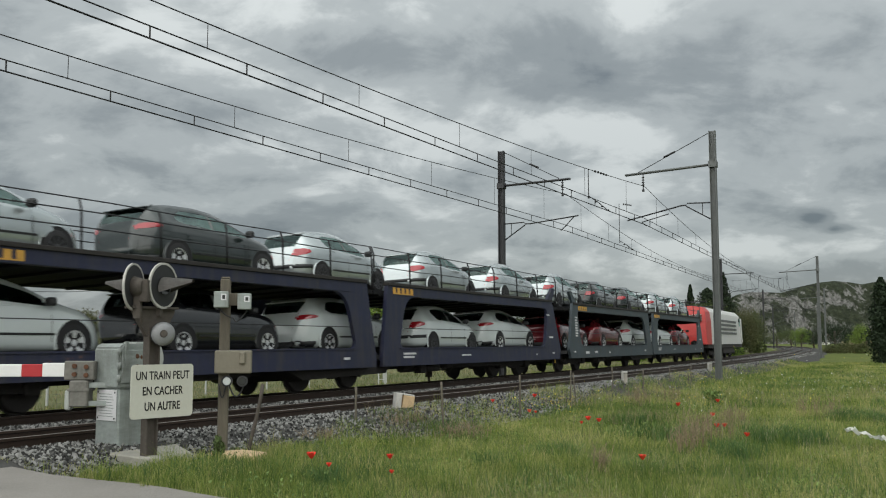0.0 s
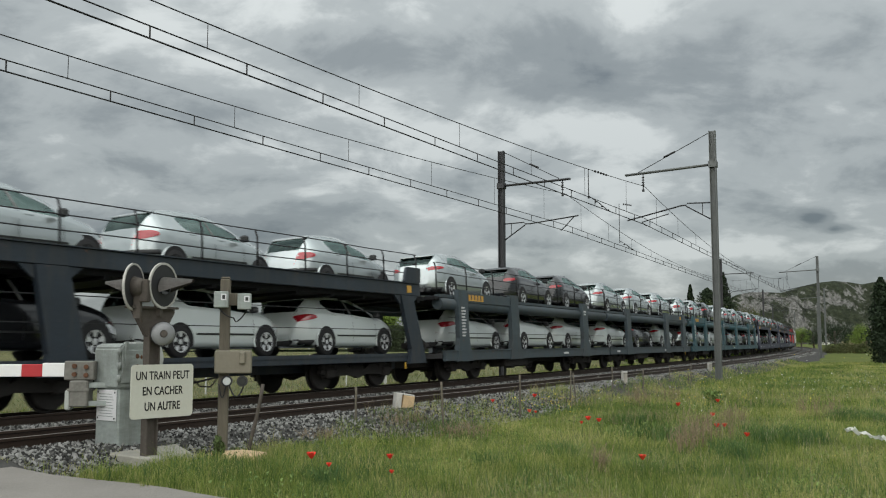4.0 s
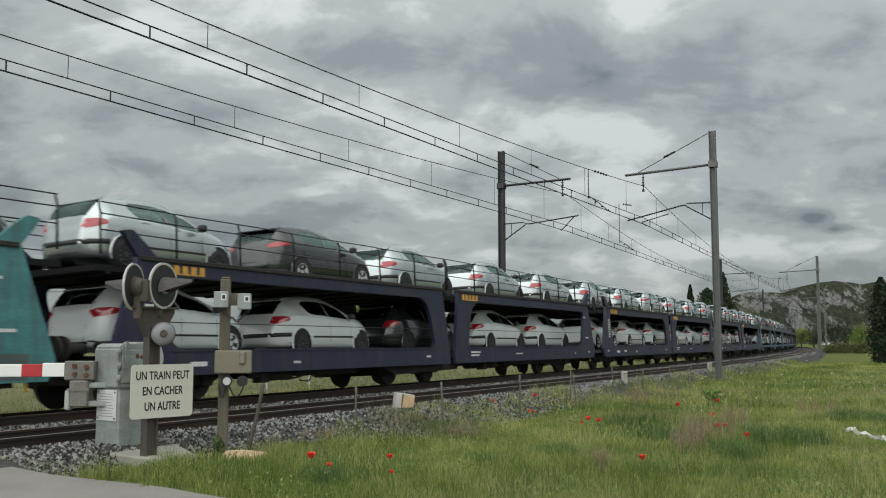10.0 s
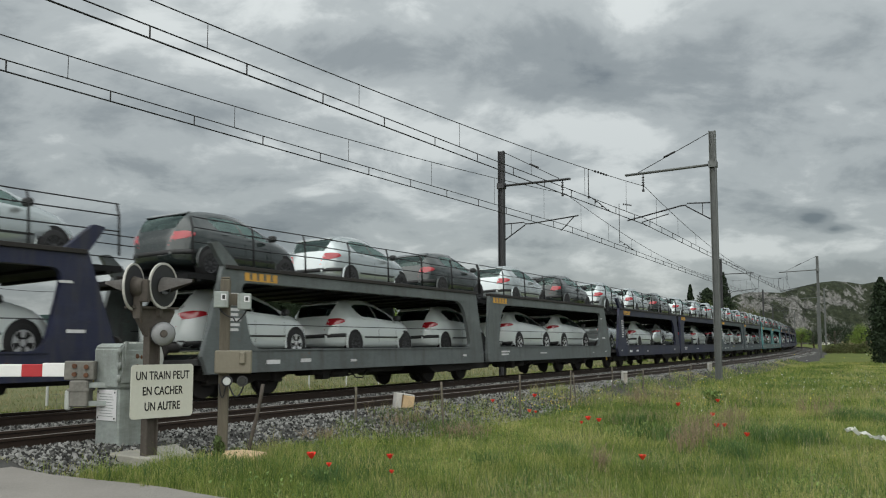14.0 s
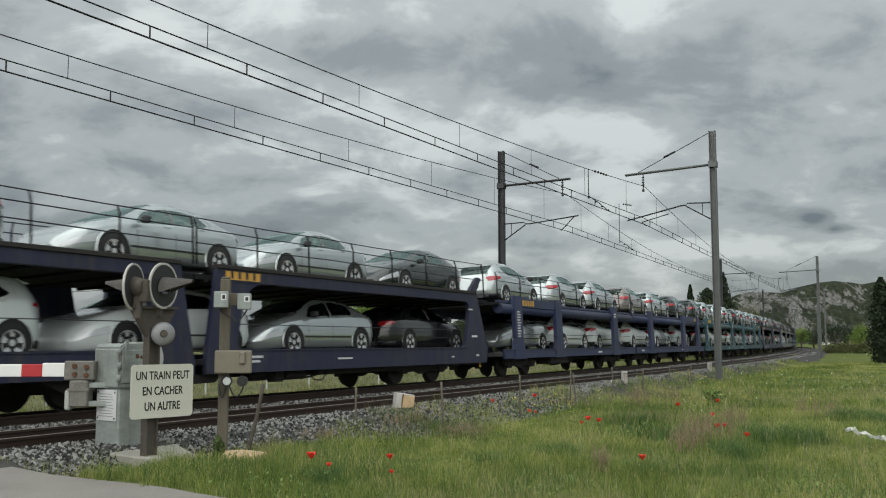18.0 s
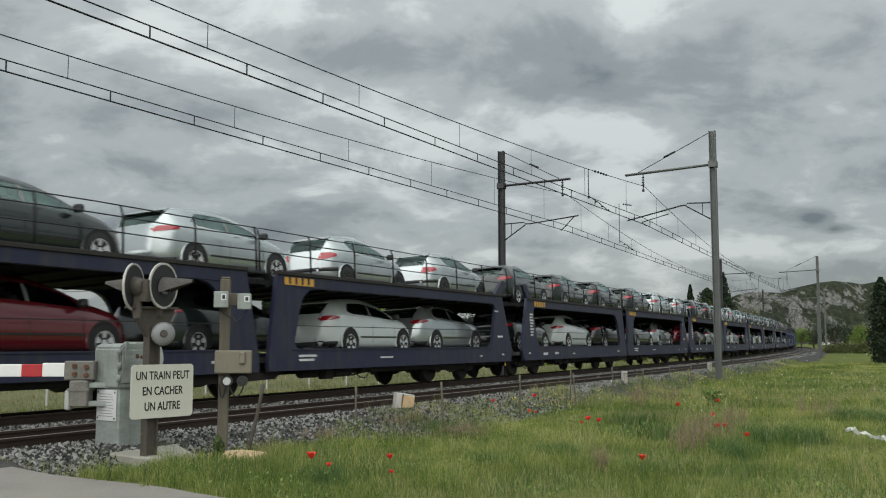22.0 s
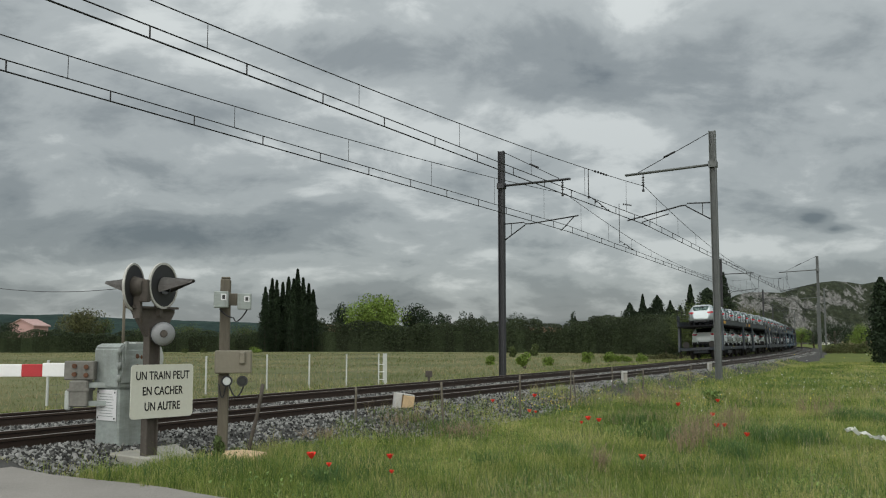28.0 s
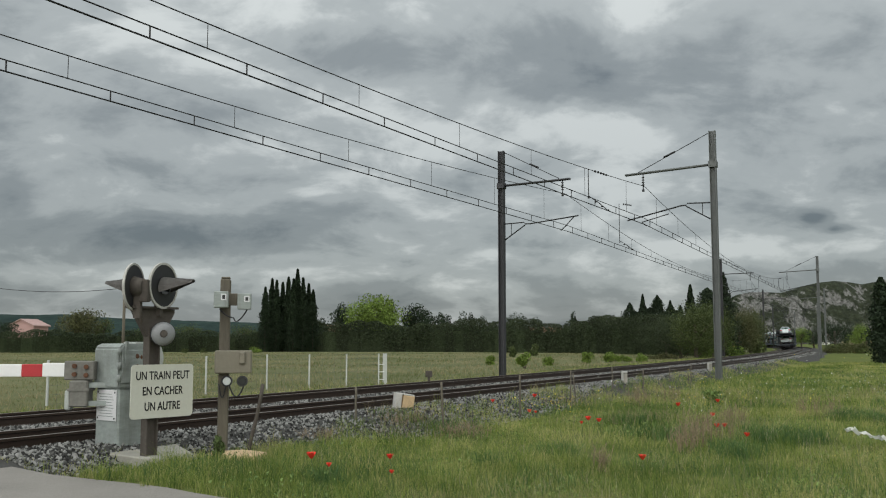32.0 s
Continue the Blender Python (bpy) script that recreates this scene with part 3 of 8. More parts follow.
class Shell:
    """The skin of a car: x from its rear, k from the sill (0) over the belt (BELT) and the roof's edge (EDGE) to its middle (TOP)."""
    BELT, EDGE, TOP = 7, 9, 13

    def __init__(self, c):
        self.c, self.top, self.belt = c, curve_fn(c["top"]), curve_fn(c["belt"], 0.08)
        self.low = curve_fn([(0, 0.34), (0.12, 0.26), (0.7, 0.20), (c["L"] - 0.7, 0.19), (c["L"] - 0.1, 0.18), (c["L"], 0.24)])

    def hw(self, x):
        L, w = self.c["L"], self.c["W"] / 2
        a, b = max(0.0, 1 - x / 0.72), max(0.0, 1 - (L - x) / 1.05)
        return w * (1 - 0.48 * a ** 3) * (1 - 0.48 * b ** 3)

    def section(self, x):
        top, belt, w, low = self.top(x), self.belt(x), self.hw(x), self.low(x)
        top = max(top, belt + 0.02)
        cabin = min(1.0, max(0.0, (top - belt - 0.05) / 0.40))
        rw = w * (0.90 - 0.21 * cabin) * (1 - 0.05 * max(0.0, 1 - x / 0.9))
        ze = max(belt + 0.008, top - 0.022 - 0.085 * cabin)
        z0, z1 = low + 0.12, belt - 0.055
        if z1 < z0 + 0.05:
            z1 = z0 + 0.05
        b = max(belt, z1 + 0.01)
        ze, top = max(ze, b + 0.006), max(top, b + 0.012)
        return [(0, low), (w * 0.82, low), (w * 0.935, low + 0.04), (w * 0.975, z0), (w, z0 + 0.34 * (z1 - z0)), (w * 0.998, z0 + 0.66 * (z1 - z0)), (w * 0.982, z1), (w * 0.945, b),
                ((w * 0.945 + rw) / 2 + 0.014 * cabin, (b + ze) / 2), (rw, ze), (rw - 0.055, ze + 0.6 * (top - ze)), (rw * 0.74, ze + 0.86 * (top - ze)), (rw * 0.40, top - 0.004), (0, top)]

    def at(self, x, k, out=0.0, side=-1):
        s = self.section(x)
        i = min(int(k), self.TOP - 1)
        f = k - i
        (y0, z0), (y1, z1) = s[i], s[i + 1]
        n = Vector((0, z1 - z0, -(y1 - y0))).normalized()
        return Vector((x, side * (y0 + (y1 - y0) * f), z0 + (z1 - z0) * f)) + Vector((0, side * n.y, n.z)) * out

    def at_z(self, x, z, out, side):
        s = self.section(x)
        for i in range(1, self.TOP - 1):
            if s[i][1] <= z <= s[i + 1][1]:
                return self.at(x, i + (z - s[i][1]) / max(1e-6, s[i + 1][1] - s[i][1]), out, side)
        return self.at(x, self.EDGE + 0.5, out, side)

    def opening(self, u):
        """Low and high rim of the side windows at u of their length, as (x, k)."""
        (a0, a1), (b0, b1) = self.c["low"], self.c["high"]
        q, r = max(0.0, 1 - u / 0.10) ** 2, max(0.0, (u - 0.90) / 0.10) ** 2
        return (a0 + (a1 - a0) * u, self.BELT + 0.10 + 0.45 * q + 0.10 * r), (b0 + (b1 - b0) * u, self.BELT + 1.76 - 0.35 * q - 0.35 * r)

    def band_ends(self):
        return min(self.c["low"][0], self.c["high"][0]) - 0.10, max(self.c["low"][1], self.c["high"][1]) + 0.08

    def body(self):
        bm = bmesh.new()
        L = self.c["L"]
        xs = [0, 0.012, 0.03, 0.05, 0.075, 0.105, 0.14, 0.19, 0.25, 0.32, 0.40, 0.48, 0.57, 0.67, 0.8] + list(np.linspace(0.95, L - 0.62, 19)) + [L - 0.48, L - 0.36, L - 0.26, L - 0.18, L - 0.11, L - 0.06, L - 0.025, L]
        a, b = self.band_ends()
        edges = [a, b, *self.c["rear"], *self.c["front"]]
        xs = sorted([x for x in xs if min(abs(x - e) for e in edges) > 0.03] + sorted(set(edges)))
        rings = []
        for x in xs:
            s = self.section(x)
            pts = [(-y, z) for y, z in s] + [(y, z) for y, z in s[-2:0:-1]]
            rings.append([bm.verts.new((x, y, z)) for y, z in pts])
        n = len(rings[0])
        for g, (p, q) in enumerate(zip(rings, rings[1:])):
            mid = (xs[g] + xs[g + 1]) / 2
            for i in range(n):
                k = i if i < self.TOP else n - 1 - i
                if a < mid < b and self.BELT <= k < self.EDGE:
                    continue
                if k >= self.EDGE + 1 and any(x0 < mid < x1 for x0, x1 in (self.c["rear"], self.c["front"])):
                    continue
                bm.faces.new((p[i], p[(i + 1) % n], q[(i + 1) % n], q[i]))
        bm.faces.new(rings[0])
        bm.faces.new(rings[-1][::-1])
        # pillars and window frames round the side openings
        m = 26
        for side in (-1, 1):
            cols = []
            for i in range(m + 1):
                u = i / m
                lo, hi = self.opening(u)
                x = a + (b - a) * u
                cols.append([bm.verts.new(self.at(*q, 0.0, side)) for q in ((x, self.BELT), lo, hi, (x, self.EDGE))])
            for p, q in zip(cols, cols[1:]):
                bm.faces.new((p[0], q[0], q[1], p[1]))
                bm.faces.new((p[2], q[2], q[3], p[3]))
            bm.faces.new(cols[0])
            bm.faces.new(cols[-1])
        for f in bm.faces:
            f.smooth = True
        # wheel arches: the well's shade as a flat black face, with a rounded lip
        for wx in self.c["wb"]:
            for side in (-1, 1):
                r = self.c["r"]
                c = Vector((wx, side * (self.hw(wx) - 0.012), r + 0.01))
                loops = []
                for rad, out in ((r + 0.052, 0.014), (r + 0.058, 0.015), (r + 0.066, 0.006), (r + 0.074, -0.012)):
                    loops.append([bm.verts.new(c + Vector((math.cos(t) * rad, side * out, math.sin(t) * rad))) for t in [math.pi * (-0.10 + 1.20 * i / 16) for i in range(17)]])
                bm.faces.new(loops[0]).material_index = 1
                for p, q in zip(loops, loops[1:]):
                    for i in range(16):
                        bm.faces.new((p[i], p[i + 1], q[i + 1], q[i])).smooth = True
                sill = min((v for r_ in rings for v in (r_[1], r_[-1])), key=lambda v: (v.co - c).length)
                bm.faces.new((loops[0][0], loops[0][-1], sill)).material_index = 1
        # door handles, and the roof's lip over the rear glass
        x0, x1 = self.c["low"]
        for side in (-1, 1):
            for x in (x0 + 0.12, x0 + (x1 - x0) * 0.56):
                p = self.at(x + 0.1, 6.2, 0.0, side)
                box(bm, x, x + 0.20, p.y - 0.012, p.y + 0.012, p.z - 0.018, p.z + 0.018, 0.008)
        if self.c["lip"]:
            e, r1 = self.c["lip"], self.c["rear"][1]
            z, w = self.top(r1), self.section(r1 + 0.06)[self.EDGE + 1][0] * 0.96
            plate(bm, [(r1 + 0.12, self.top(r1 + 0.12) + 0.003), (r1, z + 0.008), (r1 - e, z - 0.004), (r1 - e, z - 0.022), (r1 + 0.05, z - 0.04)], -w, w)
        bmesh.ops.recalc_face_normals(bm, faces=bm.faces)
        return bm

    def glass(self, u0, u1, side, nx=9, nk=4):
        """A side pane between two places of the opening's length."""
        bm = bmesh.new()
        g = []
        for i in range(nx + 1):
            lo, hi = self.opening(u0 + (u1 - u0) * i / nx)
            g.append([bm.verts.new(self.at(lo[0] + (hi[0] - lo[0]) * j / nk, lo[1] + (hi[1] - lo[1]) * j / nk, -0.004, side)) for j in range(nk + 1)])
        for i in range(nx):
            for j in range(nk):
                bm.faces.new((g[i][j], g[i + 1][j], g[i + 1][j + 1], g[i][j + 1])).smooth = True
        bmesh.ops.recalc_face_normals(bm, faces=bm.faces)
        return bm

    def patch(self, x0, x1, k0, k1, side, out=0.006, nx=10, nk=4):
        bm = bmesh.new()
        g = [[bm.verts.new(self.at(x0 + (x1 - x0) * i / nx, k0 + (k1 - k0) * j / nk, out, side)) for j in range(nk + 1)] for i in range(nx + 1)]
        for i in range(nx):
            for j in range(nk):
                bm.faces.new((g[i][j], g[i + 1][j], g[i + 1][j + 1], g[i][j + 1])).smooth = True
        bmesh.ops.recalc_face_normals(bm, faces=bm.faces)
        return bm

    def across(self, x0, x1, nx=9):
        """A pane over the middle, from side to side."""
        bm = bmesh.new()
        g = []
        ks = (self.EDGE + 1, self.EDGE + 2, self.EDGE + 3)
        for i in range(nx + 1):
            x = x0 + (x1 - x0) * i / nx
            row = [self.at(x, k, -0.004, -1) for k in ks] + [self.at(x, self.TOP, -0.004, 1)] + [self.at(x, k, -0.004, 1) for k in ks[::-1]]
            g.append([bm.verts.new(p) for p in row])
        for p, q in zip(g, g[1:]):
            for j in range(6):
                bm.faces.new((p[j], q[j], q[j + 1], p[j + 1])).smooth = True
        bmesh.ops.recalc_face_normals(bm, faces=bm.faces)
        return bm

    def band(self, pts, side, out=0.012):
        """A strip on the side, through (x, low, high)."""
        bm = bmesh.new()
        g = []
        for x, z0, z1 in pts:
            g.append([bm.verts.new(self.at_z(x, z0 + (z1 - z0) * j / 3, out, side)) for j in range(4)])
        for p, q in zip(g, g[1:]):
            for j in range(3):
                bm.faces.new((p[j], q[j], q[j + 1], p[j + 1])).smooth = True
        bmesh.ops.recalc_face_normals(bm, faces=bm.faces)
        return bm


def wheel_mesh(r, alloy, side):
    bm = bmesh.new()
    w = 0.20
    prof = [(r * 0.62, -w * 0.38), (r * 0.66, -w * 0.5), (r * 0.93, -w * 0.5), (r, -w * 0.36), (r, w * 0.36), (r * 0.93, w * 0.5), (r * 0.5, w * 0.5)]
    n = 20
    rings = [[bm.verts.new((math.cos(2 * math.pi * i / n) * a, b, math.sin(2 * math.pi * i / n) * a)) for i in range(n)] for a, b in prof]
    for p, q in zip(rings, rings[1:]):
        for i in range(n):
            bm.faces.new((p[i], p[(i + 1) % n], q[(i + 1) % n], q[i])).smooth = True
    def ring_at(rad, y):
        return [bm.verts.new((math.cos(2 * math.pi * i / n) * rad, y, math.sin(2 * math.pi * i / n) * rad)) for i in range(n)]

    back = ring_at(r * 0.60, -w * 0.10)
    for i in range(n):
        bm.faces.new((rings[0][i], rings[0][(i + 1) % n], back[(i + 1) % n], back[i])).material_index = 0
    bm.faces.new(back)
    lip = ring_at(r * 0.60, -w * 0.47)
    hub = ring_at(r * 0.20, -w * 0.42)
    cap = ring_at(r * 0.10, -w * 0.47)
    for i in range(n):
        j = (i + 1) % n
        bm.faces.new((rings[1][i], rings[1][j], lip[j], lip[i])).material_index = 1
        bm.faces.new((hub[i], hub[j], cap[j], cap[i])).material_index = 1
        if (i % 4 < 2) if alloy else (i % 2 == 0):
            bm.faces.new((lip[i], lip[j], hub[j], hub[i])).material_index = 1
    bm.faces.new(cap).material_index = 1
    if side > 0:
        bmesh.ops.scale(bm, vec=(1, -1, 1), verts=bm.verts)
    bmesh.ops.recalc_face_normals(bm, faces=bm.faces)
    me = bpy.data.meshes.new("wheel")
    bm.to_mesh(me)
    bm.free()
    for m in (M["tyre"], M["rim"] if alloy else M["hubcap"]):
        me.materials.append(m)
    return me


PAINTS = {"white": ("c_white", "white"), "silver": ("c_silver", "silver-grey metallic"), "grey": ("c_grey", "dark graphite"), "black": ("c_black", "black"), "red": ("c_red", "wine-red"), "taupe": ("c_taupe", "taupe metallic")}
CAR_MESH, CAR_PROTO = {}, {}


def car_meshes(kind):
    if kind in CAR_MESH:
        return CAR_MESH[kind]
    c = CARS[kind]
    sh = Shell(c)
    out = []

    def keep(name, bm, mats, label=""):
        me = bpy.data.meshes.new(name)
        bm.to_mesh(me)
        bm.free()
        for m in mats:
            if m is not None:
                me.materials.append(m)
        out.append((name, me, Matrix(), label))

    body = sh.body()
    for side in (-1, 1):
        keep("side_window", sh.glass(0.0, 0.485, side), [M["glass"]])
        keep("side_window", sh.glass(0.515, 1.0, side), [M["glass"]])
    keep("rear_window", sh.across(*c["rear"]), [M["rear_glass"]], "dark tinted rear window")
    keep("windscreen", sh.across(*c["front"]), [M["glass"]])
    # seats, dash and floor seen through the panes
    bm = bmesh.new()
    w = c["W"] / 2
    f0, f1 = c["low"]
    box(bm, f0 - 0.45, c["front"][1] - 0.05, -w * 0.88, w * 0.88, 0.5, 0.84)
    for x, tall in ((f0 + 0.05, 1.10), (f0 + (f1 - f0) * 0.50, 1.12)):
        for y in (-0.38, 0.38):
            plate(bm, [(x - 0.16, 0.844), (x + 0.10, 0.844), (x - 0.05, tall), (x - 0.17, tall)], y - 0.24, y + 0.24)
            plate(bm, [(x - 0.16, tall + 0.03), (x - 0.07, tall + 0.03), (x - 0.08, tall + 0.15), (x - 0.16, tall + 0.15)], y - 0.12, y + 0.12)
    # door pillars between the side panes
    for side in (-1, 1):
        q = []
        for u in (0.483, 0.517):
            lo, hi = sh.opening(u)
            q.append([bm.verts.new(sh.at(lo[0] + (hi[0] - lo[0]) * j / 3, lo[1] + (hi[1] - lo[1]) * j / 3, 0.002, side)) for j in range(4)])
        for j in range(3):
            bm.faces.new((q[0][j], q[1][j], q[1][j + 1], q[0][j + 1]))
    bmesh.ops.recalc_face_normals(bm, faces=bm.faces)
    keep("interior", bm, [M["cabin"]])
    z0, z1, ln = c["lamp"]
    for side in (-1, 1):
        n = 8
        pts = [(0.02 + (ln - 0.02) * t / n, z0 + (z1 - z0) * (0.05 + 0.45 * (t / n) ** 1.3), z1 - (z1 - z0) * (0.22 * (1 - t / n) ** 2 + 0.25 * (t / n) ** 4)) for t in range(n + 1)]
        keep("tail_light", sh.band(pts, side), [M["lamp_red"]])
        if kind in ("saloon", "family_hatchback"):
            keep("headlight", sh.patch(c["L"] - 0.62, c["L"] - 0.10, 4.35, 5.5, side, 0.012, 6, 3), [M["lamp_clear"]])
        bm = bmesh.new()
        mx = c["low"][1] - 0.12
        box(bm, mx - 0.05, mx + 0.10, side * (c["W"] / 2 + 0.10) - 0.10, side * (c["W"] / 2 + 0.10) + 0.08, sh.belt(mx) + 0.0, sh.belt(mx) + 0.14, 0.035)
        keep("wing_mirror", bm, [M["plastic"]])
    # one dark strip round the rear bumper, a moulding along each side
    lo, hi = (0.47, 0.56) if kind == "small_hatchback" else (0.25, 0.37)
    bm = bmesh.new()
    g = []
    turn_ = [(-1, 0.36 - 0.34 * t / 5) for t in range(6)] + [(0, q) for q in (-0.6, 0.0, 0.6)] + [(1, 0.02 + 0.34 * t / 5) for t in range(6)]
    for side, x in turn_:
        row = []
        for t in range(3):
            z = lo + (hi - lo) * t / 2
            row.append(bm.verts.new(sh.at_z(x, z, 0.012, side) if side else Vector((-0.014, x * w * 0.70, z))))
        g.append(row)
    for p, q in zip(g, g[1:]):
        for t in range(2):
            bm.faces.new((p[t], q[t], q[t + 1], p[t + 1])).smooth = True
    bmesh.ops.recalc_face_normals(bm, faces=bm.faces)
    bmesh.ops.solidify(bm, geom=list(bm.faces), thickness=0.01)
    keep("bumper_trim", bm, [M["plastic"]])
    # side moulding with the door gaps running up and down from it
    seams = (c["low"][0] + (c["low"][1] - c["low"][0]) * 0.5, c["low"][1] + 0.02)
    for side in (-1, 1):
        a, b = c["wb"][0] + 0.45, c["wb"][1] - 0.40
        xs = sorted([a + (b - a) * t / 6 for t in range(7)] + [x + d for x in seams for d in (-0.006, 0.006)])
        bm = bmesh.new()
        seen = {}

        def spot_(x, z):
            if (x, z) not in seen:
                seen[(x, z)] = bm.verts.new(sh.at_z(x, z, 0.008, side))
            return seen[(x, z)]

        def strip_(x0, x1, zs):
            for z0, z1 in zip(zs, zs[1:]):
                bm.faces.new((spot_(x0, z0), spot_(x1, z0), spot_(x1, z1), spot_(x0, z1)))

        for x0, x1 in zip(xs, xs[1:]):
            strip_(x0, x1, (0.45, 0.49))
        for x in seams:
            top = sh.belt(x) - 0.005
            strip_(x - 0.006, x + 0.006, (0.34, 0.40, 0.45))
            strip_(x - 0.006, x + 0.006, (0.49, 0.62, 0.74, top))
        bmesh.ops.recalc_face_normals(bm, faces=bm.faces)
        keep("side_moulding", bm, [M["plastic"]])
    CAR_MESH[kind] = (body, out)
    return CAR_MESH[kind]


def make_car(kind, colour, m):
    key = (kind, colour)
    if key in CAR_PROTO:
        return copy_thing(CAR_PROTO[key], m)
    body, out = car_meshes(kind)
    root = empty("car", m)
    mat, word = PAINTS[colour]
    me = bpy.data.meshes.new("body")
    body.to_mesh(me)
    me.materials.append(M[mat])
    me.materials.append(M["tyre"])
    shared("body", me, root, Matrix())
    for name, mesh, mm, label in out:
        shared(name, mesh, root, mm, label)
    c = CARS[kind]
    alloy = kind != "small_hatchback"
    for side in (-1, 1):
        wm = wheel_mesh(c["r"], alloy, side)
        for x in c["wb"]:
            shared("wheel", wm, root, pose(x, side * (c["W"] / 2 - 0.085), c["r"]))
    tagged(root, word + " " + {"small_hatchback": "small five-door hatchback", "family_hatchback": "five-door family hatchback", "sporty_hatchback": "compact hatchback with spoiler", "saloon": "long four-door saloon"}[kind] + " on the wagon", "car", "cars on the train")
    CAR_PROTO[key] = root
    return root


# ---------------------------------------------------------------- wagons
def ring_plate(bm, outer, inner, y0, y1, mi=0):
    """A plate with one opening: both outlines star-shaped about the opening's middle."""
    c = Vector((sum(p[0] for p in inner) / len(inner), sum(p[1] for p in inner) / len(inner)))

    def reach(poly, a):
        d = Vector((math.cos(a), math.sin(a)))
        best = None
        for i in range(len(poly)):
            p, q = Vector(poly[i]) - c, Vector(poly[(i + 1) % len(poly)]) - c
            e = q - p
            den = d.x * e.y - d.y * e.x
            if abs(den) < 1e-9:
                continue
            t = (p.x * e.y - p.y * e.x) / den
            s = (p.x * d.y - p.y * d.x) / den
            if t > 0 and -1e-6 <= s <= 1 + 1e-6 and (best is None or t > best):
                best = t
        return c + d * best

    angles = sorted({round(math.atan2(p[1] - c.y, p[0] - c.x), 5) for p in list(outer) + list(inner)})
    loops = [[bm.verts.new((*(lambda v: (v.x, y, v.y))(reach(poly, a)),)) for a in angles] for poly in (outer, inner) for y in (y0, y1)]
    oa, ob, ia, ib = loops
    n = len(angles)
    for i in range(n):
        j = (i + 1) % n
        for q in ((oa[i], oa[j], ia[j], ia[i]), (ob[j], ob[i], ib[i], ib[j]), (oa[j], oa[i], ob[i], ob[j]), (ia[i], ia[j], ib[j], ib[i])):
            bm.faces.new(q).material_index = mi


def rounded(pts, r, n=5):
    out = []
    for i, p in enumerate(pts):
        p = Vector(p)
        a, b = Vector(pts[i - 1]) - p, Vector(pts[(i + 1) % len(pts)]) - p
        rr = r[i] if isinstance(r, (list, tuple)) else r
        a, b = a.normalized() * rr, b.normalized() * rr
        for k in range(n + 1):
            t = k / n
            out.append(tuple(p + a * (1 - t) ** 2 + b * t ** 2))
    return out


DECK_LOW = 0.82                                                     # floor of the lower deck
DECK_UP = {"arched": 2.45, "pillared": 2.37, "posted": 2.43}      # floor of the upper deck


def guard(bm, x0, x1, y, z, gap=1.75, tall=0.78, ropes=(0.32, 0.56, 0.78)):
    """Posts that lean a little inwards at the top, and the ropes between them."""
    n = max(2, round((x1 - x0) / gap))
    d = 1 if y < 0 else -1
    for i in range(n + 1):
        x = x0 + (x1 - x0) * i / n
        pipe(bm, [(x, y, z), (x, y, z + tall * 0.80), (x, y + d * 0.05, z + tall)], 0.022, 5)
    for k in ropes:
        sag = [(x0 + (x1 - x0) * i / 12, y, z + k - 0.015 * (1 - abs((i % 4) - 2) / 2)) for i in range(13)]
        pipe(bm, sag, 0.012, 4)


def ribbed_deck(bm, a, b, depth, up):
    """A deck plate with cross ribs below it, drawn out as one outline."""
    pts = [(a, up), (a, up - 0.10)]
    for x in np.linspace(a + 0.3, b - 0.3, 12):
        pts += [(x - 0.05, up - 0.10), (x - 0.05, up - depth), (x + 0.05, up - depth), (x + 0.05, up - 0.10)]
    pts += [(b, up - 0.10), (b, up)]
    plate(bm, pts, -1.37, 1.37)
    bmesh.ops.recalc_face_normals(bm, faces=bm.faces)


BOGIE = {}


def bogie_meshes(wb):
    if wb not in BOGIE:
        bm = bmesh.new()
        for side in (-1, 1):
            plate(bm, [(-wb / 2 - 0.35, 0.42), (-wb / 2 - 0.3, 0.62), (-0.5, 0.60), (-0.3, 0.50), (0.3, 0.50), (0.5, 0.60), (wb / 2 + 0.3, 0.62), (wb / 2 + 0.35, 0.42), (wb / 2, 0.34), (0.35, 0.36), (0, 0.28), (-0.35, 0.36), (-wb / 2, 0.34)], side * 0.98 - 0.06, side * 0.98 + 0.06)
            for x in (-wb / 2, wb / 2):
                box(bm, x - 0.16, x + 0.16, side * 1.0 - 0.10, side * 1.0 + 0.11, 0.30, 0.54, 0.03)
                tube(bm, (x - 0.28, side * 1.0, 0.5), (x - 0.28, side * 1.0, 0.66), 0.07)
                tube(bm, (x + 0.28, side * 1.0, 0.5), (x + 0.28, side * 1.0, 0.66), 0.07)
        box(bm, -0.3, 0.3, -1.0, 1.0, 0.40, 0.60)
        fr = bpy.data.meshes.new("bogie_frame")
        bm.to_mesh(fr)
        bm.free()
        fr.materials.append(M["under"])
        bm = bmesh.new()
        tube(bm, (0, -0.82, 0), (0, -0.70, 0), 0.40, 0.42, 24)
        tube(bm, (0, -0.70, 0), (0, -0.66, 0), 0.455, 0.455, 24)
        tube(bm, (0, 0.82, 0), (0, 0.70, 0), 0.40, 0.42, 24)
        tube(bm, (0, 0.70, 0), (0, 0.66, 0), 0.455, 0.455, 24)
        tube(bm, (0, -0.66, 0), (0, 0.66, 0), 0.08, 0.08, 10)
        wh = bpy.data.meshes.new("wheelset")
        bm.to_mesh(wh)
        bm.free()
        wh.materials.append(M["under"])
        BOGIE[wb] = (fr, wh)
    return BOGIE[wb]


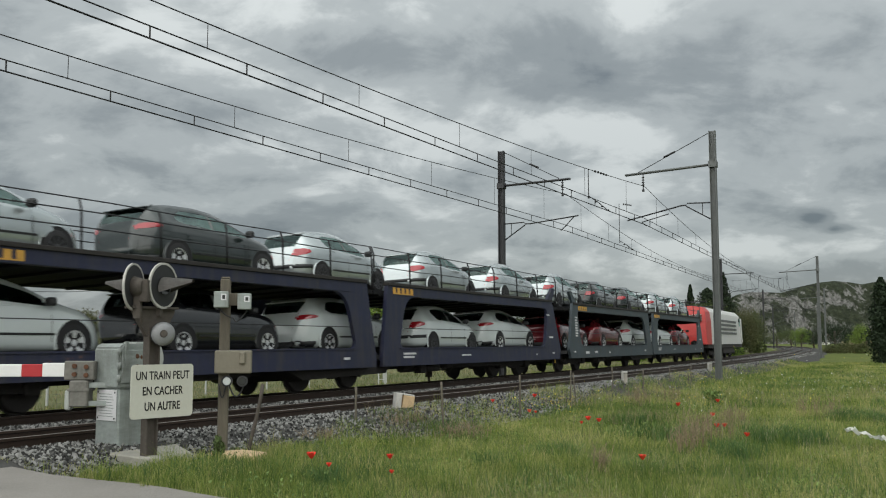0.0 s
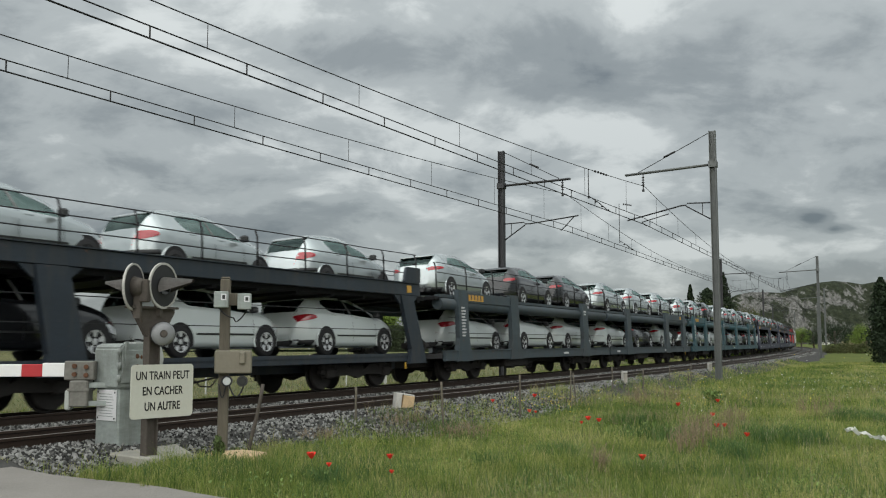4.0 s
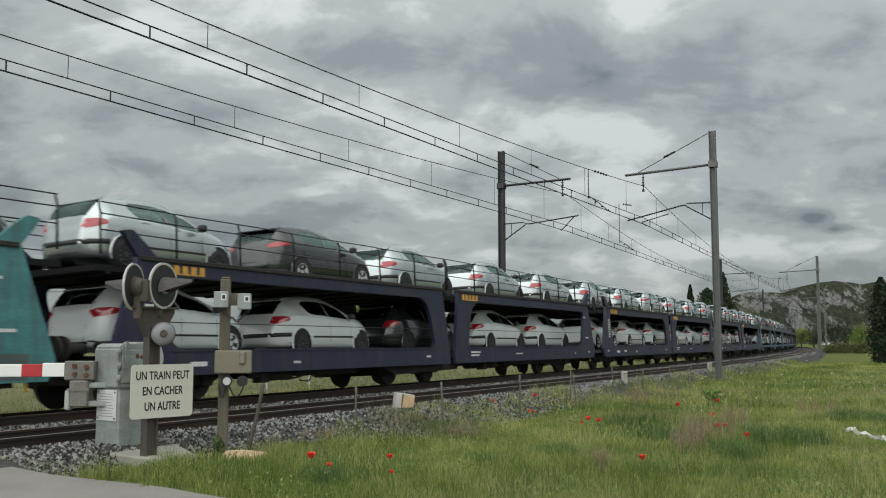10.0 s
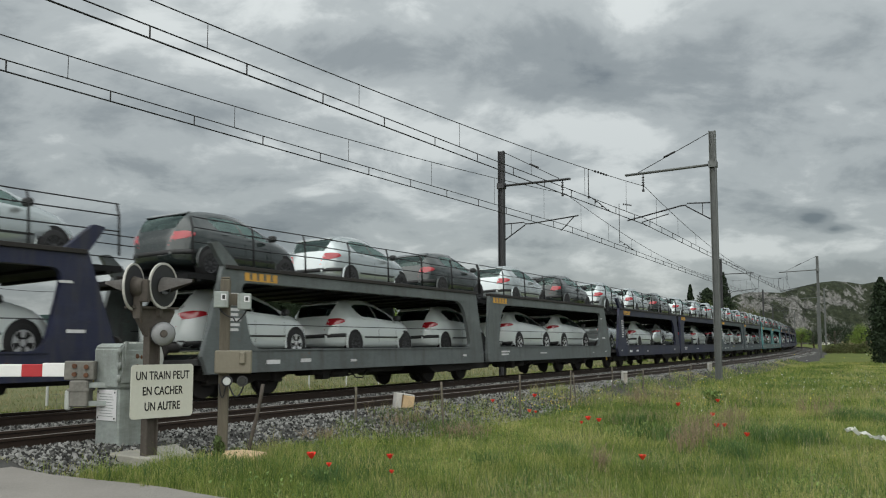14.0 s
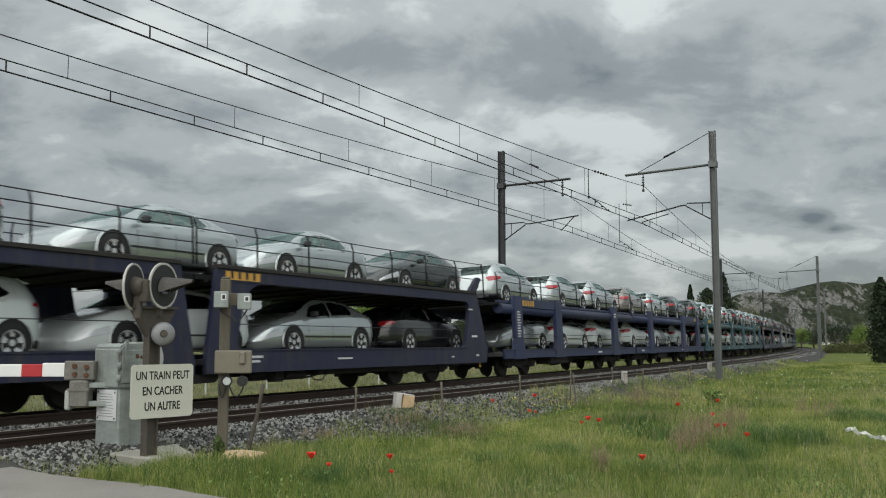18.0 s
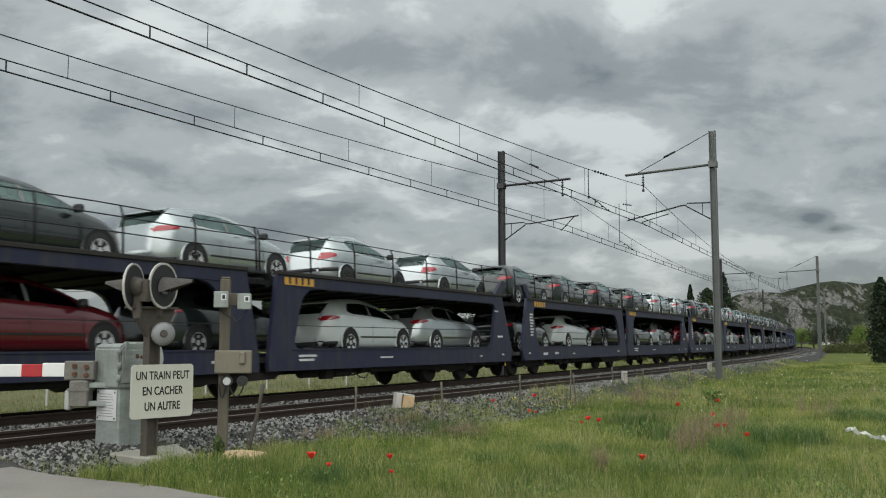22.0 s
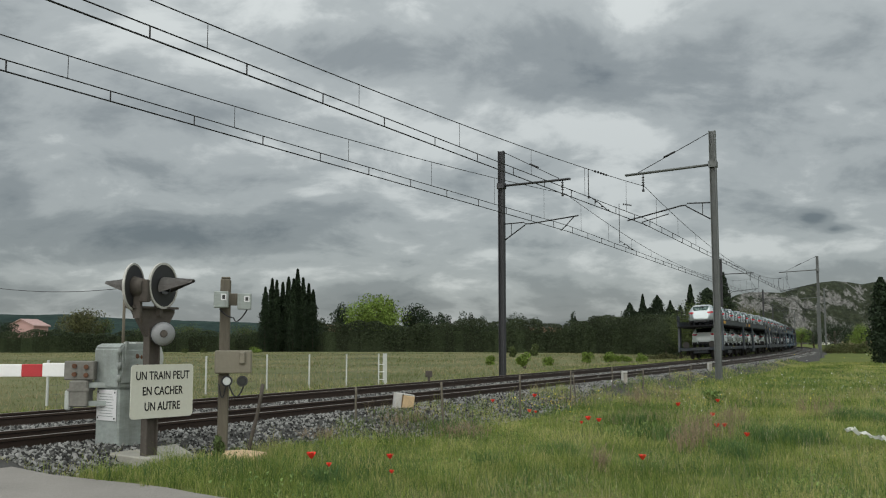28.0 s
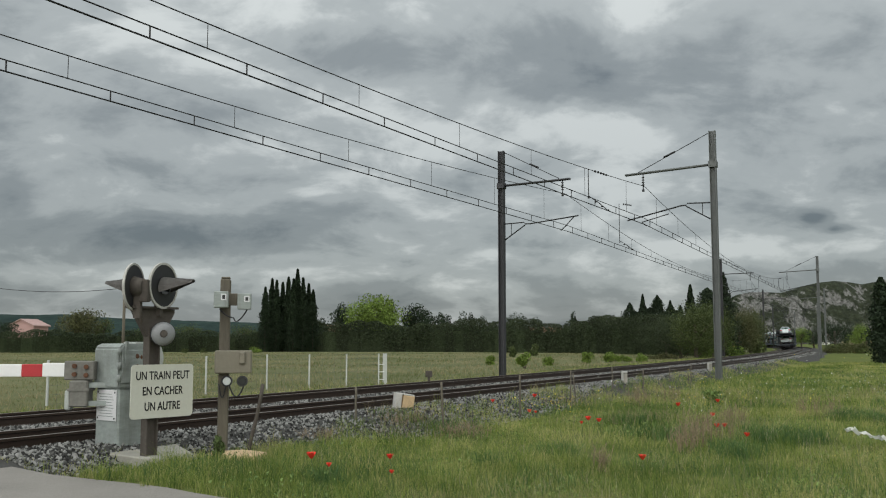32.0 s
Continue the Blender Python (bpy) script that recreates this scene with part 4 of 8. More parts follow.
def add_bogies(root, xs, wb):
    fr, wh = bogie_meshes(wb)
    for x in xs:
        b = shared("bogie", fr, root, pose(x, 0, 0))
        for dx in (-wb / 2, wb / 2):
            shared("wheelset", wh, b, pose(dx, 0, 0.455))


def bars(bm, x, z, w, h, y, n=5):
    """Lettering on a side beam as plain upright blocks on one thin line."""
    step = w / n
    pts = [(x, z), (x + w - step * 0.38, z)]
    for i in reversed(range(n)):
        a, b = x + i * step, x + i * step + step * 0.62
        pts += [(b, z + h), (a, z + h)]
        if i:
            pts += [(a, z + 0.025), (a - step * 0.38, z + 0.025)]
    plate(bm, pts, y - 0.004, y + 0.004)


def marks(root, spots, yy):
    """Small stencilled panels: (x, z, w, h)."""
    for x, z, w, h in spots:
        bm = bmesh.new()
        rows = max(1, int(h / 0.09))
        for i in range(rows):
            box(bm, x, x + w * (0.75 + 0.25 * ((i * 7) % 3) / 2), yy - 0.003, yy + 0.003, z + i * h / rows, z + i * h / rows + h / rows * 0.55)
        bmesh.ops.remove_doubles(bm, verts=bm.verts, dist=0.0001)
        part("stencilled_mark", bm, M["white_mark"], root, "small white stencilled marking")


def buffers(root, x, d):
    for y in (-0.875, 0.875):
        bm = bmesh.new()
        tube(bm, (x - d * 0.45, y, 1.05), (x, y, 1.05), 0.09, n=10)
        tube(bm, (x - d * 0.002, y, 1.05), (x + d * 0.06, y, 1.05), 0.22, n=14)
        part("buffer", bm, M["under"], root)


def brake_gear(root, xs, y=-1.12):
    """Rods, a cylinder and a slack hose below the floor."""
    for x in xs:
        bm = bmesh.new()
        tube(bm, (x - 0.35, y, 0.44), (x + 0.35, y, 0.44), 0.11, n=10)
        pipe(bm, [(x - 0.9, y - 0.05, 0.50), (x - 0.4, y, 0.40), (x + 0.5, y, 0.36), (x + 1.3, y - 0.05, 0.47)], 0.022, 5)
        pipe(bm, [(x + 0.4, y - 0.1, 0.50), (x + 0.65, y - 0.1, 0.30), (x + 0.95, y - 0.1, 0.28), (x + 1.2, y - 0.1, 0.48)], 0.016, 5)
        box(bm, x - 0.75, x - 0.45, y - 0.1, y + 0.15, 0.30, 0.52, 0.02)
        part("brake_gear", bm, M["under"], root)


def yellow_tap(root, x, y, z):
    bm = bmesh.new()
    box(bm, x - 0.018, x + 0.018, y - 0.02, y + 0.02, z - 0.08, z + 0.05, 0.006)
    box(bm, x - 0.045, x + 0.045, y - 0.016, y + 0.01, z - 0.115, z - 0.081, 0.006)
    part("brake_tap", bm, M["tap_yellow"], root, "small yellow brake tap")


def wagon_arched(col, L):
    root = empty("car_transporter_wagon")
    half = L / 2
    paint_ = M[col]
    up = DECK_UP["arched"]
    for k in (0, 1):
        fx = (lambda x: x) if k == 0 else (lambda x: L - x)
        e = half - 0.16
        outer = [(0.45, 0.86), (0.60, 0.52), (e, 0.52), (e, 0.80), (half - 0.52, 2.63), (1.10, 2.63)]
        inner = rounded([(1.95, 0.99), (half - 1.02, 0.99), (half - 1.42, 2.33), (1.58, 2.33)], [0.32, 0.25, 0.55, 0.30], 6)
        horn = rounded([(1.10, 2.634), (1.60, 2.634), (1.26, 2.90), (0.99, 3.10), (0.74, 3.07), (0.90, 2.86)], [0.01, 0.04, 0.1, 0.04, 0.04, 0.1], 3)
        for side in (-1, 1):
            bm = bmesh.new()
            y = side * 1.46
            ring_plate(bm, [(fx(x), z) for x, z in outer], [(fx(x), z) for x, z in inner], y - 0.05, y + 0.05)
            bmesh.ops.recalc_face_normals(bm, faces=bm.faces)
            part("side_frame", bm, paint_, root)
            if col == "green":
                bm = bmesh.new()
                a, b = sorted((fx(0.95), fx(e - 0.35)))
                box(bm, a, b, y - 0.056, y + 0.056, 0.56, 0.955)
                part("side_sill", bm, M["sill_green"], root, "sooty grey-green sill")
            bm = bmesh.new()
            plate(bm, [(fx(x), z) for x, z in horn], y - 0.05, y + 0.05)
            # flanges along the beams and a stiffener down the end post
            a, b = sorted((fx(0.62), fx(e - 0.05)))
            box(bm, a, b, y - 0.08, y + 0.08, 0.523, 0.55)
            a, b = sorted((fx(1.9), fx(half - 1.0)))
            box(bm, a, b, y - 0.075, y + 0.075, 0.958, 0.985)
            box(bm, a + 0.1, b - 0.3, y - 0.07, y + 0.07, 2.335, 2.36)
            bmesh.ops.recalc_face_normals(bm, faces=bm.faces)
            part("end_horn", bm, paint_, root)
            bm = bmesh.new()
            a, b = sorted((fx(1.15), fx(half - 0.50)))
            box(bm, a, b, y - 0.09, y + 0.09, 2.575, 2.655, 0.008)
            part("top_flange", bm, M["under"], root, "dark flange")
            bm = bmesh.new()
            a, b = sorted((fx(0.35), fx(half - 0.05)))
            guard(bm, a, b, side * 1.40, 2.63, 1.95, 0.90, (0.42, 0.70, 0.90))
            tube(bm, (a + 1.2, side * 1.40, 1.50), (b - 0.9, side * 1.40, 1.50), 0.012, n=4)
            part("guard_rail", bm, M["wire"], root, "thin steel posts and wire ropes")
            bm = bmesh.new()
            bars(bm, 1.75 if k == 0 else half + 0.75, 2.37, 1.15, 0.17, side * 1.516, 5)
            part("lettering", bm, M["yellow"], root, "ochre block lettering")
        bm = bmesh.new()
        a, b = sorted((fx(0.25), fx(half - 0.04)))
        ribbed_deck(bm, a, b, 0.15, up)
        part("upper_deck", bm, M["deck_shade"], root)
        bm = bmesh.new()
        box(bm, a + 0.2, b - 0.1, -1.38, 1.38, DECK_LOW - 0.12, DECK_LOW, 0.01)
        part("lower_floor", bm, M["deck"], root)
        bm = bmesh.new()
        box(bm, a + 0.4, b - 0.2, -0.5, 0.5, 0.44, DECK_LOW - 0.124)
        box(bm, a + 4.2, b - 4.6, -1.2, -0.7, 0.40, 0.66, 0.03)
        for x in (a + 2.5, b - 2.5):
            tube(bm, (x - 0.5, -0.9, 0.46), (x + 0.5, -0.9, 0.46), 0.12, n=10)
        part("underframe", bm, M["under"], root)
    # drawgear that fills the foot of the joint, and a dark bellows between the halves
    bm = bmesh.new()
    plate(bm, [(half - 3.4, 0.516), (half + 0.9, 0.516), (half + 0.7, 0.36), (half - 2.9, 0.30)], -1.25, 1.25)
    bmesh.ops.recalc_face_normals(bm, faces=bm.faces)
    part("joint_frame", bm, M["under"], root)
    marks(root, [(1.25, 1.35, 0.34, 0.80), (1.0, 0.74, 0.22, 0.10), (2.4, 0.68, 0.6, 0.16), (3.6, 0.70, 0.5, 0.14), (5.6, 0.68, 0.34, 0.10), (half - 1.6, 0.72, 0.32, 0.10), (L - 1.55, 1.28, 0.5, 0.10), (L - 1.3, 0.72, 0.25, 0.09), (half + 1.2, 0.72, 0.75, 0.18), (half + 4.6, 0.74, 0.8, 0.07), (L - 2.9, 0.70, 0.2, 0.07), (L - 1.7, 2.08, 0.36, 0.08)], -1.516)
    add_bogies(root, (2.3, half - 1.4, L - 3.8), 2.1)
    brake_gear(root, (5.6, half + 3.4))
    yellow_tap(root, L - 0.95, -1.45, 0.50)
    buffers(root, 0.02, -1)
    buffers(root, L - 0.02, 1)
    return tagged(root, {"navy": "navy-blue", "green": "sea-green", "slate": "slate-grey", "grey": "faded grey"}[col] + " double-deck car-transporter wagon with arched side openings, loaded", "railway wagon", "wagons of the train")


def wagon_pillared(col, L):
    root = empty("car_transporter_wagon")
    half = L / 2
    p_ = M[col]
    pillars = [(0.5, 1.15, 1.0, 1.6), (half - 3.35, half - 2.6, half - 3.3, half - 2.65), (half + 3.1, half + 3.85, half + 2.85, half + 3.5), (L - 1.15, L - 0.5, L - 1.6, L - 1.0)]
    for side in (-1, 1):
        y = side * 1.46
        for a, b, c, d in pillars:
            bm = bmesh.new()
            plate(bm, [(a - 0.12, 0.58), (b + 0.12, 0.58), (b, 0.95), (d, 2.356), (c, 2.356), (a, 0.95)], y - 0.06, y + 0.06)
            plate(bm, [(c - 0.3, 2.355), (c, 2.12), (c, 2.355)], y - 0.03, y + 0.03)
            plate(bm, [(d, 2.12), (d + 0.3, 2.355), (d, 2.355)], y - 0.03, y + 0.03)
            bmesh.ops.recalc_face_normals(bm, faces=bm.faces)
            part("pillar", bm, p_, root)
        for x0, x1 in ((0.6, half - 0.35), (half + 0.35, L - 0.6)):
            bm = bmesh.new()
            box(bm, x0, x1, y - 0.06, y + 0.06, 2.36, 2.68, 0.01)
            beam = part("upper_beam", bm, p_, root)
            bm = bmesh.new()
            box(bm, x0, x1, y - 0.10, y + 0.10, 2.681, 2.70)
            part("top_flange", bm, p_, beam)
            bm = bmesh.new()
            guard(bm, x0 - 0.3, x1 + 0.05, side * 1.40, 2.69, 1.75, 0.80, (0.28, 0.54, 0.80))
            for z in (1.45, 1.9):
                tube(bm, (x0 + 0.6, side * 1.42, z), (x1 - 0.4, side * 1.42, z), 0.012, n=4)
            part("guard_rail", bm, M["wire"], root, "thin steel posts and wire ropes")
        bm = bmesh.new()
        bars(bm, half - 0.90, 2.43, 0.36, 0.19, side * 1.526, 1)
        bars(bm, half + 0.50, 2.43, 1.2, 0.19, side * 1.526, 5)
        bars(bm, 1.5, 2.43, 1.2, 0.19, side * 1.526, 5)
        bars(bm, L - 1.3, 2.43, 0.36, 0.19, side * 1.526, 1)
        part("lettering", bm, M["yellow"], root, "ochre block lettering")
        for x, d in ((0.95, -1), (L - 0.95, 1)):
            bm = bmesh.new()
            plate(bm, rounded([(x - 0.42, 2.712), (x + 0.42, 2.712), (x + 0.36 + d * 0.10, 3.12), (x - 0.36 + d * 0.10, 3.12)], 0.06, 3), y - 0.04, y + 0.04)
            bmesh.ops.recalc_face_normals(bm, faces=bm.faces)
            part("end_plate", bm, p_, root)
    for x0, x1 in ((0.15, half - 0.06), (half + 0.06, L - 0.15)):
        bm = bmesh.new()
        ribbed_deck(bm, x0, x1, 0.16, DECK_UP["pillared"])
        part("upper_deck", bm, M["deck_shade"], root)
        bm = bmesh.new()
        box(bm, x0 + 0.2, x1 - 0.1, -1.42, 1.42, DECK_LOW - 0.18, DECK_LOW, 0.01)
        box(bm, x0 + 0.3, x1 - 0.2, -1.44, 1.44, DECK_LOW - 0.05, DECK_LOW + 0.03)
        box(bm, x0 + 0.4, x1 - 0.2, -0.5, 0.5, 0.46, DECK_LOW - 0.184)
        box(bm, x0 + 4.6, x0 + 6.6, -1.25, -0.7, 0.36, 0.6, 0.03)
        part("lower_deck", bm, p_, root)
    marks(root, [(1.2, 1.1, 0.3, 0.8), (4.4, 0.70, 0.3, 0.10), (half + 0.9, 0.70, 0.4, 0.10), (half - 3.2, 0.72, 0.5, 0.12)], -1.526)
    add_bogies(root, (2.6, half - 4.0, half + 2.5, L - 3.0), 2.5)
    brake_gear(root, (6.4, half + 6.2))
    yellow_tap(root, L - 1.4, -1.45, 0.56)
    buffers(root, 0.02, -1)
    buffers(root, L - 0.02, 1)
    return tagged(root, {"petrol": "petrol-blue", "ink": "dark slate-blue"}[col] + " open double-deck car-transporter wagon with slanted pillars, loaded", "railway wagon", "wagons of the train")


def wagon_posted(col, L):
    root = empty("car_transporter_wagon")
    half = L / 2
    p_ = M[col]
    posts = [half + d for d in (-14.6, -10.6, -3.2, 3.2, 10.6, 14.6)]
    for side in (-1, 1):
        y = side * 1.46
        for i, x in enumerate(posts):
            bm = bmesh.new()
            plate(bm, [(x - 0.58, 0.58), (x + 0.58, 0.58), (x + 0.42, 0.95), (x + 0.33, 1.25), (x + 0.32, 2.66), (x - 0.32, 2.66), (x - 0.33, 1.25), (x - 0.42, 0.95)], y - 0.07, y + 0.07)
            bmesh.ops.recalc_face_normals(bm, faces=bm.faces)
            part("post", bm, p_, root)
        for x0, x1 in ((0.4, half - 0.12), (half + 0.12, L - 0.4)):
            bm = bmesh.new()
            tube(bm, (x0, side * 1.30, 2.24), (x1, side * 1.30, 2.24), 0.17, n=16)
            box(bm, x0, x1, side * 1.30 - 0.08, side * 1.30 + 0.08, 2.412, 2.50, 0.006)
            for f in bm.faces:
                f.smooth = len(f.verts) == 4 and f.calc_center_median().z < 2.41
            part("tube_girder", bm, p_, root)
            bm = bmesh.new()
            box(bm, x0, x1, y - 0.05, y + 0.05, 0.60, 0.90, 0.01)
            box(bm, x0, x1, y - 0.08, y + 0.08, 0.875, 0.905)
            part("side_sill", bm, p_, root)
            bm = bmesh.new()
            guard(bm, x0 - 0.2, x1 + 0.1, side * 1.40, 2.53, 2.0, 0.86, (0.30, 0.58, 0.86))
            for z in (1.4, 1.85):
                tube(bm, (x0 + 0.4, side * 1.42, z), (x1 - 0.4, side * 1.42, z), 0.012, n=4)
            part("guard_rail", bm, M["wire"], root, "thin steel posts and wire ropes")
        for a, b in ((0, 1), (4, 5)):
            bm = bmesh.new()
            box(bm, posts[a] + 0.324, posts[b] - 0.324, y - 0.04, y + 0.04, 2.30, 2.60, 0.01)
            part("upper_beam", bm, p_, root)
        bm = bmesh.new()
        bars(bm, posts[0] + 0.45, 2.36, 1.15, 0.18, side * 1.504, 5)
        bars(bm, posts[5] - 0.85, 2.36, 0.36, 0.18, side * 1.504, 1)
        part("lettering", bm, M["yellow"], root, "ochre block lettering")
    for x0, x1 in ((0.15, half - 0.06), (half + 0.06, L - 0.15)):
        bm = bmesh.new()
        box(bm, x0, x1, -1.37, 1.37, DECK_UP["posted"] - 0.10, DECK_UP["posted"], 0.01)
        part("upper_deck", bm, M["deck_shade"], root)
        bm = bmesh.new()
        box(bm, x0 + 0.2, x1 - 0.1, -1.40, 1.40, DECK_LOW - 0.14, DECK_LOW, 0.01)
        part("lower_floor", bm, M["deck"], root)
        bm = bmesh.new()
        box(bm, x0 + 0.4, x1 - 0.2, -0.5, 0.5, 0.46, DECK_LOW - 0.144)
        box(bm, x0 + 5.0, x0 + 7.0, -1.3, -0.7, 0.36, 0.62, 0.03)
        part("underframe", bm, M["under"], root)
    marks(root, [(posts[0] - 0.15, 1.3, 0.28, 0.9), (posts[2] - 0.2, 2.2, 0.34, 0.22), (half - 6.0, 0.70, 0.7, 0.13), (half + 1.0, 0.70, 0.6, 0.13), (L - 6.6, 0.70, 0.4, 0.1)], -1.534)
    add_bogies(root, (2.8, half - 2.6, half + 2.5, L - 4.0), 2.1)
    brake_gear(root, (6.6, half + 5.6))
    yellow_tap(root, L - 1.5, -1.45, 0.56)
    buffers(root, 0.02, -1)
    buffers(root, L - 0.02, 1)
    return tagged(root, {"teal": "teal-blue", "slate": "slate-grey", "blue": "royal-blue", "ink": "dark slate-blue"}[col] + " double-deck car-transporter wagon with broad posts and tube girders, loaded", "railway wagon", "wagons of the train")


# the train from its head: the middle of each wagon on the line at 16 s, its build and paint, then the cars of the
# upper and the lower deck from the front; w/s/g/k/r/t: white, silver, graphite, black, red, taupe, then s small, f family,
# c sporty, d saloon; "<" faces backwards
TRAIN = [
    (464.0, "arched", "slate", "ss ss gs gs ss", "rc wf wf rc rc"),
    (437.37, "arched", "navy", "ss ss ss gc ss", "wc ws wc kc wc"),
    (410.63, "arched", "navy", "ss ss ss gs ss", "ws gc kc wc wf"),
    (380.4, "posted", "teal", "gs sc ss ss gc ss ss", "gf ws sc ws wc sf sf"),
    (347.98, "posted", "slate", "sc sc sc kc kc sc", "wc kc wc wc wc wf"),
    (315.6, "pillared", "ink", "ss ss ss ss ss ss", "wf wf kf sf sf sf"),
    (283.9, "pillared", "petrol", "wf wf sf wf sf wf", "wf wf wf wf wf wf<"),
    (252.3, "pillared", "petrol", "sf sf gf sf tf wf", "wf wf wf sf wf wf<"),
    (223.67, "arched", "navy", "ss ss sc sc ss", "gc wc ws wc wf"),
    (197.15, "arched", "navy", "ss ss sc ss ss", "wc wf wc wc wf"),
    (170.25, "arched", "navy", "ss ss ss gc ss", "ws ws gs ws wf"),
    (143.51, "arched", "green", "gs ss ss ss ss", "ss ws ss ss sf"),
    (117.08, "arched", "slate", "tc sc sc sc sc", "wc wc wc wc kc"),
    (91.28, "arched", "navy", "ss ss gs ss ss", "ws gs sc ws sf"),
    (64.58, "arched", "grey", "gs ss gs ss gs", "wc wc ws ws wf"),
    (36.9, "arched", "navy", "ss sc ss gs ss", "wc gf gf kf wf"),
    (6.6, "posted", "teal", "sf sf gf sf sf sf gf", "wf wf wf wf sf wf gf"),
    (-25.8, "posted", "blue", "gf sf tf sf sf sf", "wf sf wf wf wf sf<"),
    (-55.81, "arched", "navy", "gd< sd< sd< kc< sd<", "kd sd< wd< wc< gd"),
    (-82.41, "arched", "navy", "gd< gd< gd< gd< sd<", "kd wd< wd< kc gd"),
    (-108.44, "arched", "navy", "sc sc gc gc sc", "wc sc sc kc rc"),
    (-134.67, "arched", "navy", "sc gc gc gc gc", "sc gc kc wc gc"),
    (-161.19, "arched", "navy", "ss ss sc gc wc", "sc wc gc rc gc"),
    (-190.2, "pillared", "petrol", "sf wf sf sf sf sf", "wf wf wf wf wf wf<"),
    (-221.75, "posted", "ink", "sf sf sf sf sf sf", "kf wf kf wf wf wf"),
    (-254.9, "pillared", "ink", "sf sf sf sf sf sf", "wf wf sf wf wf wf"),
]
# where the cars' rear ends stand on each build of wagon
PLACES = {
    ("arched", 5): ([22.0, 16.75, 11.1, 6.05, 0.75], [21.2, 16.65, 11.15, 6.15, 0.9]),
    ("pillared", 6): ([26.7, 21.6, 16.9, 11.6, 6.7, 1.45], [26.5, 21.6, 16.9, 11.6, 6.9, 2.2]),
    ("posted", 6): ([27.3, 22.3, 17.5, 11.9, 7.2, 1.4], [27.2, 22.2, 17.4, 11.8, 7.1, 2.0]),
    ("posted", 7): ([28.6, 24.0, 19.6, 14.8, 9.9, 5.4, 0.9], [28.5, 24.0, 19.6, 15.0, 10.2, 5.8, 1.4]),
}
LENGTH = {"arched": 26.5, "pillared": 31.4, "posted": 32.5}
PAINT_OF = {"w": "white", "s": "silver", "g": "grey", "k": "black", "r": "red", "t": "taupe"}
KIND_OF = {"s": "small_hatchback", "f": "family_hatchback", "c": "sporty_hatchback", "d": "saloon"}
SPEED, SLOWING = 26.9004, -0.01973
MOVING = []


def load(unit, codes, places, deck):
    """Stands cars on a deck, from the front end backwards."""
    for code, x in zip(codes.split(), places):
        kind, colour = KIND_OF[code[1]], PAINT_OF[code[0]]
        length = CARS[kind]["L"]
        x += 0.25 if code[1] == "c" and x < 0.8 else 0.0
        m = pose(x + length, 0, deck, 0, 0, 180) if code.endswith("<") else pose(x, 0, deck)
        MOVING.append((make_car(kind, colour, m), unit, m))


WAGON_PROTO = {}
for middle, build, col, up, low in TRAIN:
    length = LENGTH[build]
    if (build, col) in WAGON_PROTO:
        wagon = copy_thing(WAGON_PROTO[(build, col)], Matrix())
    else:
        wagon = WAGON_PROTO[(build, col)] = {"arched": wagon_arched, "pillared": wagon_pillared, "posted": wagon_posted}[build](col, length)
    unit = (middle - length / 2, length)
    MOVING.append((wagon, unit, Matrix()))
    ups, lows = PLACES[(build, len(up.split()))]
    if up[1] == "d":                     # the long saloons stand closer
        ups, lows = [21.2, 15.8, 10.7, 5.4, 0.3], [21.3, 16.0, 11.0, 6.1, 1.0]
    load(unit, up, ups, DECK_UP[build] + 0.004)
    load(unit, low, lows, DECK_LOW + (0.005 if build != "pillared" else 0.035))


# ---------------------------------------------------------------- locomotive
M["loco_white"] = material("loco_pale_grey_paint", (0.55, 0.55, 0.53), 0.4, 0, 0.12, 1.2, 20, 0.02)
M["loco_red"] = material("loco_red_paint", (0.42, 0.035, 0.03), 0.4, 0, 0.12, 1.2, 20, 0.02)


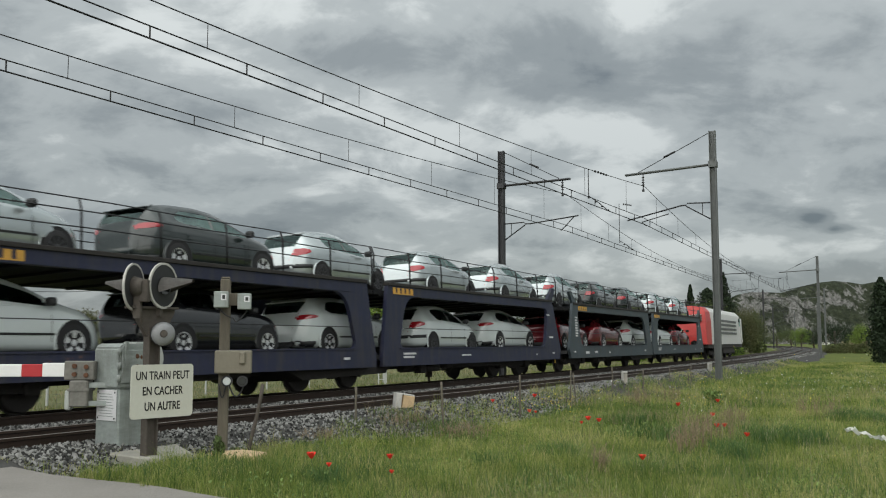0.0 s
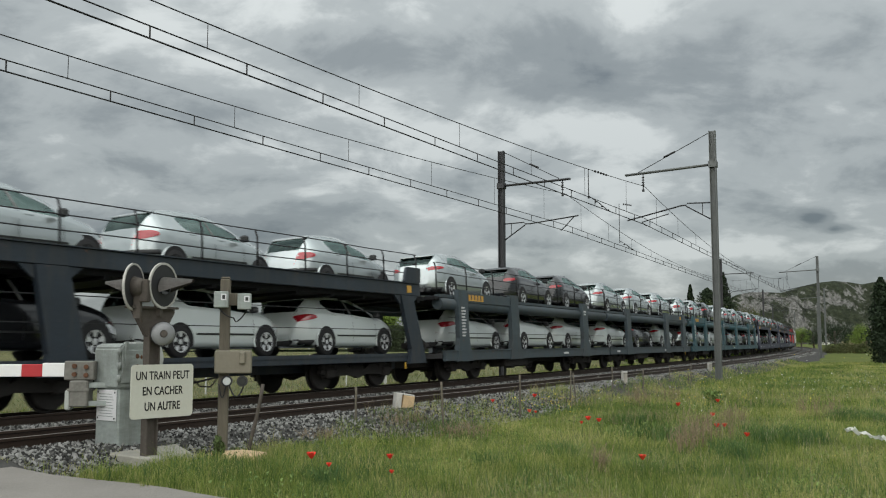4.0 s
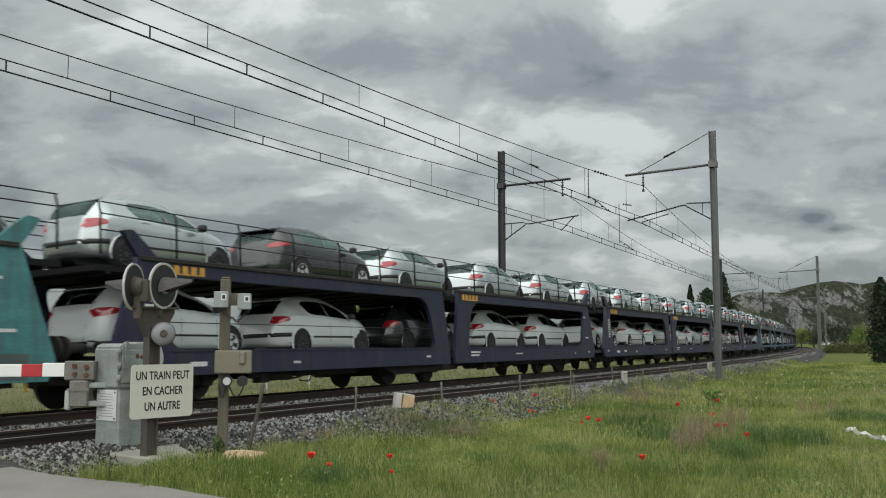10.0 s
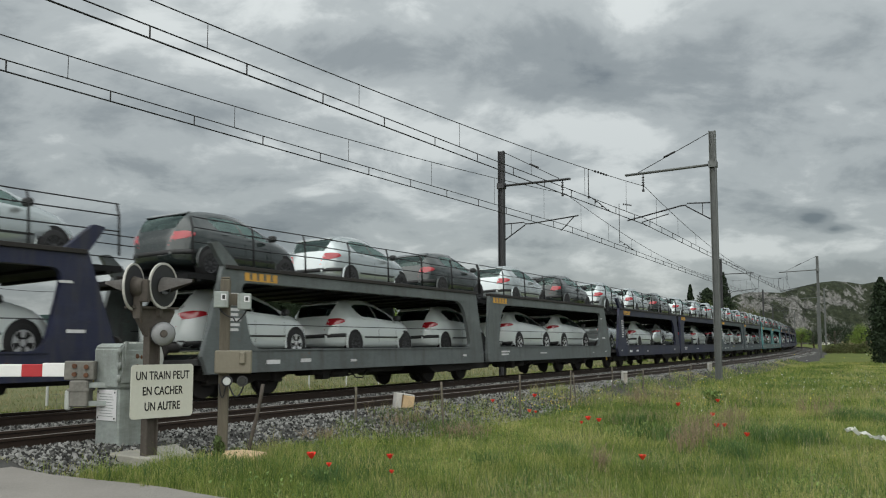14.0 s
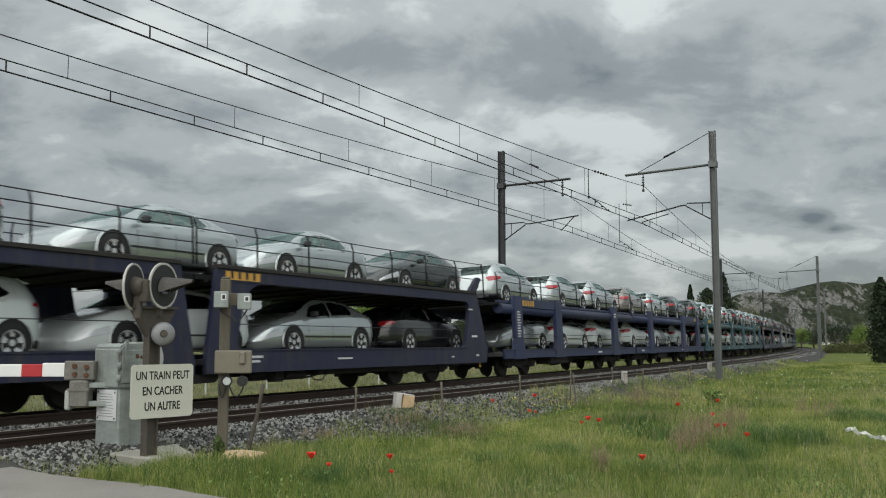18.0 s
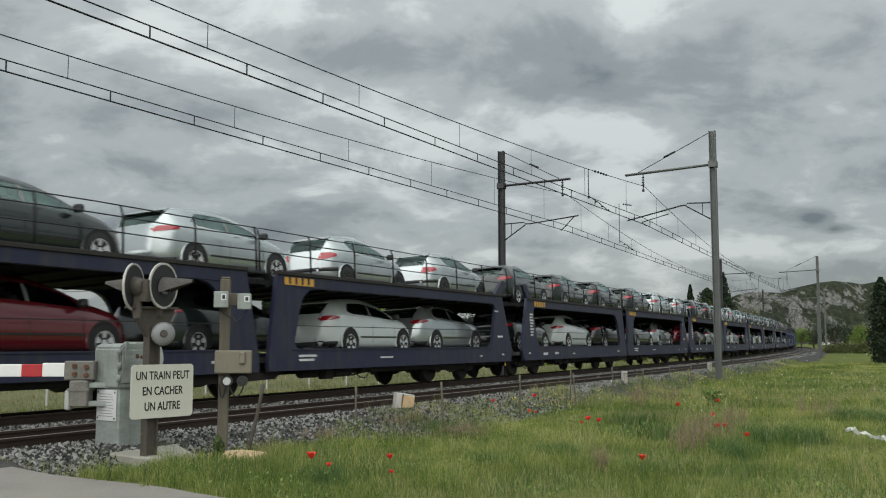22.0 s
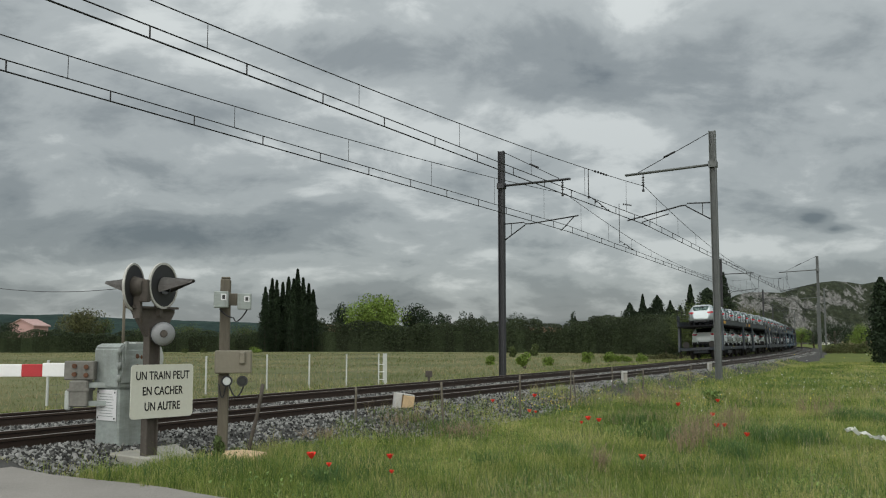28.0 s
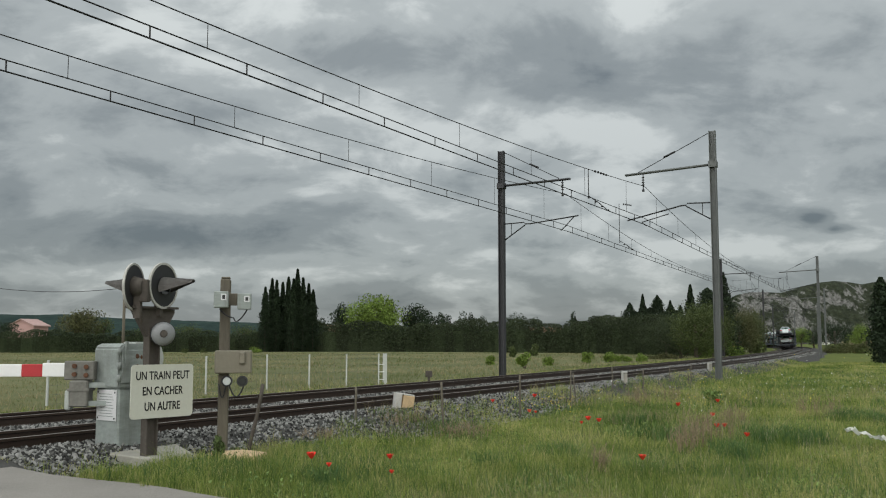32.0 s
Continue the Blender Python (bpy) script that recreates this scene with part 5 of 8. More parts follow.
def locomotive():
    root = empty("locomotive")
    L = 16.6

    def shell(x0, x1, mat, name, ends=()):
        bm = bmesh.new()
        prof = [(-1.46, 1.00), (-1.48, 2.5), (-1.42, 3.1), (-1.15, 3.42), (-0.6, 3.54), (0.6, 3.54), (1.15, 3.42), (1.42, 3.1), (1.48, 2.5), (1.46, 1.00)]
        rings = []
        for x in (x0, x1):
            lean = 0.0
            rings.append([bm.verts.new((x + (0.45 * max(0, z - 2.3) if x < 0.4 else -0.45 * max(0, z - 2.3) if x > L - 0.4 else 0), y * (0.93 if x < 0.4 or x > L - 0.4 else 1), z)) for y, z in prof])
        for i in range(len(prof)):
            bm.faces.new((rings[0][i], rings[0][(i + 1) % len(prof)], rings[1][(i + 1) % len(prof)], rings[1][i]))
        bm.faces.new(rings[0][::-1])
        bm.faces.new(rings[1])
        bmesh.ops.recalc_face_normals(bm, faces=bm.faces)
        return part(name, bm, mat, root)

    shell(0.2, 1.5, M["loco_red"], "rear_cab")
    shell(1.504, L - 1.4, M["loco_white"], "body")
    shell(L - 1.396, L - 0.2, M["loco_white"], "front_cab")
    bm = bmesh.new()
    box(bm, 0.5, L - 0.5, -1.38, 1.38, 0.75, 1.046, 0.02)
    box(bm, 7.0, 12.0, -1.30, 1.30, 0.35, 0.745, 0.04)
    part("underframe", bm, M["under"], root)
    for x in np.linspace(4.4, L - 4.4, 8):
        for side in (-1, 1):
            bm = bmesh.new()
            for k in range(4):
                box(bm, x - 0.5, x + 0.5, side * 1.505 - 0.02, side * 1.505 + 0.02, 1.7 + k * 0.28, 1.85 + k * 0.28)
            part("vent_grille", bm, M["pole"], root)
    for side in (-1, 1):
        for x in (2.9, L - 2.0):
            bm = bmesh.new()
            box(bm, x - 0.28, x + 0.28, side * 1.49 - 0.03, side * 1.49 + 0.03, 2.35, 2.95, 0.03)
            part("cab_window", bm, M["glass"], root)
            bm = bmesh.new()
            box(bm, x + 0.5, x + 1.0, side * 1.50 - 0.03, side * 1.50 + 0.03, 1.1, 2.95, 0.02)
            part("cab_door", bm, M["loco_white"], root)
    bm = bmesh.new()
    box(bm, 0.34, 0.44, -1.1, 1.1, 2.45, 2.95, 0.03)
    part("rear_windscreen", bm, M["glass"], root)
    for x, d in ((4.0, 1), (L - 4.2, -1)):
        bm = bmesh.new()
        for y in (-0.5, 0.5):
            pipe(bm, [(x, y, 3.57), (x + d * 1.4, y, 3.77), (x, y * 1.2, 3.92)], 0.03, 5)
        tube(bm, (x, -0.9, 3.94), (x, 0.9, 3.94), 0.04, n=6)
        box(bm, x - 0.5, x + 1.2, -0.6, 0.6, 3.545, 3.62)
        part("pantograph", bm, M["wire"], root)
    add_bogies(root, (4.2, L - 4.2), 2.6)
    buffers(root, 0.02, -1)
    buffers(root, L - 0.02, 1)
    tagged(root, "pale grey electric locomotive with a red cab end", "locomotive")
    return root


MOVING.append((locomotive(), (479.0, 16.6), Matrix()))


# ---------------------------------------------------------------- overhead line
POLE_S = [22.07 + 60.91 * k for k in range(-1, 6)]
WIRE_Z, AUX_Z = 5.84, 6.04
PO = 2.864


def catenary_pole(s, far):
    d = 1 if far else -1            # the side of the tracks on which it stands
    o = EV + PO if far else -PO
    base = line_pose(s, o, -0.5)
    root = empty("catenary_pole", base)
    mat = M["pole_dark"] if far else M["pole"]
    top = 10.02
    w = -d                           # towards its track, in local y
    bm = bmesh.new()
    for y in (-0.11, 0.11):
        box(bm, -0.13, 0.13, y - 0.012, y + 0.012, 0, top)
    box(bm, -0.008, 0.008, -0.098, 0.098, 0, top)
    part("mast", bm, mat, root)
    bm = bmesh.new()
    box(bm, -0.25, 0.25, -0.25, 0.25, -0.2, 0.12, 0.02)
    part("footing", bm, M["concrete"], root)
    arm = 3.15 if far else 3.55
    z0, z1 = (8.47, 8.55) if far else (8.67, 8.50)
    bm = bmesh.new()
    for dy in (-0.05, 0.05):
        pipe(bm, [(dy, w * 0.1, z0), (dy, w * arm, z1)], 0.045, 6)
    box(bm, -0.16, 0.16, -0.16, 0.16, z0 - 0.12, z0 + 0.12)
    part("cross_arm", bm, mat, root)
    bm = bmesh.new()
    tube(bm, (0, w * 0.1, top - 0.05), (0, w * (arm - 0.5), z1 + 0.06), 0.016, n=5)
    tube(bm, (0, w * (arm * 0.42), top - 0.05 - (top - z1 - 0.1) * 0.46), (0, w * (arm * 0.55), top - 0.05 - (top - z1 - 0.1) * 0.60), 0.04, n=6)
    part("stay", bm, M["wire"], root)
    # insulator carrying the upper wire
    hang = Vector((0, w * (PO - 0.05), z1))
    bm = bmesh.new()
    tube(bm, hang, hang + Vector((0, 0, -0.62)), 0.02, n=6)
    for k in range(4):
        disc(bm, hang + Vector((0, 0, -0.14 - k * 0.10)), (0, 0, 1), 0.055, 0.035, 10)
    tube(bm, hang + Vector((0, 0, -0.62)), hang + Vector((0, 0, -0.72)), 0.05, n=6)
    part("insulator", bm, M["pole_dark"], root)
    # registration arm
    zt, zb = (6.78, 6.08) if far else (7.15, 6.50)
    bm = bmesh.new()
    pipe(bm, [(0, w * 0.1, zt), (0, w * 1.05, zt + 0.03), (0, w * 1.1, zt - 0.08), (0, w * 0.15, zb)], 0.028, 6)
    tube(bm, (0, w * 0.45, zt), (0, w * 0.45, zb + 0.2), 0.015, n=5)
    zr = 6.84 if far else 6.72
    pipe(bm, [(0, w * 1.1, zt - 0.04), (0, w * 1.3, zt - 0.05), (0, w * 3.5, zr + 0.12 if far else 6.62)], 0.03, 6)
    end = (0, w * 3.3, zr + 0.08) if far else (0, w * 1.8, 6.80)
    pipe(bm, [end, (0, w * 2.9, WIRE_Z + 0.68), (0, w * (PO - 0.15), WIRE_Z + 0.52)], 0.022, 6)
    part("registration_arm", bm, M["wire"], root)
    tagged(root, ("dark" if far else "grey") + " steel catenary pole with cross arm and insulators beside the track", "catenary pole", "poles of the overhead line")
    return root


for s in POLE_S:
    catenary_pole(s, True)
    catenary_pole(s, False)


CARRY = 6.45


def overhead(o, z, name, jump):
    root = tagged(empty(name), "pair of overhead wires with carrier cable and droppers above the track", "overhead line", "lines above the tracks")
    zig = 0.18
    pts = {"contact_wire": [], "auxiliary_wire": [], "carrier_cable": []}
    for a, b in zip(POLE_S, POLE_S[1:]):
        sa, sb = (zig if round((a - 22.07) / 60.91) % 2 else -zig), (zig if round((b - 22.07) / 60.91) % 2 else -zig)
        low = CARRY if a < 20 else CARRY - 0.32
        pa, pb = at(a, o + sa * 0.5), at(b, o + sb * 0.5)
        n = 24
        for i in range(n + (b == POLE_S[-1])):
            t = i / n
            p = pa.lerp(pb, t)
            p.z = z
            pts["contact_wire"].append(p + Vector((0, 0, WIRE_Z)))
            pts["auxiliary_wire"].append(p + Vector((0, 0, AUX_Z + 0.05 * (2 * t - 1) ** 2)))
            pts["carrier_cable"].append(p + Vector((0, 0, low + (7.42 - low) * (2 * t - 1) ** 2)))
        drop = bmesh.new()
        for i in range(26):
            t = (i + 0.39) / 26
            p = pa.lerp(pb, t)
            p.z = z
            tube(drop, p + Vector((0, 0, WIRE_Z)), p + Vector((0, 0, AUX_Z + 0.05 * (2 * t - 1) ** 2)), 0.016, n=4)
        part("short_droppers", drop, M["wire"], root)
        drop = bmesh.new()
        for i in range(13):
            t = (i + 0.475) / 13
            p = pa.lerp(pb, t)
            p.z = z
            tube(drop, p + Vector((0, 0, AUX_Z)), p + Vector((0, 0, low + (7.42 - low) * (2 * t - 1) ** 2)), 0.008, n=4)
        part("long_droppers", drop, M["wire"], root)
        # feeder jumper with its clamps before the pole
        bm = bmesh.new()
        t = (jump - POLE_S[0]) / 60.91
        q, q2 = pa.lerp(pb, t), pa.lerp(pb, t + 0.035)
        q.z = q2.z = z
        pipe(bm, [q + Vector((0, 0, low + (7.42 - low) * (2 * t - 1) ** 2)), q + Vector((0, 0, AUX_Z + 0.06)), q.lerp(q2, 0.5) + Vector((0, 0, AUX_Z - 0.04)), q2 + Vector((0, 0, WIRE_Z))], 0.016, 5)
        for k in range(4):
            disc(bm, q.lerp(q2, k / 3) + Vector((0, 0, AUX_Z - k * 0.06)), (0.3, 1, 0), 0.035, 0.06, 8)
        for k in range(5):
            e = pa.lerp(pb, t + 0.012 + 0.005 * k)
            e.z = z + low + (7.42 - low) * (2 * (t + 0.012 + 0.005 * k) - 1) ** 2
            disc(bm, e, (0.3, 1, 0), 0.04, 0.06, 8)
        part("jumper", bm, M["wire"], root)
    for key, r in (("contact_wire", 0.016), ("auxiliary_wire", 0.013), ("carrier_cable", 0.012)):
        bm = bmesh.new()
        pipe(bm, pts[key], r, 5)
        part(key, bm, M["wire"], root)


overhead(0.0, 0.08, "overhead_line", 15.3)
overhead(EV, 0.0, "overhead_line", 29.4)

# ---------------------------------------------------------------- level crossing
M["machine"] = weathered("grey_machine_enamel", (0.27, 0.30, 0.285), (0.10, 0.095, 0.08))
M["machine_light"] = material("pale_grey_enamel", (0.42, 0.44, 0.415), 0.55, 0, 0.18, 3, 30, 0.06)
M["grimy"] = material("grimy_grey_enamel", (0.17, 0.165, 0.145), 0.7, 0.05, 0.4, 4, 30, 0.12)
M["rust"] = material("rust_stain", (0.12, 0.055, 0.03), 0.9, 0.1, 0.4, 6, 40, 0.3)
M["barrier_white"] = material("barrier_white", (0.78, 0.78, 0.76), 0.5, 0, 0.08, 2, 30, 0.02)
M["fence_white"] = material("weathered_white_paint", (0.48, 0.49, 0.47), 0.7, 0, 0.15, 2, 30, 0.05)
M["barrier_red"] = material("barrier_red", (0.42, 0.025, 0.03), 0.5, 0, 0.12, 2, 30, 0.02)
M["sign_white"] = material("cream_sign_enamel", (0.56, 0.56, 0.49), 0.45, 0, 0.07, 2, 20, 0.02)
M["sign_black"] = material("sign_black", (0.02, 0.02, 0.02), 0.5, 0, 0.1, 4, 30, 0)
M["brown_steel"] = material("brown_weathered_steel", (0.085, 0.073, 0.062), 0.8, 0.2, 0.35, 3, 25, 0.2)
M["hood_grey"] = material("grey_hood_enamel", (0.16, 0.15, 0.14), 0.6, 0.1, 0.3, 4, 30, 0.1)
M["dull_black"] = material("dull_black_enamel", (0.022, 0.022, 0.024), 0.6, 0, 0.2, 4, 30, 0.05)
M["post_wood"] = material("grey_brown_post", (0.112, 0.098, 0.074), 0.85, 0, 0.3, 2, 25, 0.35, stretch=(3, 3, 0.4))
M["beige"] = material("beige_box_enamel", (0.19, 0.172, 0.13), 0.6, 0, 0.15, 3, 30, 0.05)
M["bell"] = material("aluminium_bell", (0.25, 0.255, 0.26), 0.5, 0.4, 0.15, 4, 30, 0.03)
M["notice"] = material("white_notice_plate", (0.66, 0.66, 0.67), 0.5, 0, 0.06, 3, 40, 0)
M["rim_white"] = material("worn_white_rim", (0.42, 0.41, 0.38), 0.6, 0, 0.3, 8, 40, 0.05)
M["lens_dark"] = material("dark_lens", (0.03, 0.03, 0.035), 0.1, 0, 0.1, 4, 40, 0, coat=1)


def barrier_machine():
    root = empty("barrier_machine", pose(-3.917, 11.86, -0.115, 0, 0, 53))
    bm = bmesh.new()
    box(bm, -0.235, 0.235, -0.235, 0.235, 0.0, 0.72, 0.018)
    part("pedestal", bm, M["machine"], root)
    bm = bmesh.new()
    plate(bm, [(-0.262, 0.72), (0.262, 0.72), (0.262, 1.10), (0.20, 1.22), (0.13, 1.255), (-0.20, 1.255), (-0.262, 1.20)], -0.262, 0.262)
    bmesh.ops.recalc_face_normals(bm, faces=bm.faces)
    bmesh.ops.bevel(bm, geom=list(bm.edges), offset=0.02, segments=2, affect="EDGES")
    part("head", bm, M["machine"], root, smooth=False)
    bm = bmesh.new()
    plate(bm, [(-0.24, 0.78), (0.24, 0.78), (0.24, 1.08), (0.17, 1.18), (-0.24, 1.18)], -0.285, -0.264)
    bmesh.ops.recalc_face_normals(bm, faces=bm.faces)
    bmesh.ops.bevel(bm, geom=list(bm.edges), offset=0.008, segments=1, affect="EDGES")
    part("cover_door", bm, M["machine"], root, "grey hinged cover with rust spots")
    bm = bmesh.new()
    plate(bm, [(0.20, 0.86), (0.52, 0.92), (0.56, 1.08), (0.50, 1.24), (0.38, 1.275), (0.10, 1.275), (0.10, 0.86)], -0.05, 0.262)
    bmesh.ops.recalc_face_normals(bm, faces=bm.faces)
    bmesh.ops.bevel(bm, geom=list(bm.edges), offset=0.03, segments=2, affect="EDGES")
    part("rear_hood", bm, M["machine_light"], root, "pale rounded rear hood")
    bm = bmesh.new()
    for x in (-0.18, 0.12):
        box(bm, x - 0.015, x + 0.015, -0.30, -0.27, 1.16, 1.28)
        box(bm, x - 0.02, x + 0.02, -0.30, -0.28, 0.98, 1.16)
    part("handle", bm, M["machine"], root)
    bm = bmesh.new()
    for z in (0.80, 0.95, 1.12):
        tube(bm, (-0.27, -0.27, z), (-0.27, -0.27, z + 0.08), 0.025, n=8)
    part("hinges", bm, M["machine"], root)
    rng = random.Random(4)
    bm = bmesh.new()
    for x, z, w, h in ((-0.02, 0.98, 0.05, 0.03), (0.0, 0.90, 0.015, 0.09), (-0.03, 1.10, 0.03, 0.04), (0.03, 1.09, 0.02, 0.03)):
        pts = [(x + w * math.cos(a) * rng.uniform(0.6, 1), z + h * math.sin(a) * rng.uniform(0.6, 1)) for a in [k * math.pi / 4 for k in range(8)]]
        plate(bm, pts, -0.289, -0.284)
    part("rust_patch", bm, M["rust"], root, "brown rust patches")
    # notice on the left face, with rows of small print
    bm = bmesh.new()
    box(bm, -0.247, -0.240, -0.20, 0.20, 0.33, 0.70, 0.002)
    notice = part("notice_plate", bm, M["notice"], root, "white notice plate with small print")
    bm = bmesh.new()
    for i in range(9):
        box(bm, -0.2495, -0.2465, -0.15 + 0.02 * (i % 3), 0.16 - 0.03 * (i % 2), 0.38 + i * 0.033, 0.388 + i * 0.033)
    part("print_lines", bm, M["machine"], notice)
    bm = bmesh.new()
    for y in (-0.17, 0.17):
        for z in (0.36, 0.67):
            tube(bm, (-0.253, y, z), (-0.247, y, z), 0.012, n=8)
    part("screws", bm, M["dull_black"], notice)
    tagged(root, "grey level-crossing barrier machine with a notice plate on a concrete slab", "barrier machine")


barrier_machine()


def barrier_arm():
    # the arm lies level across the road, red and white
    root = empty("level_crossing_barrier", pose(-4.22, 11.70, 0.72, 0, 0, 181.5))
    spots = [(0.36, 0.63, "barrier_white"), (0.63, 0.88, "barrier_red"), (0.88, 1.18, "barrier_white")]
    for k in range(9):
        spots.append((1.18 + k * 0.6, 1.48 + k * 0.6, "barrier_red"))
        spots.append((1.48 + k * 0.6, 1.78 + k * 0.6, "barrier_white"))
    for a, b, m in spots:
        bm = bmesh.new()
        box(bm, a, b, -0.035, 0.035, 0.02, 0.17 if a > 0.5 else 0.185, 0.006)
        part("red_band" if m == "barrier_red" else "white_band", bm, M[m], root)
    bm = bmesh.new()
    box(bm, 0.0, 0.36, -0.06, 0.06, -0.02, 0.21, 0.012)
    br = part("bracket", bm, M["grimy"], root, "grimy riveted mounting plate")
    bm = bmesh.new()
    for px, pz in ((0.09, 0.04), (0.09, 0.14), (0.23, 0.05), (0.23, 0.15)):
        tube(bm, (px, 0.06, pz), (px, 0.09, pz), 0.028, n=8)
    part("bolts", bm, M["rust"], br)
    bm = bmesh.new()
    box(bm, 0.06, 0.28, -0.12, 0.10, -0.34, -0.024, 0.015)
    box(bm, 0.04, 0.30, -0.13, 0.11, -0.15, -0.12)
    part("counterweight", bm, M["grimy"], root, "grimy box-shaped counterweight")
    bm = bmesh.new()
    box(bm, 0.27, 0.34, -0.06, 0.08, -0.38, -0.14, 0.02)
    part("end_stop", bm, M["machine_light"], root)
    bm = bmesh.new()
    for z in (-0.30, -0.08):
        box(bm, -0.16, 0.07, -0.04, 0.04, z - 0.03, z + 0.03)
    part("carrier_lugs", bm, M["machine"], root)
    tagged(root, "lowered red and white level-crossing barrier arm with a grey counterweight", "barrier")


barrier_arm()


def flat_text(words, size, parent, m, mat, name="lettering"):
    cu = bpy.data.curves.new(name, "FONT")
    cu.body, cu.size, cu.align_x, cu.align_y, cu.extrude, cu.space_line = words, size, "CENTER", "CENTER", 0.001, 1.30
    cu.offset = 0.002
    cu.materials.append(mat)
    tmp = bpy.data.objects.new(name, cu)
    scene.collection.objects.link(tmp)
    me = bpy.data.meshes.new_from_object(tmp.evaluated_get(bpy.context.evaluated_depsgraph_get()))
    bpy.data.objects.remove(tmp)
    me.name = name
    return shared(name, me, parent, m)


def round_slab(bm, w, h, r, t):
    pts = rounded([(-w / 2, -h / 2), (w / 2, -h / 2), (w / 2, h / 2), (-w / 2, h / 2)], r, 5)
    plate(bm, pts, -t / 2, t / 2)
    bmesh.ops.recalc_face_normals(bm, faces=bm.faces)


def crossing_signal():
    root = empty("crossing_signal", pose(-3.32, 10.95, -0.13, 0, 0, 53))
    bm = bmesh.new()
    # an H section drawn up as one outline
    h_ = [(-0.075, -0.055), (-0.06, -0.055), (-0.06, -0.008), (0.06, -0.008), (0.06, -0.055), (0.075, -0.055), (0.075, 0.055), (0.06, 0.055), (0.06, 0.008), (-0.06, 0.008), (-0.06, 0.055), (-0.075, 0.055)]
    lo_, hi_ = [bm.verts.new((x, y, 0)) for x, y in h_], [bm.verts.new((x, y, 1.45)) for x, y in h_]
    for i in range(12):
        bm.faces.new((lo_[i], lo_[(i + 1) % 12], hi_[(i + 1) % 12], hi_[i]))
    bm.faces.new(hi_)
    bmesh.ops.recalc_face_normals(bm, faces=bm.faces)
    part("post", bm, M["brown_steel"], root, "brown steel post")
    # warning plate
    bm = bmesh.new()
    round_slab(bm, 0.845, 0.60, 0.05, 0.012)
    plate_ = part("warning_plate", bm, M["sign_white"], root, "cream plate with black capital letters", loc=pose(0.10, -0.085, 0.735))
    for words, z in (("UN TRAIN PEUT", 0.172), ("EN CACHER", 0.0), ("UN AUTRE", -0.172)):
        flat_text(words, 0.132, plate_, pose(0.0, -0.0085, z, 90, 0, 0) @ Matrix.Diagonal((0.76, 1.0, 1.0, 1)), M["sign_black"], "text_line")
    # head bracket with two lamps
    bm = bmesh.new()
    plate(bm, [(-0.30, 1.68), (0.28, 1.66), (0.28, 1.62), (0.10, 1.30), (-0.10, 1.36)], -0.03, 0.03)
    box(bm, -0.32, 0.30, -0.08, 0.08, 1.665, 1.69)
    bmesh.ops.recalc_face_normals(bm, faces=bm.faces)
    part("bracket", bm, M["brown_steel"], root, "dark triangular bracket")
    tagged(root, "level-crossing signal post with two round lamps, bell and warning plate", "crossing signal")
    return root


SIGNAL = crossing_signal()


def signal_lamp(c, face, hood):
    """One round lamp with target board, white rim and hood; face: where it looks, level."""
    f = Vector(face).normalized()
    turn = Vector((0, -1, 0)).rotation_difference(f).to_matrix().to_4x4()
    local = SIGNAL.matrix_basis.inverted() @ Matrix.Translation(c) @ turn
    bm = bmesh.new()
    tube(bm, (0, 0.0, 0), (0, 0.012, 0), 0.262, 0.262, 32)
    lamp = part("lamp", bm, M["dull_black"], SIGNAL, "black round target board", loc=local)
    bm = bmesh.new()
    n = 32
    prof = [(0.240, -0.006), (0.266, -0.006), (0.266, 0.018), (0.246, 0.018)]
    rings = [[bm.verts.new((math.cos(2 * math.pi * i / n) * r, y, math.sin(2 * math.pi * i / n) * r)) for i in range(n)] for r, y in prof]
    for a, b in zip(rings, rings[1:] + rings[:1]):
        for i in range(n):
            bm.faces.new((a[i], b[i], b[(i + 1) % n], a[(i + 1) % n]))
    bmesh.ops.recalc_face_normals(bm, faces=bm.faces)
    part("white_rim", bm, M["rim_white"], lamp, "off-white painted rim")
    bm = bmesh.new()
    a = [bm.verts.new((math.cos(math.pi * i / 12) * 0.12, -0.012, math.sin(math.pi * i / 12) * 0.12 - 0.02)) for i in range(-2, 15)]
    b = [bm.verts.new((math.cos(math.pi * i / 12) * 0.030, -hood, math.sin(math.pi * i / 12) * 0.022 + 0.045)) for i in range(-2, 15)]
    for i in range(16):
        bm.faces.new((a[i], b[i], b[i + 1], a[i + 1])).smooth = True
    r = bmesh.ops.solidify(bm, geom=list(bm.faces), thickness=0.006)
    part("hood", bm, M["hood_grey"], lamp, "long tapering hood")
    bm = bmesh.new()
    tube(bm, (0, -0.02, 0), (0, -0.008, 0), 0.10, 0.10, 20)
    part("lens", bm, M["lens_dark"], lamp)
    bm = bmesh.new()
    tube(bm, (0, 0.012, 0), (0, 0.13, 0), 0.12, 0.09, 16)
    box(bm, -0.05, 0.05, 0.10, 0.19, -0.17, 0.08, 0.01)
    box(bm, -0.03, 0.03, 0.02, 0.10, -0.35, -0.1)
    tube(bm, (0, 0.08, -0.1), (0, 0.10, -0.42), 0.02, n=8)
    part("lamp_housing", bm, M["brown_steel"], lamp)


def place(px, py, y):
    """A point on the sight line at a given bearing, y metres ahead."""
    f, p = 1690.77, 0.09714
    a, b = (px - 784) / f, (441 - py) / f
    w = Vector((a, math.cos(p) - b * math.sin(p), math.sin(p) + b * math.cos(p)))
    return Vector((0, 0, H_EYE)) + w * (y / w.y)


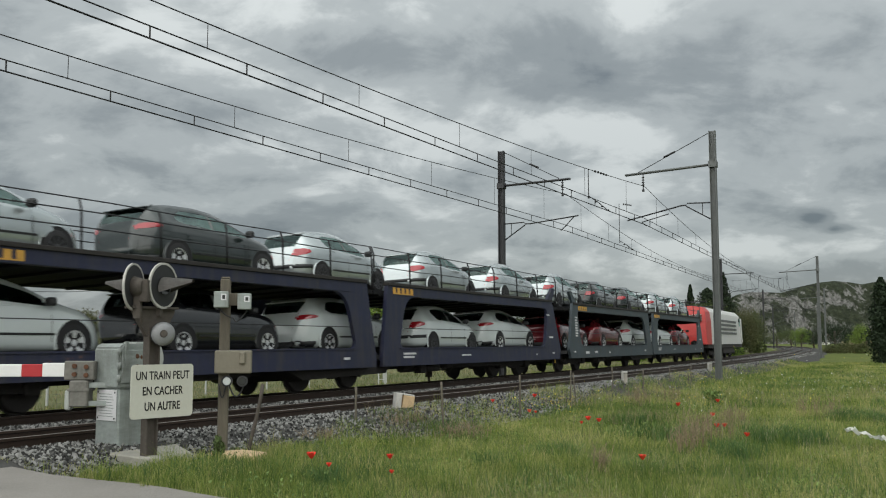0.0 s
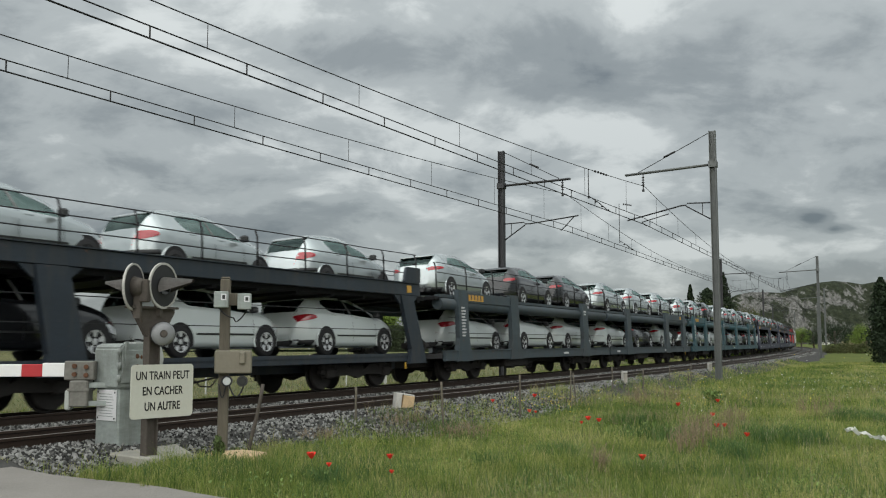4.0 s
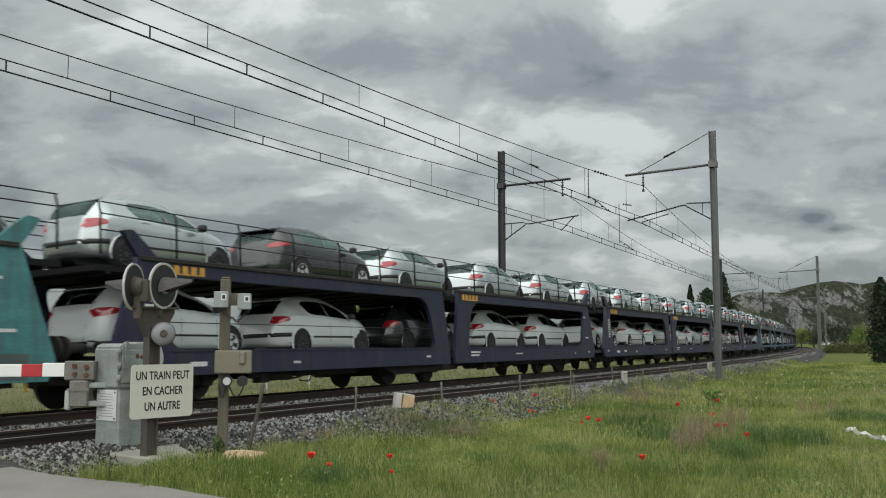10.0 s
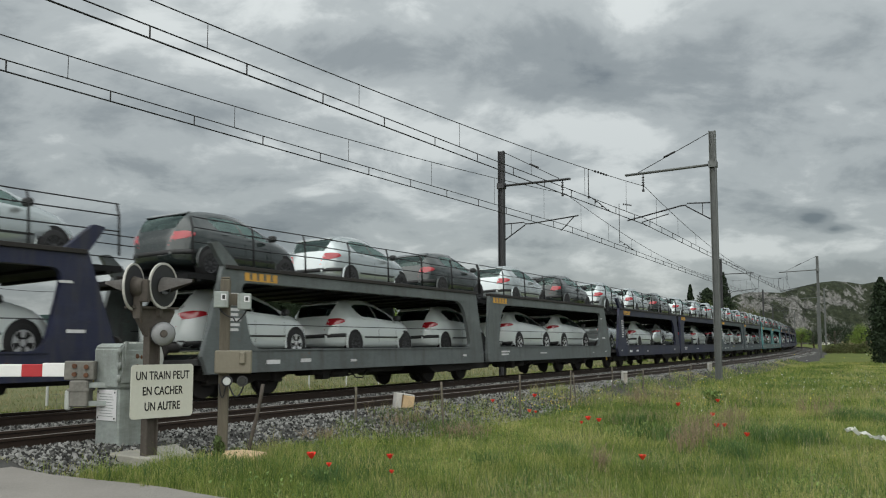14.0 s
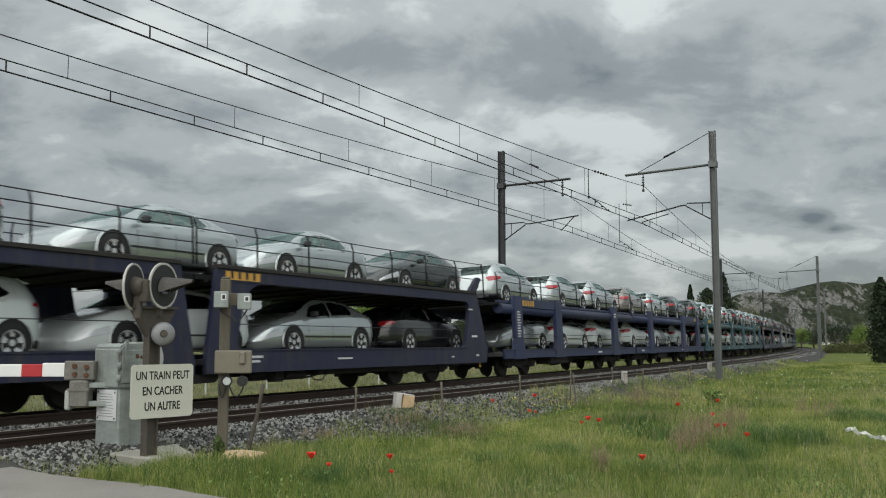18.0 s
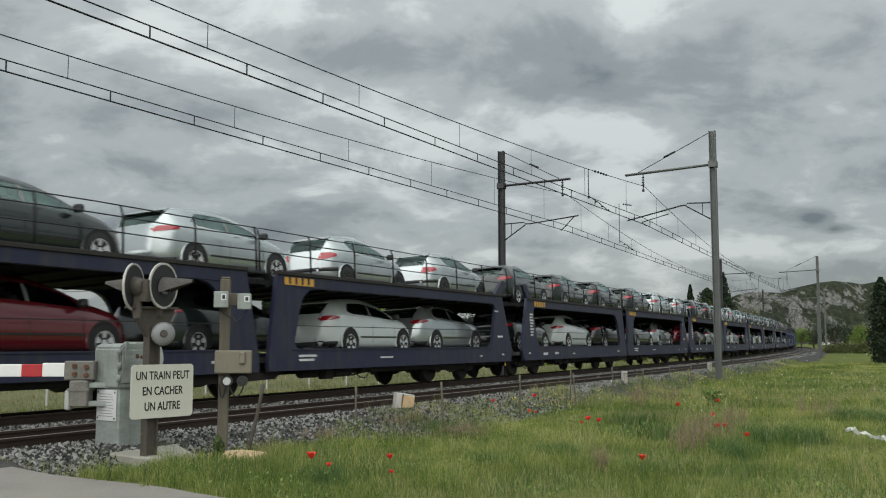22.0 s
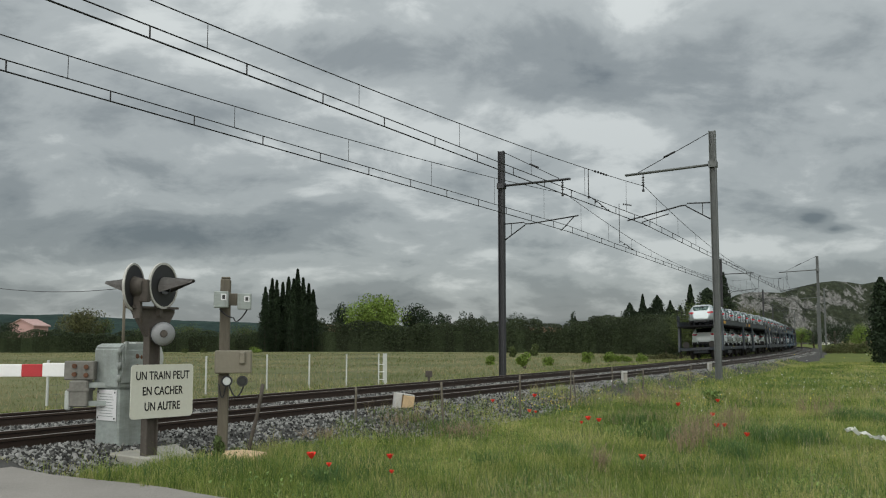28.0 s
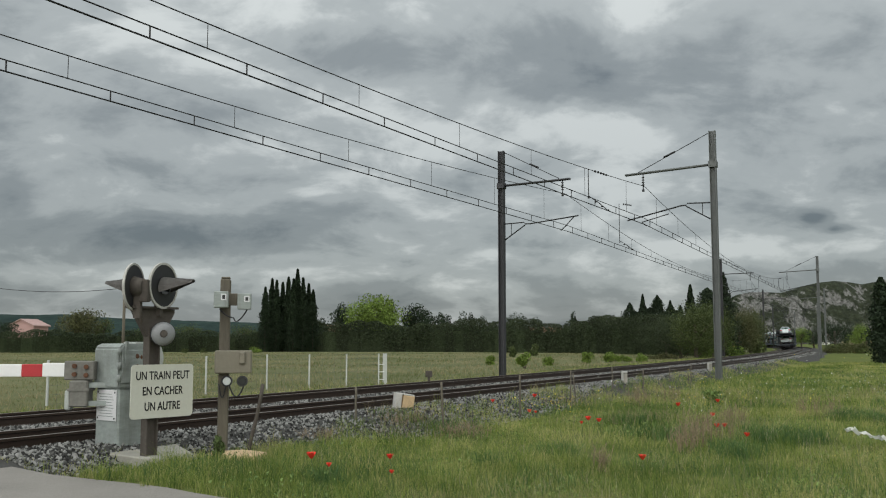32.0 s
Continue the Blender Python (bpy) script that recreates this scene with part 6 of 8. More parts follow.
signal_lamp(place(290, 506, 10.95), (0.94, -0.34, 0), 0.40)
signal_lamp(place(236, 508, 10.72), (-0.99, 0.125, 0), 0.32)


def bell():
    m = SIGNAL.matrix_basis.inverted() @ Matrix.Translation(place(290, 591, 10.85)) @ Vector((0, -1, 0)).rotation_difference(Vector((0.42, -0.9, 0))).to_matrix().to_4x4()
    bm = bmesh.new()
    n = 24
    prof = [(0.0, 0.0), (0.05, -0.002), (0.10, 0.006), (0.128, 0.022), (0.135, 0.05), (0.135, 0.115), (0.12, 0.13)]
    prev = None
    for r, y in prof[1:]:
        ring = [bm.verts.new((math.cos(2 * math.pi * i / n) * r, y, math.sin(2 * math.pi * i / n) * r)) for i in range(n)]
        if prev:
            for i in range(n):
                bm.faces.new((prev[i], ring[i], ring[(i + 1) % n], prev[(i + 1) % n])).smooth = True
        else:
            bm.faces.new(ring)
        prev = ring
    bm.faces.new(prev[::-1])
    bmesh.ops.recalc_face_normals(bm, faces=bm.faces)
    b = part("bell", bm, M["bell"], SIGNAL, "round grey metal bell", loc=m)
    bm = bmesh.new()
    tube(bm, (0, -0.03, 0), (0, 0.0, 0), 0.035, 0.045, 10)
    part("hub", bm, M["brown_steel"], b)
    bm = bmesh.new()
    tube(bm, (0, 0.045, 0), (0, 0.075, 0), 0.139, 0.139, 24)
    part("clamp_band", bm, M["dull_black"], b)


bell()


def cable_post():
    root = empty("cable_post", pose(-2.72, 11.96, -0.19, 0, 0, 8))
    bm = bmesh.new()
    box(bm, -0.062, 0.062, -0.06, 0.06, 0, 2.13, 0.012)
    box(bm, -0.055, 0.055, -0.05, 0.05, 2.131, 2.16, 0.01)
    part("post", bm, M["post_wood"], root, "grey-brown square post")
    bm = bmesh.new()
    box(bm, -0.04, 0.20, -0.085, -0.062, 1.80, 1.95, 0.006)
    part("cross_board", bm, M["post_wood"], root)
    for x0, x1, z0, z1, turn in ((-0.125, 0.05, 1.77, 1.97, 6), (0.16, 0.325, 1.75, 1.945, -12)):
        bm = bmesh.new()
        box(bm, x0, x1, -0.21, -0.087, z0, z1, 0.008)
        b = part("switch_box", bm, M["machine"], root, "small pale grey box")
        bm = bmesh.new()
        box(bm, (x0 + x1) / 2 + 0.0, (x0 + x1) / 2 + 0.065, -0.216, -0.211, z0 + 0.09, z1 - 0.03)
        part("white_label", bm, M["notice"], b)
        bm = bmesh.new()
        box(bm, (x0 + x1) / 2 + 0.015, (x0 + x1) / 2 + 0.05, -0.220, -0.2165, z0 + 0.105, z1 - 0.045)
        part("dark_square", bm, M["sign_black"], b)
    bm = bmesh.new()
    box(bm, -0.10, 0.345, -0.20, -0.062, 0.965, 1.245, 0.012)
    b = part("junction_box", bm, M["beige"], root, "beige metal junction box")
    bm = bmesh.new()
    box(bm, 0.20, 0.27, -0.245, -0.201, 1.08, 1.23, 0.012)
    part("latch", bm, M["beige"], b)
    for x, lit in ((0.05, True), (0.235, False)):
        bm = bmesh.new()
        tube(bm, (x, -0.04, 0.87), (x, -0.17, 0.87), 0.062, 0.068, 16)
        lampb = part("small_lamp", bm, M["dull_black"], root, "small black lamp")
        bm = bmesh.new()
        tube(bm, (x, -0.171, 0.87), (x, -0.178, 0.87), 0.05, 0.045, 16)
        part("lens", bm, M["lamp_clear"] if lit else M["lens_dark"], lampb)
    for x0, x1, sag in ((-0.05, 0.04, 0.17), (0.07, 0.26, 0.16)):
        bm = bmesh.new()
        pipe(bm, [(x0 + (x1 - x0) * t, -0.12, 0.84 - sag * 4 * t * (1 - t)) for t in [k / 10 for k in range(11)]], 0.010, 5)
        part("cable", bm, M["dull_black"], root)
    bm = bmesh.new()
    pipe(bm, [(-0.06 + 0.34 * t, -0.12, 1.76 - 0.14 * 4 * t * (1 - t) * (1.2 if t > 0.5 else 0.8)) for t in [k / 12 for k in range(13)]], 0.009, 5)
    part("cable", bm, M["dull_black"], root)
    tagged(root, "weathered post with junction boxes and hanging cables beside the track", "cable post")


cable_post()


def flat_slab(name, corners, z0, z1, mat, label, cat):
    bm = bmesh.new()
    a = [bm.verts.new((x, y, z0)) for x, y in corners]
    b = [bm.verts.new((x, y, z1)) for x, y in corners]
    n = len(corners)
    bm.faces.new(a[::-1])
    bm.faces.new(b)
    for i in range(n):
        bm.faces.new((a[i], a[(i + 1) % n], b[(i + 1) % n], b[i]))
    bmesh.ops.recalc_face_normals(bm, faces=bm.faces)
    bmesh.ops.bevel(bm, geom=[e for e in bm.edges], offset=0.015, segments=1, affect="EDGES")
    return tagged(part(name, bm, mat), label, cat)


M["pale_slab"] = material("pale_limestone_slab", (0.30, 0.29, 0.25), 0.9, 0, 0.25, 3, 30, 0.3)
flat_slab("concrete_slab", [(-4.55, 11.75), (-3.3, 10.72), (-2.72, 10.82), (-2.95, 11.35), (-3.35, 12.2), (-4.2, 12.4)], -0.34, -0.115, M["pale_slab"], "pale concrete slab under the barrier machine", "slab")
flat_slab("drain_cover", [(-2.72, 11.38), (-2.45, 10.85), (-2.12, 10.95), (-2.05, 11.35), (-2.4, 11.62)], -0.3, -0.12, M["concrete_tan"], "sandy-orange concrete cover beside the track", "drain cover")


def trackside_box(px, py, y, w, h, two=True):
    p = place(px, py, y)
    root = empty("trackside_box", pose(p.x, p.y, p.z, 0, 0, 18))
    bm = bmesh.new()
    tilt = Matrix.Rotation(radians(9 if two else 0), 4, "Y")
    box(bm, -w * 0.30, w * 0.52, -w * 0.45, w * 0.30, -0.04, h * 0.96, w * 0.05, 0, tilt)
    part("block", bm, M["concrete_tan"] if two else M["concrete"], root)
    bm = bmesh.new()
    if two:
        box(bm, -w * 0.78, -w * 0.34, -w * 0.30, w * 0.55, -0.04, h * 1.10, w * 0.04, 0, Matrix.Rotation(radians(6), 4, "Y"))
        box(bm, -w * 0.33, w * 0.50, -w * 0.40, w * 0.50, h * 0.965, h * 1.08, 0.01, 0, tilt)
    else:
        box(bm, -w * 0.58, w * 0.56, -w * 0.50, w * 0.40, h + 0.001, h + 0.05, 0.012)
        box(bm, -w * 0.60, -w * 0.36, -w * 0.46, w * 0.36, 0.02, h, 0.01)
    part("lid", bm, M["pale_block"], root, "pale whitish concrete cover")
    tagged(root, "tan and white concrete cable blocks leaning together beside the rails" if two else "small pale concrete cable box standing beside the rails", "cable box", "cable boxes")


M["pale_block"] = material("whitish_concrete", (0.46, 0.45, 0.42), 0.9, 0, 0.25, 6, 40, 0.3)
trackside_box(716, 724, 18.0, 0.26, 0.26)
trackside_box(1105, 675, 28.5, 0.14, 0.24, False)
trackside_box(1256, 655, 38.5, 0.14, 0.24, False)


def small_marker():
    p = place(759, 670, 30.0)
    root = empty("track_marker", pose(p.x, p.y, p.z - 0.1, 0, 0, 20))
    bm = bmesh.new()
    box(bm, -0.10, 0.10, -0.06, 0.06, 0.14, 0.34, 0.02)
    part("head", bm, M["brown_steel"], root)
    bm = bmesh.new()
    box(bm, -0.03, 0.03, -0.03, 0.03, 0, 0.139)
    part("stem", bm, M["brown_steel"], root)
    tagged(root, "small rusty marker post behind the far rails", "marker")


small_marker()


def stake(px, top, foot, y, lean=0.0, kind="post_wood", r=0.035, name="fence_stake", label="thin weathered fence stake in the grass"):
    p, q = place(px + lean, foot, y), place(px, top, y)
    bm = bmesh.new()
    n = 6
    pts = [p.lerp(q, i / n) + Vector((random.uniform(-1, 1), random.uniform(-1, 1), 0)) * r * 0.25 for i in range(n + 1)]
    pts[0].z = float(ground_z(p.x, p.y)[0]) - 0.1
    pipe(bm, pts, r, 7)
    return tagged(part(name, bm, M[kind]), label, "stake", "fence stakes")


for px, top, foot, y, lean in ((630, 685, 768, 15.8, -1), (781, 676, 768, 16.3, 4), (920, 664, 744, 19.6, 1), (1010, 656, 727, 22.4, 0), (1014, 660, 710, 22.9, 5), (1083, 650, 708, 26.9, 1),
                               (1138, 652, 700, 28.3, 1), (1185, 646, 690, 33.0, 0), (1218, 662, 686, 33.2, 1), (1223, 643, 686, 33.6, 0)):
    stake(px, top, foot, y, lean, "post_wood", 0.020 if px < 1000 else 0.018)
stake(466, 680, 815, 11.7, -29, "brown_steel", 0.024, "leaning_stake", "rusty leaning iron stake with bark-like flakes")


def white_fence():
    root = tagged(empty("wire_fence"), "white-posted wire mesh fence across the field", "fence")
    pts = []
    for px, py, y in ((84, 702, 26.0), (472, 690, 34.8), (547, 688, 35.6), (613, 685, 37.0), (670, 682, 38.6), (681, 682, 38.9)):
        p = place(px, 690, y)
        p.z = float(ground_z(p.x, p.y)[0])
        pts.append(p)
    pts.insert(1, pts[0].lerp(pts[1], 0.33))
    pts.insert(2, pts[0].lerp(pts[2], 0.66))
    for i, p in enumerate(pts):
        bm = bmesh.new()
        r = 0.085 if i == len(pts) - 1 else 0.026
        box(bm, p.x - r, p.x + r, p.y - 0.04, p.y + 0.04, p.z - 0.2, p.z + 1.33, 0.006)
        part("fence_post", bm, M["fence_white"], root)
    bm = bmesh.new()
    for a, b in zip(pts, pts[1:-1]):
        for h in (0.15, 0.4, 0.65, 0.9, 1.15, 1.3):
            tube(bm, a + Vector((0, 0, h)), b + Vector((0, 0, h)), 0.004, n=3, caps=False)
        k = int((b - a).length / 0.3)
        for i in range(1, k):
            q = a.lerp(b, i / k)
            tube(bm, q, q + Vector((0, 0, 1.3)), 0.003, n=3, caps=False)
    part("wire_mesh", bm, M["pole"], root, "thin galvanised wire mesh")
    bm = bmesh.new()
    for h in (0.3, 0.6, 0.9):
        tube(bm, pts[-2] + Vector((0, 0, h)), pts[-1] + Vector((0, 0, h)), 0.015, n=5)
    part("rungs", bm, M["barrier_white"], root)


white_fence()


# ---------------------------------------------------------------- vegetation
def leaf_material(name, color, vary=0.5, scale=0.4):
    return material(name, color, 0.75, 0, vary, scale, 4.0, 0, per_island=0.42, spec=0.2)


M["leaf_cypress"] = leaf_material("cypress_foliage", (0.018, 0.030, 0.014))
M["leaf_hedge"] = leaf_material("hedge_foliage", (0.038, 0.051, 0.024), 0.5, 0.12)
M["leaf_dark"] = leaf_material("pine_foliage", (0.023, 0.036, 0.018))
M["leaf_mid"] = leaf_material("oak_foliage", (0.065, 0.085, 0.028))
M["leaf_olive"] = leaf_material("olive_foliage", (0.078, 0.082, 0.034))
M["leaf_light"] = leaf_material("spring_foliage", (0.13, 0.19, 0.035))
M["bark"] = material("tree_bark", (0.075, 0.058, 0.045), 0.95, 0, 0.4, 3, 25, 0.6, stretch=(4, 4, 0.6))
M["petal"] = material("poppy_petal", (0.75, 0.03, 0.015), 0.6, 0, 0.15, 20, 80, 0.02)
M["flower_yellow"] = material("yellow_flower", (0.62, 0.50, 0.05), 0.7, 0, 0.2, 5, 40, 0, per_island=0.4)
M["flower_white"] = material("white_flower", (0.70, 0.70, 0.66), 0.7, 0, 0.1, 5, 40, 0)
M["field"] = material("field_grass", (0.18, 0.19, 0.08), 0.9, 0, 0.3, 0.08, 2, 0, per_island=0.5, spec=0.2)
M["stem"] = material("green_stem", (0.09, 0.13, 0.04), 0.8, 0, 0.2, 5, 40, 0)


def leaves(name, centres, size, mat, parent=None, seed=0, kind="", label="", category="", flat=0.0):
    """Many small bent leaves or leaf clumps, two triangles each, round given places."""
    rng = np.random.default_rng(seed)
    n = len(centres)
    c = np.asarray(centres, float)
    s = size * rng.uniform(0.6, 1.4, (n, 1)) if np.isscalar(size) else np.asarray(size).reshape(-1, 1)
    a = rng.normal(size=(n, 3))
    a[:, 2] *= 1 - flat
    a /= np.linalg.norm(a, axis=1, keepdims=True)
    b = np.cross(a, rng.normal(size=(n, 3)))
    b /= np.linalg.norm(b, axis=1, keepdims=True)
    d = np.cross(a, b)
    v = np.stack([c - a * s, c + b * s * 0.55 + d * s * 0.18, c + a * s, c - b * s * 0.55 + d * s * 0.18], 1).reshape(-1, 3)
    f = (np.arange(n)[:, None] * 4 + np.array([0, 1, 2, 3])).tolist()
    me = bpy.data.meshes.new(name)
    me.from_pydata(v.tolist(), [], f)
    me.materials.append(mat)
    ob = new(name, me)
    if parent is not None:
        ob.parent = parent
    if label:
        tagged(ob, label, category, kind=kind)
    return ob


def blob_points(rng, n, centre, radii, shell=0.35, power=1.0):
    """Points in a lumpy crown: several overlapping clumps, denser towards their skin."""
    k = max(6, int(n / 160))
    out = []
    dirs = rng.normal(size=(k, 3))
    dirs /= np.linalg.norm(dirs, axis=1, keepdims=True)
    cs = dirs * np.array(radii) * rng.uniform(0.35, 0.72, (k, 1)) + np.array(centre)
    rs = rng.uniform(0.30, 0.50, k)
    for i in range(k):
        m = n // k
        d = rng.normal(size=(m, 3))
        d /= np.linalg.norm(d, axis=1, keepdims=True)
        r = rng.uniform(shell, 1.0, (m, 1)) ** 0.6
        out.append(cs[i] + d * r * rs[i] * np.array(radii) * 1.25)
    return np.concatenate(out)


def tree(px, foot, y, tall, wide, mat, word, n=2600, seed=1, trunk=0.22, name="tree", size=None, bare=0.0):
    p = place(px, foot, y)
    z = float(ground_z(p.x, p.y)[0])
    root = empty(name, pose(p.x, p.y, z))
    rng = np.random.default_rng(seed)
    r2 = random.Random(seed)
    bm = bmesh.new()
    h = tall * trunk
    pipe(bm, [(0, 0, -0.3), (0.05 * wide * 0.1, 0, h * 0.5), (0.02, 0.05, h), (0.0, 0.0, tall * 0.6)], 0.035 * tall, 8)
    for k in range(6):
        a = k * 1.05 + r2.random()
        tube(bm, (0, 0, h + k * 0.06 * tall), (math.cos(a) * wide * 0.32, math.sin(a) * wide * 0.32, h + tall * (0.25 + 0.07 * k)), 0.014 * tall, 0.005 * tall, 6)
    part("trunk", bm, M["bark"], root)
    c = blob_points(rng, int(n * 1.9), (0, 0, h + (tall - h) * 0.50), (wide / 2, wide / 2, (tall - h) / 2), 0.3)
    leaves("crown", c, size or max(0.09, tall * 0.019), mat, root, seed)
    tagged(root, word, "tree" if name == "tree" else name.replace("_", " "))
    return root


def cypress(px, foot, y, tall, wide, seed, n=3200, mat="leaf_cypress", sharp=0.55):
    p = place(px, foot, y)
    z = float(ground_z(p.x, p.y)[0])
    root = empty("cypress_tree", pose(p.x, p.y, z))
    rng = np.random.default_rng(seed)
    bm = bmesh.new()
    tube(bm, (0, 0, -0.3), (0, 0, tall * 0.9), 0.16, 0.03, 8)
    part("trunk", bm, M["bark"], root)
    t = rng.random(n)
    rad = wide / 2 * np.minimum(1, (1 - t) ** sharp * 1.15) * np.minimum(1, 0.55 + t * 3)
    lump = 0.80 + 0.15 * np.sin(t * 23 + seed) + 0.20 * rng.normal(size=n)
    a = rng.uniform(0, 2 * math.pi, n)
    rr = rad * lump * rng.uniform(0.45, 1.05, n)
    c = np.column_stack([np.cos(a) * rr, np.sin(a) * rr, t * tall])
    leaves("crown", c, tall * (0.022 if sharp < 0.6 else 0.014), M[mat], root, seed)
    tagged(root, "dark green columnar cypress beyond the field", "cypress", "cypresses")


def bush(px, foot, y, tall, wide, mat, seed, n=700, word="bright green shrub in the field beside the track"):
    p = place(px, foot, y)
    z = float(ground_z(p.x, p.y)[0])
    root = empty("shrub", pose(p.x, p.y, z))
    rng = np.random.default_rng(seed)
    bm = bmesh.new()
    for k in range(5):
        a = k * 1.3
        tube(bm, (0, 0, -0.1), (math.cos(a) * wide * 0.25, math.sin(a) * wide * 0.25, tall * 0.7), min(0.03, tall * 0.02), tall * 0.006, 5)
    part("stems", bm, M["bark"], root)
    leaves("crown", blob_points(rng, int(n * 1.5), (0, 0, tall * 0.42), (wide / 2, wide / 2, tall * 0.52), 0.2), min(max(0.06, tall * 0.06), tall * 0.09), mat, root, seed)
    tagged(root, word, "shrub", "shrubs by the line")


def hedge(points, tall, deep, mat, seed, name, label, per_m=150, top_var=0.18, size=0.32):
    """A long rough hedge along ground points."""
    rng = np.random.default_rng(seed)
    C = []
    bm = bmesh.new()
    for (ax, ay), (bx, by) in zip(points, points[1:]):
        ln = math.hypot(bx - ax, by - ay)
        n = int(ln * per_m)
        t = rng.random(n)
        s = t * ln
        h = tall * (1 + top_var * (np.sin(s * 0.55 + seed) * 0.5 + np.sin(s * 1.7 + 2) * 0.3 + np.sin(s * 0.13) * 0.6))
        u = rng.random(n) ** 0.7
        nx, ny = -(by - ay) / ln, (bx - ax) / ln
        w = rng.uniform(-0.5, 0.5, n) * deep * np.sqrt(np.maximum(0.05, 1 - (u * 0.95) ** 3))
        C.append(np.column_stack([ax + (bx - ax) * t + nx * w, ay + (by - ay) * t + ny * w, ground_z(ax + (bx - ax) * t, ay + (by - ay) * t) + u * h]))
        m = max(2, int(ln / 2))
        for i in range(m):
            q = (i + 0.5) / m
            hh = tall * 0.66
            cx_, cy_ = ax + (bx - ax) * q, ay + (by - ay) * q
            ang = math.atan2(by - ay, bx - ax)
            box(bm, -ln / m / 2 - 0.2, ln / m / 2 + 0.2, -deep * 0.16, deep * 0.16, -0.9, hh * (0.9 + 0.1 * math.sin(i)), 0, 0, Matrix.Translation((cx_, cy_, 0)) @ Matrix.Rotation(ang, 4, "Z"))
    root = empty(name)
    part("inner_mass", bm, mat, root)
    leaves("foliage", np.concatenate(C), size, mat, root, seed)
    return tagged(root, label, "hedge")


def gp(px, y):
    p = place(px, 606, y)
    return (p.x, p.y)


hedge([gp(455, 172), gp(760, 168), gp(1010, 150), gp(1180, 128), gp(1255, 118)], 5.0, 4.0, M["leaf_hedge"], 3, "tall_hedge", "long tall dark green hedge across the field", 900, 0.13, 0.125)
hedge([gp(-120, 150), gp(180, 160), gp(458, 172)], 3.3, 3.0, M["leaf_hedge"], 5, "low_hedge", "lower dark hedge along the field edge", 620, 0.16, 0.125)

for i, (px, tall, wide) in enumerate(((468, 11.0, 2.4), (480, 12.6, 2.2), (488, 12.2, 2.0), (499, 12.0, 2.4), (509, 12.8, 2.2), (518, 12.4, 2.0), (525, 14.2, 2.2), (535, 12.6, 2.2), (545, 11.8, 2.4), (553, 10.6, 2.4))):
    cypress(px, 622, 167 + (i * 3) % 5, tall * 1.03, wide * 1.15, 20 + i, 7000, "leaf_cypress", 0.72)
for i, (px, y, tall, wide) in enumerate(((1116, 150, 8.0, 2.6), (1128, 150, 7.6, 3.0), (1139, 150, 8.8, 2.2), (1152, 152, 8.0, 3.0), (1165, 150, 9.0, 2.4), (1176, 150, 8.2, 2.6), (1188, 150, 8.4, 2.4), (1199, 150, 8.0, 2.2), (1224, 128, 9.0, 1.6), (1254, 120, 9.4, 2.6), (1283, 105, 9.2, 1.9), (1206, 150, 9.4, 1.3))):
    cypress(px, 622, y, tall * (0.98, 0.84, 1.04, 0.9, 1.0, 0.8)[i % 6], wide * (2.6, 3.0, 2.0)[i % 3], 40 + i, 6000, "leaf_dark", (0.8, 0.6, 1.0, 0.7)[i % 4])
tree(662, 622, 176, 10.4, 11.5, M["leaf_light"], "broad fresh-green deciduous tree behind the hedge", 4200, 3)
tree(610, 622, 185, 9.6, 5.5, M["leaf_dark"], "dark pine behind the tall hedge", 1800, 5)
tree(735, 622, 182, 9.0, 6.5, M["leaf_dark"], "dark round-topped pine behind the tall hedge", 2000, 6)
tree(686, 622, 190, 10.8, 4.0, M["leaf_dark"], "dark pine behind the fresh-green tree", 1300, 8)
for i, (px, tall, wide) in enumerate(((775, 7.4, 3), (790, 7.2, 2.6), (818, 7.4, 3), (833, 7.2, 2.4), (850, 7.0, 3.2), (905, 7.0, 3.4), (918, 7.2, 3), (932, 7.1, 3), (950, 6.6, 3), (1015, 7.6, 1.6), (760, 7.0, 3.6), (1060, 6.6, 4.0), (575, 6.6, 3.4))):
    tree(px, 622, 175, tall, wide, M["leaf_dark"], "dark conifer tip rising behind the hedge", 600, 60 + i, 0.2)
tree(140, 622, 178, 8.4, 9.0, M["leaf_olive"], "rounded olive-green tree by the pink house", 2600, 11)
tree(182, 622, 185, 6.8, 4.0, M["leaf_mid"], "small green tree beside the hedge", 900, 12)
tree(8, 622, 190, 6.6, 6.0, M["leaf_dark"], "dark tree beside the pink house", 1200, 13)
tree(330, 622, 182, 5.2, 9.0, M["leaf_mid"], "low spreading tree behind the hedge", 1500, 14)
tree(260, 622, 182, 5.0, 8.0, M["leaf_mid"], "low spreading tree behind the low hedge", 1300, 15)
tree(425, 622, 182, 5.4, 8.0, M["leaf_mid"], "low bushy tree behind the low hedge", 1300, 16)
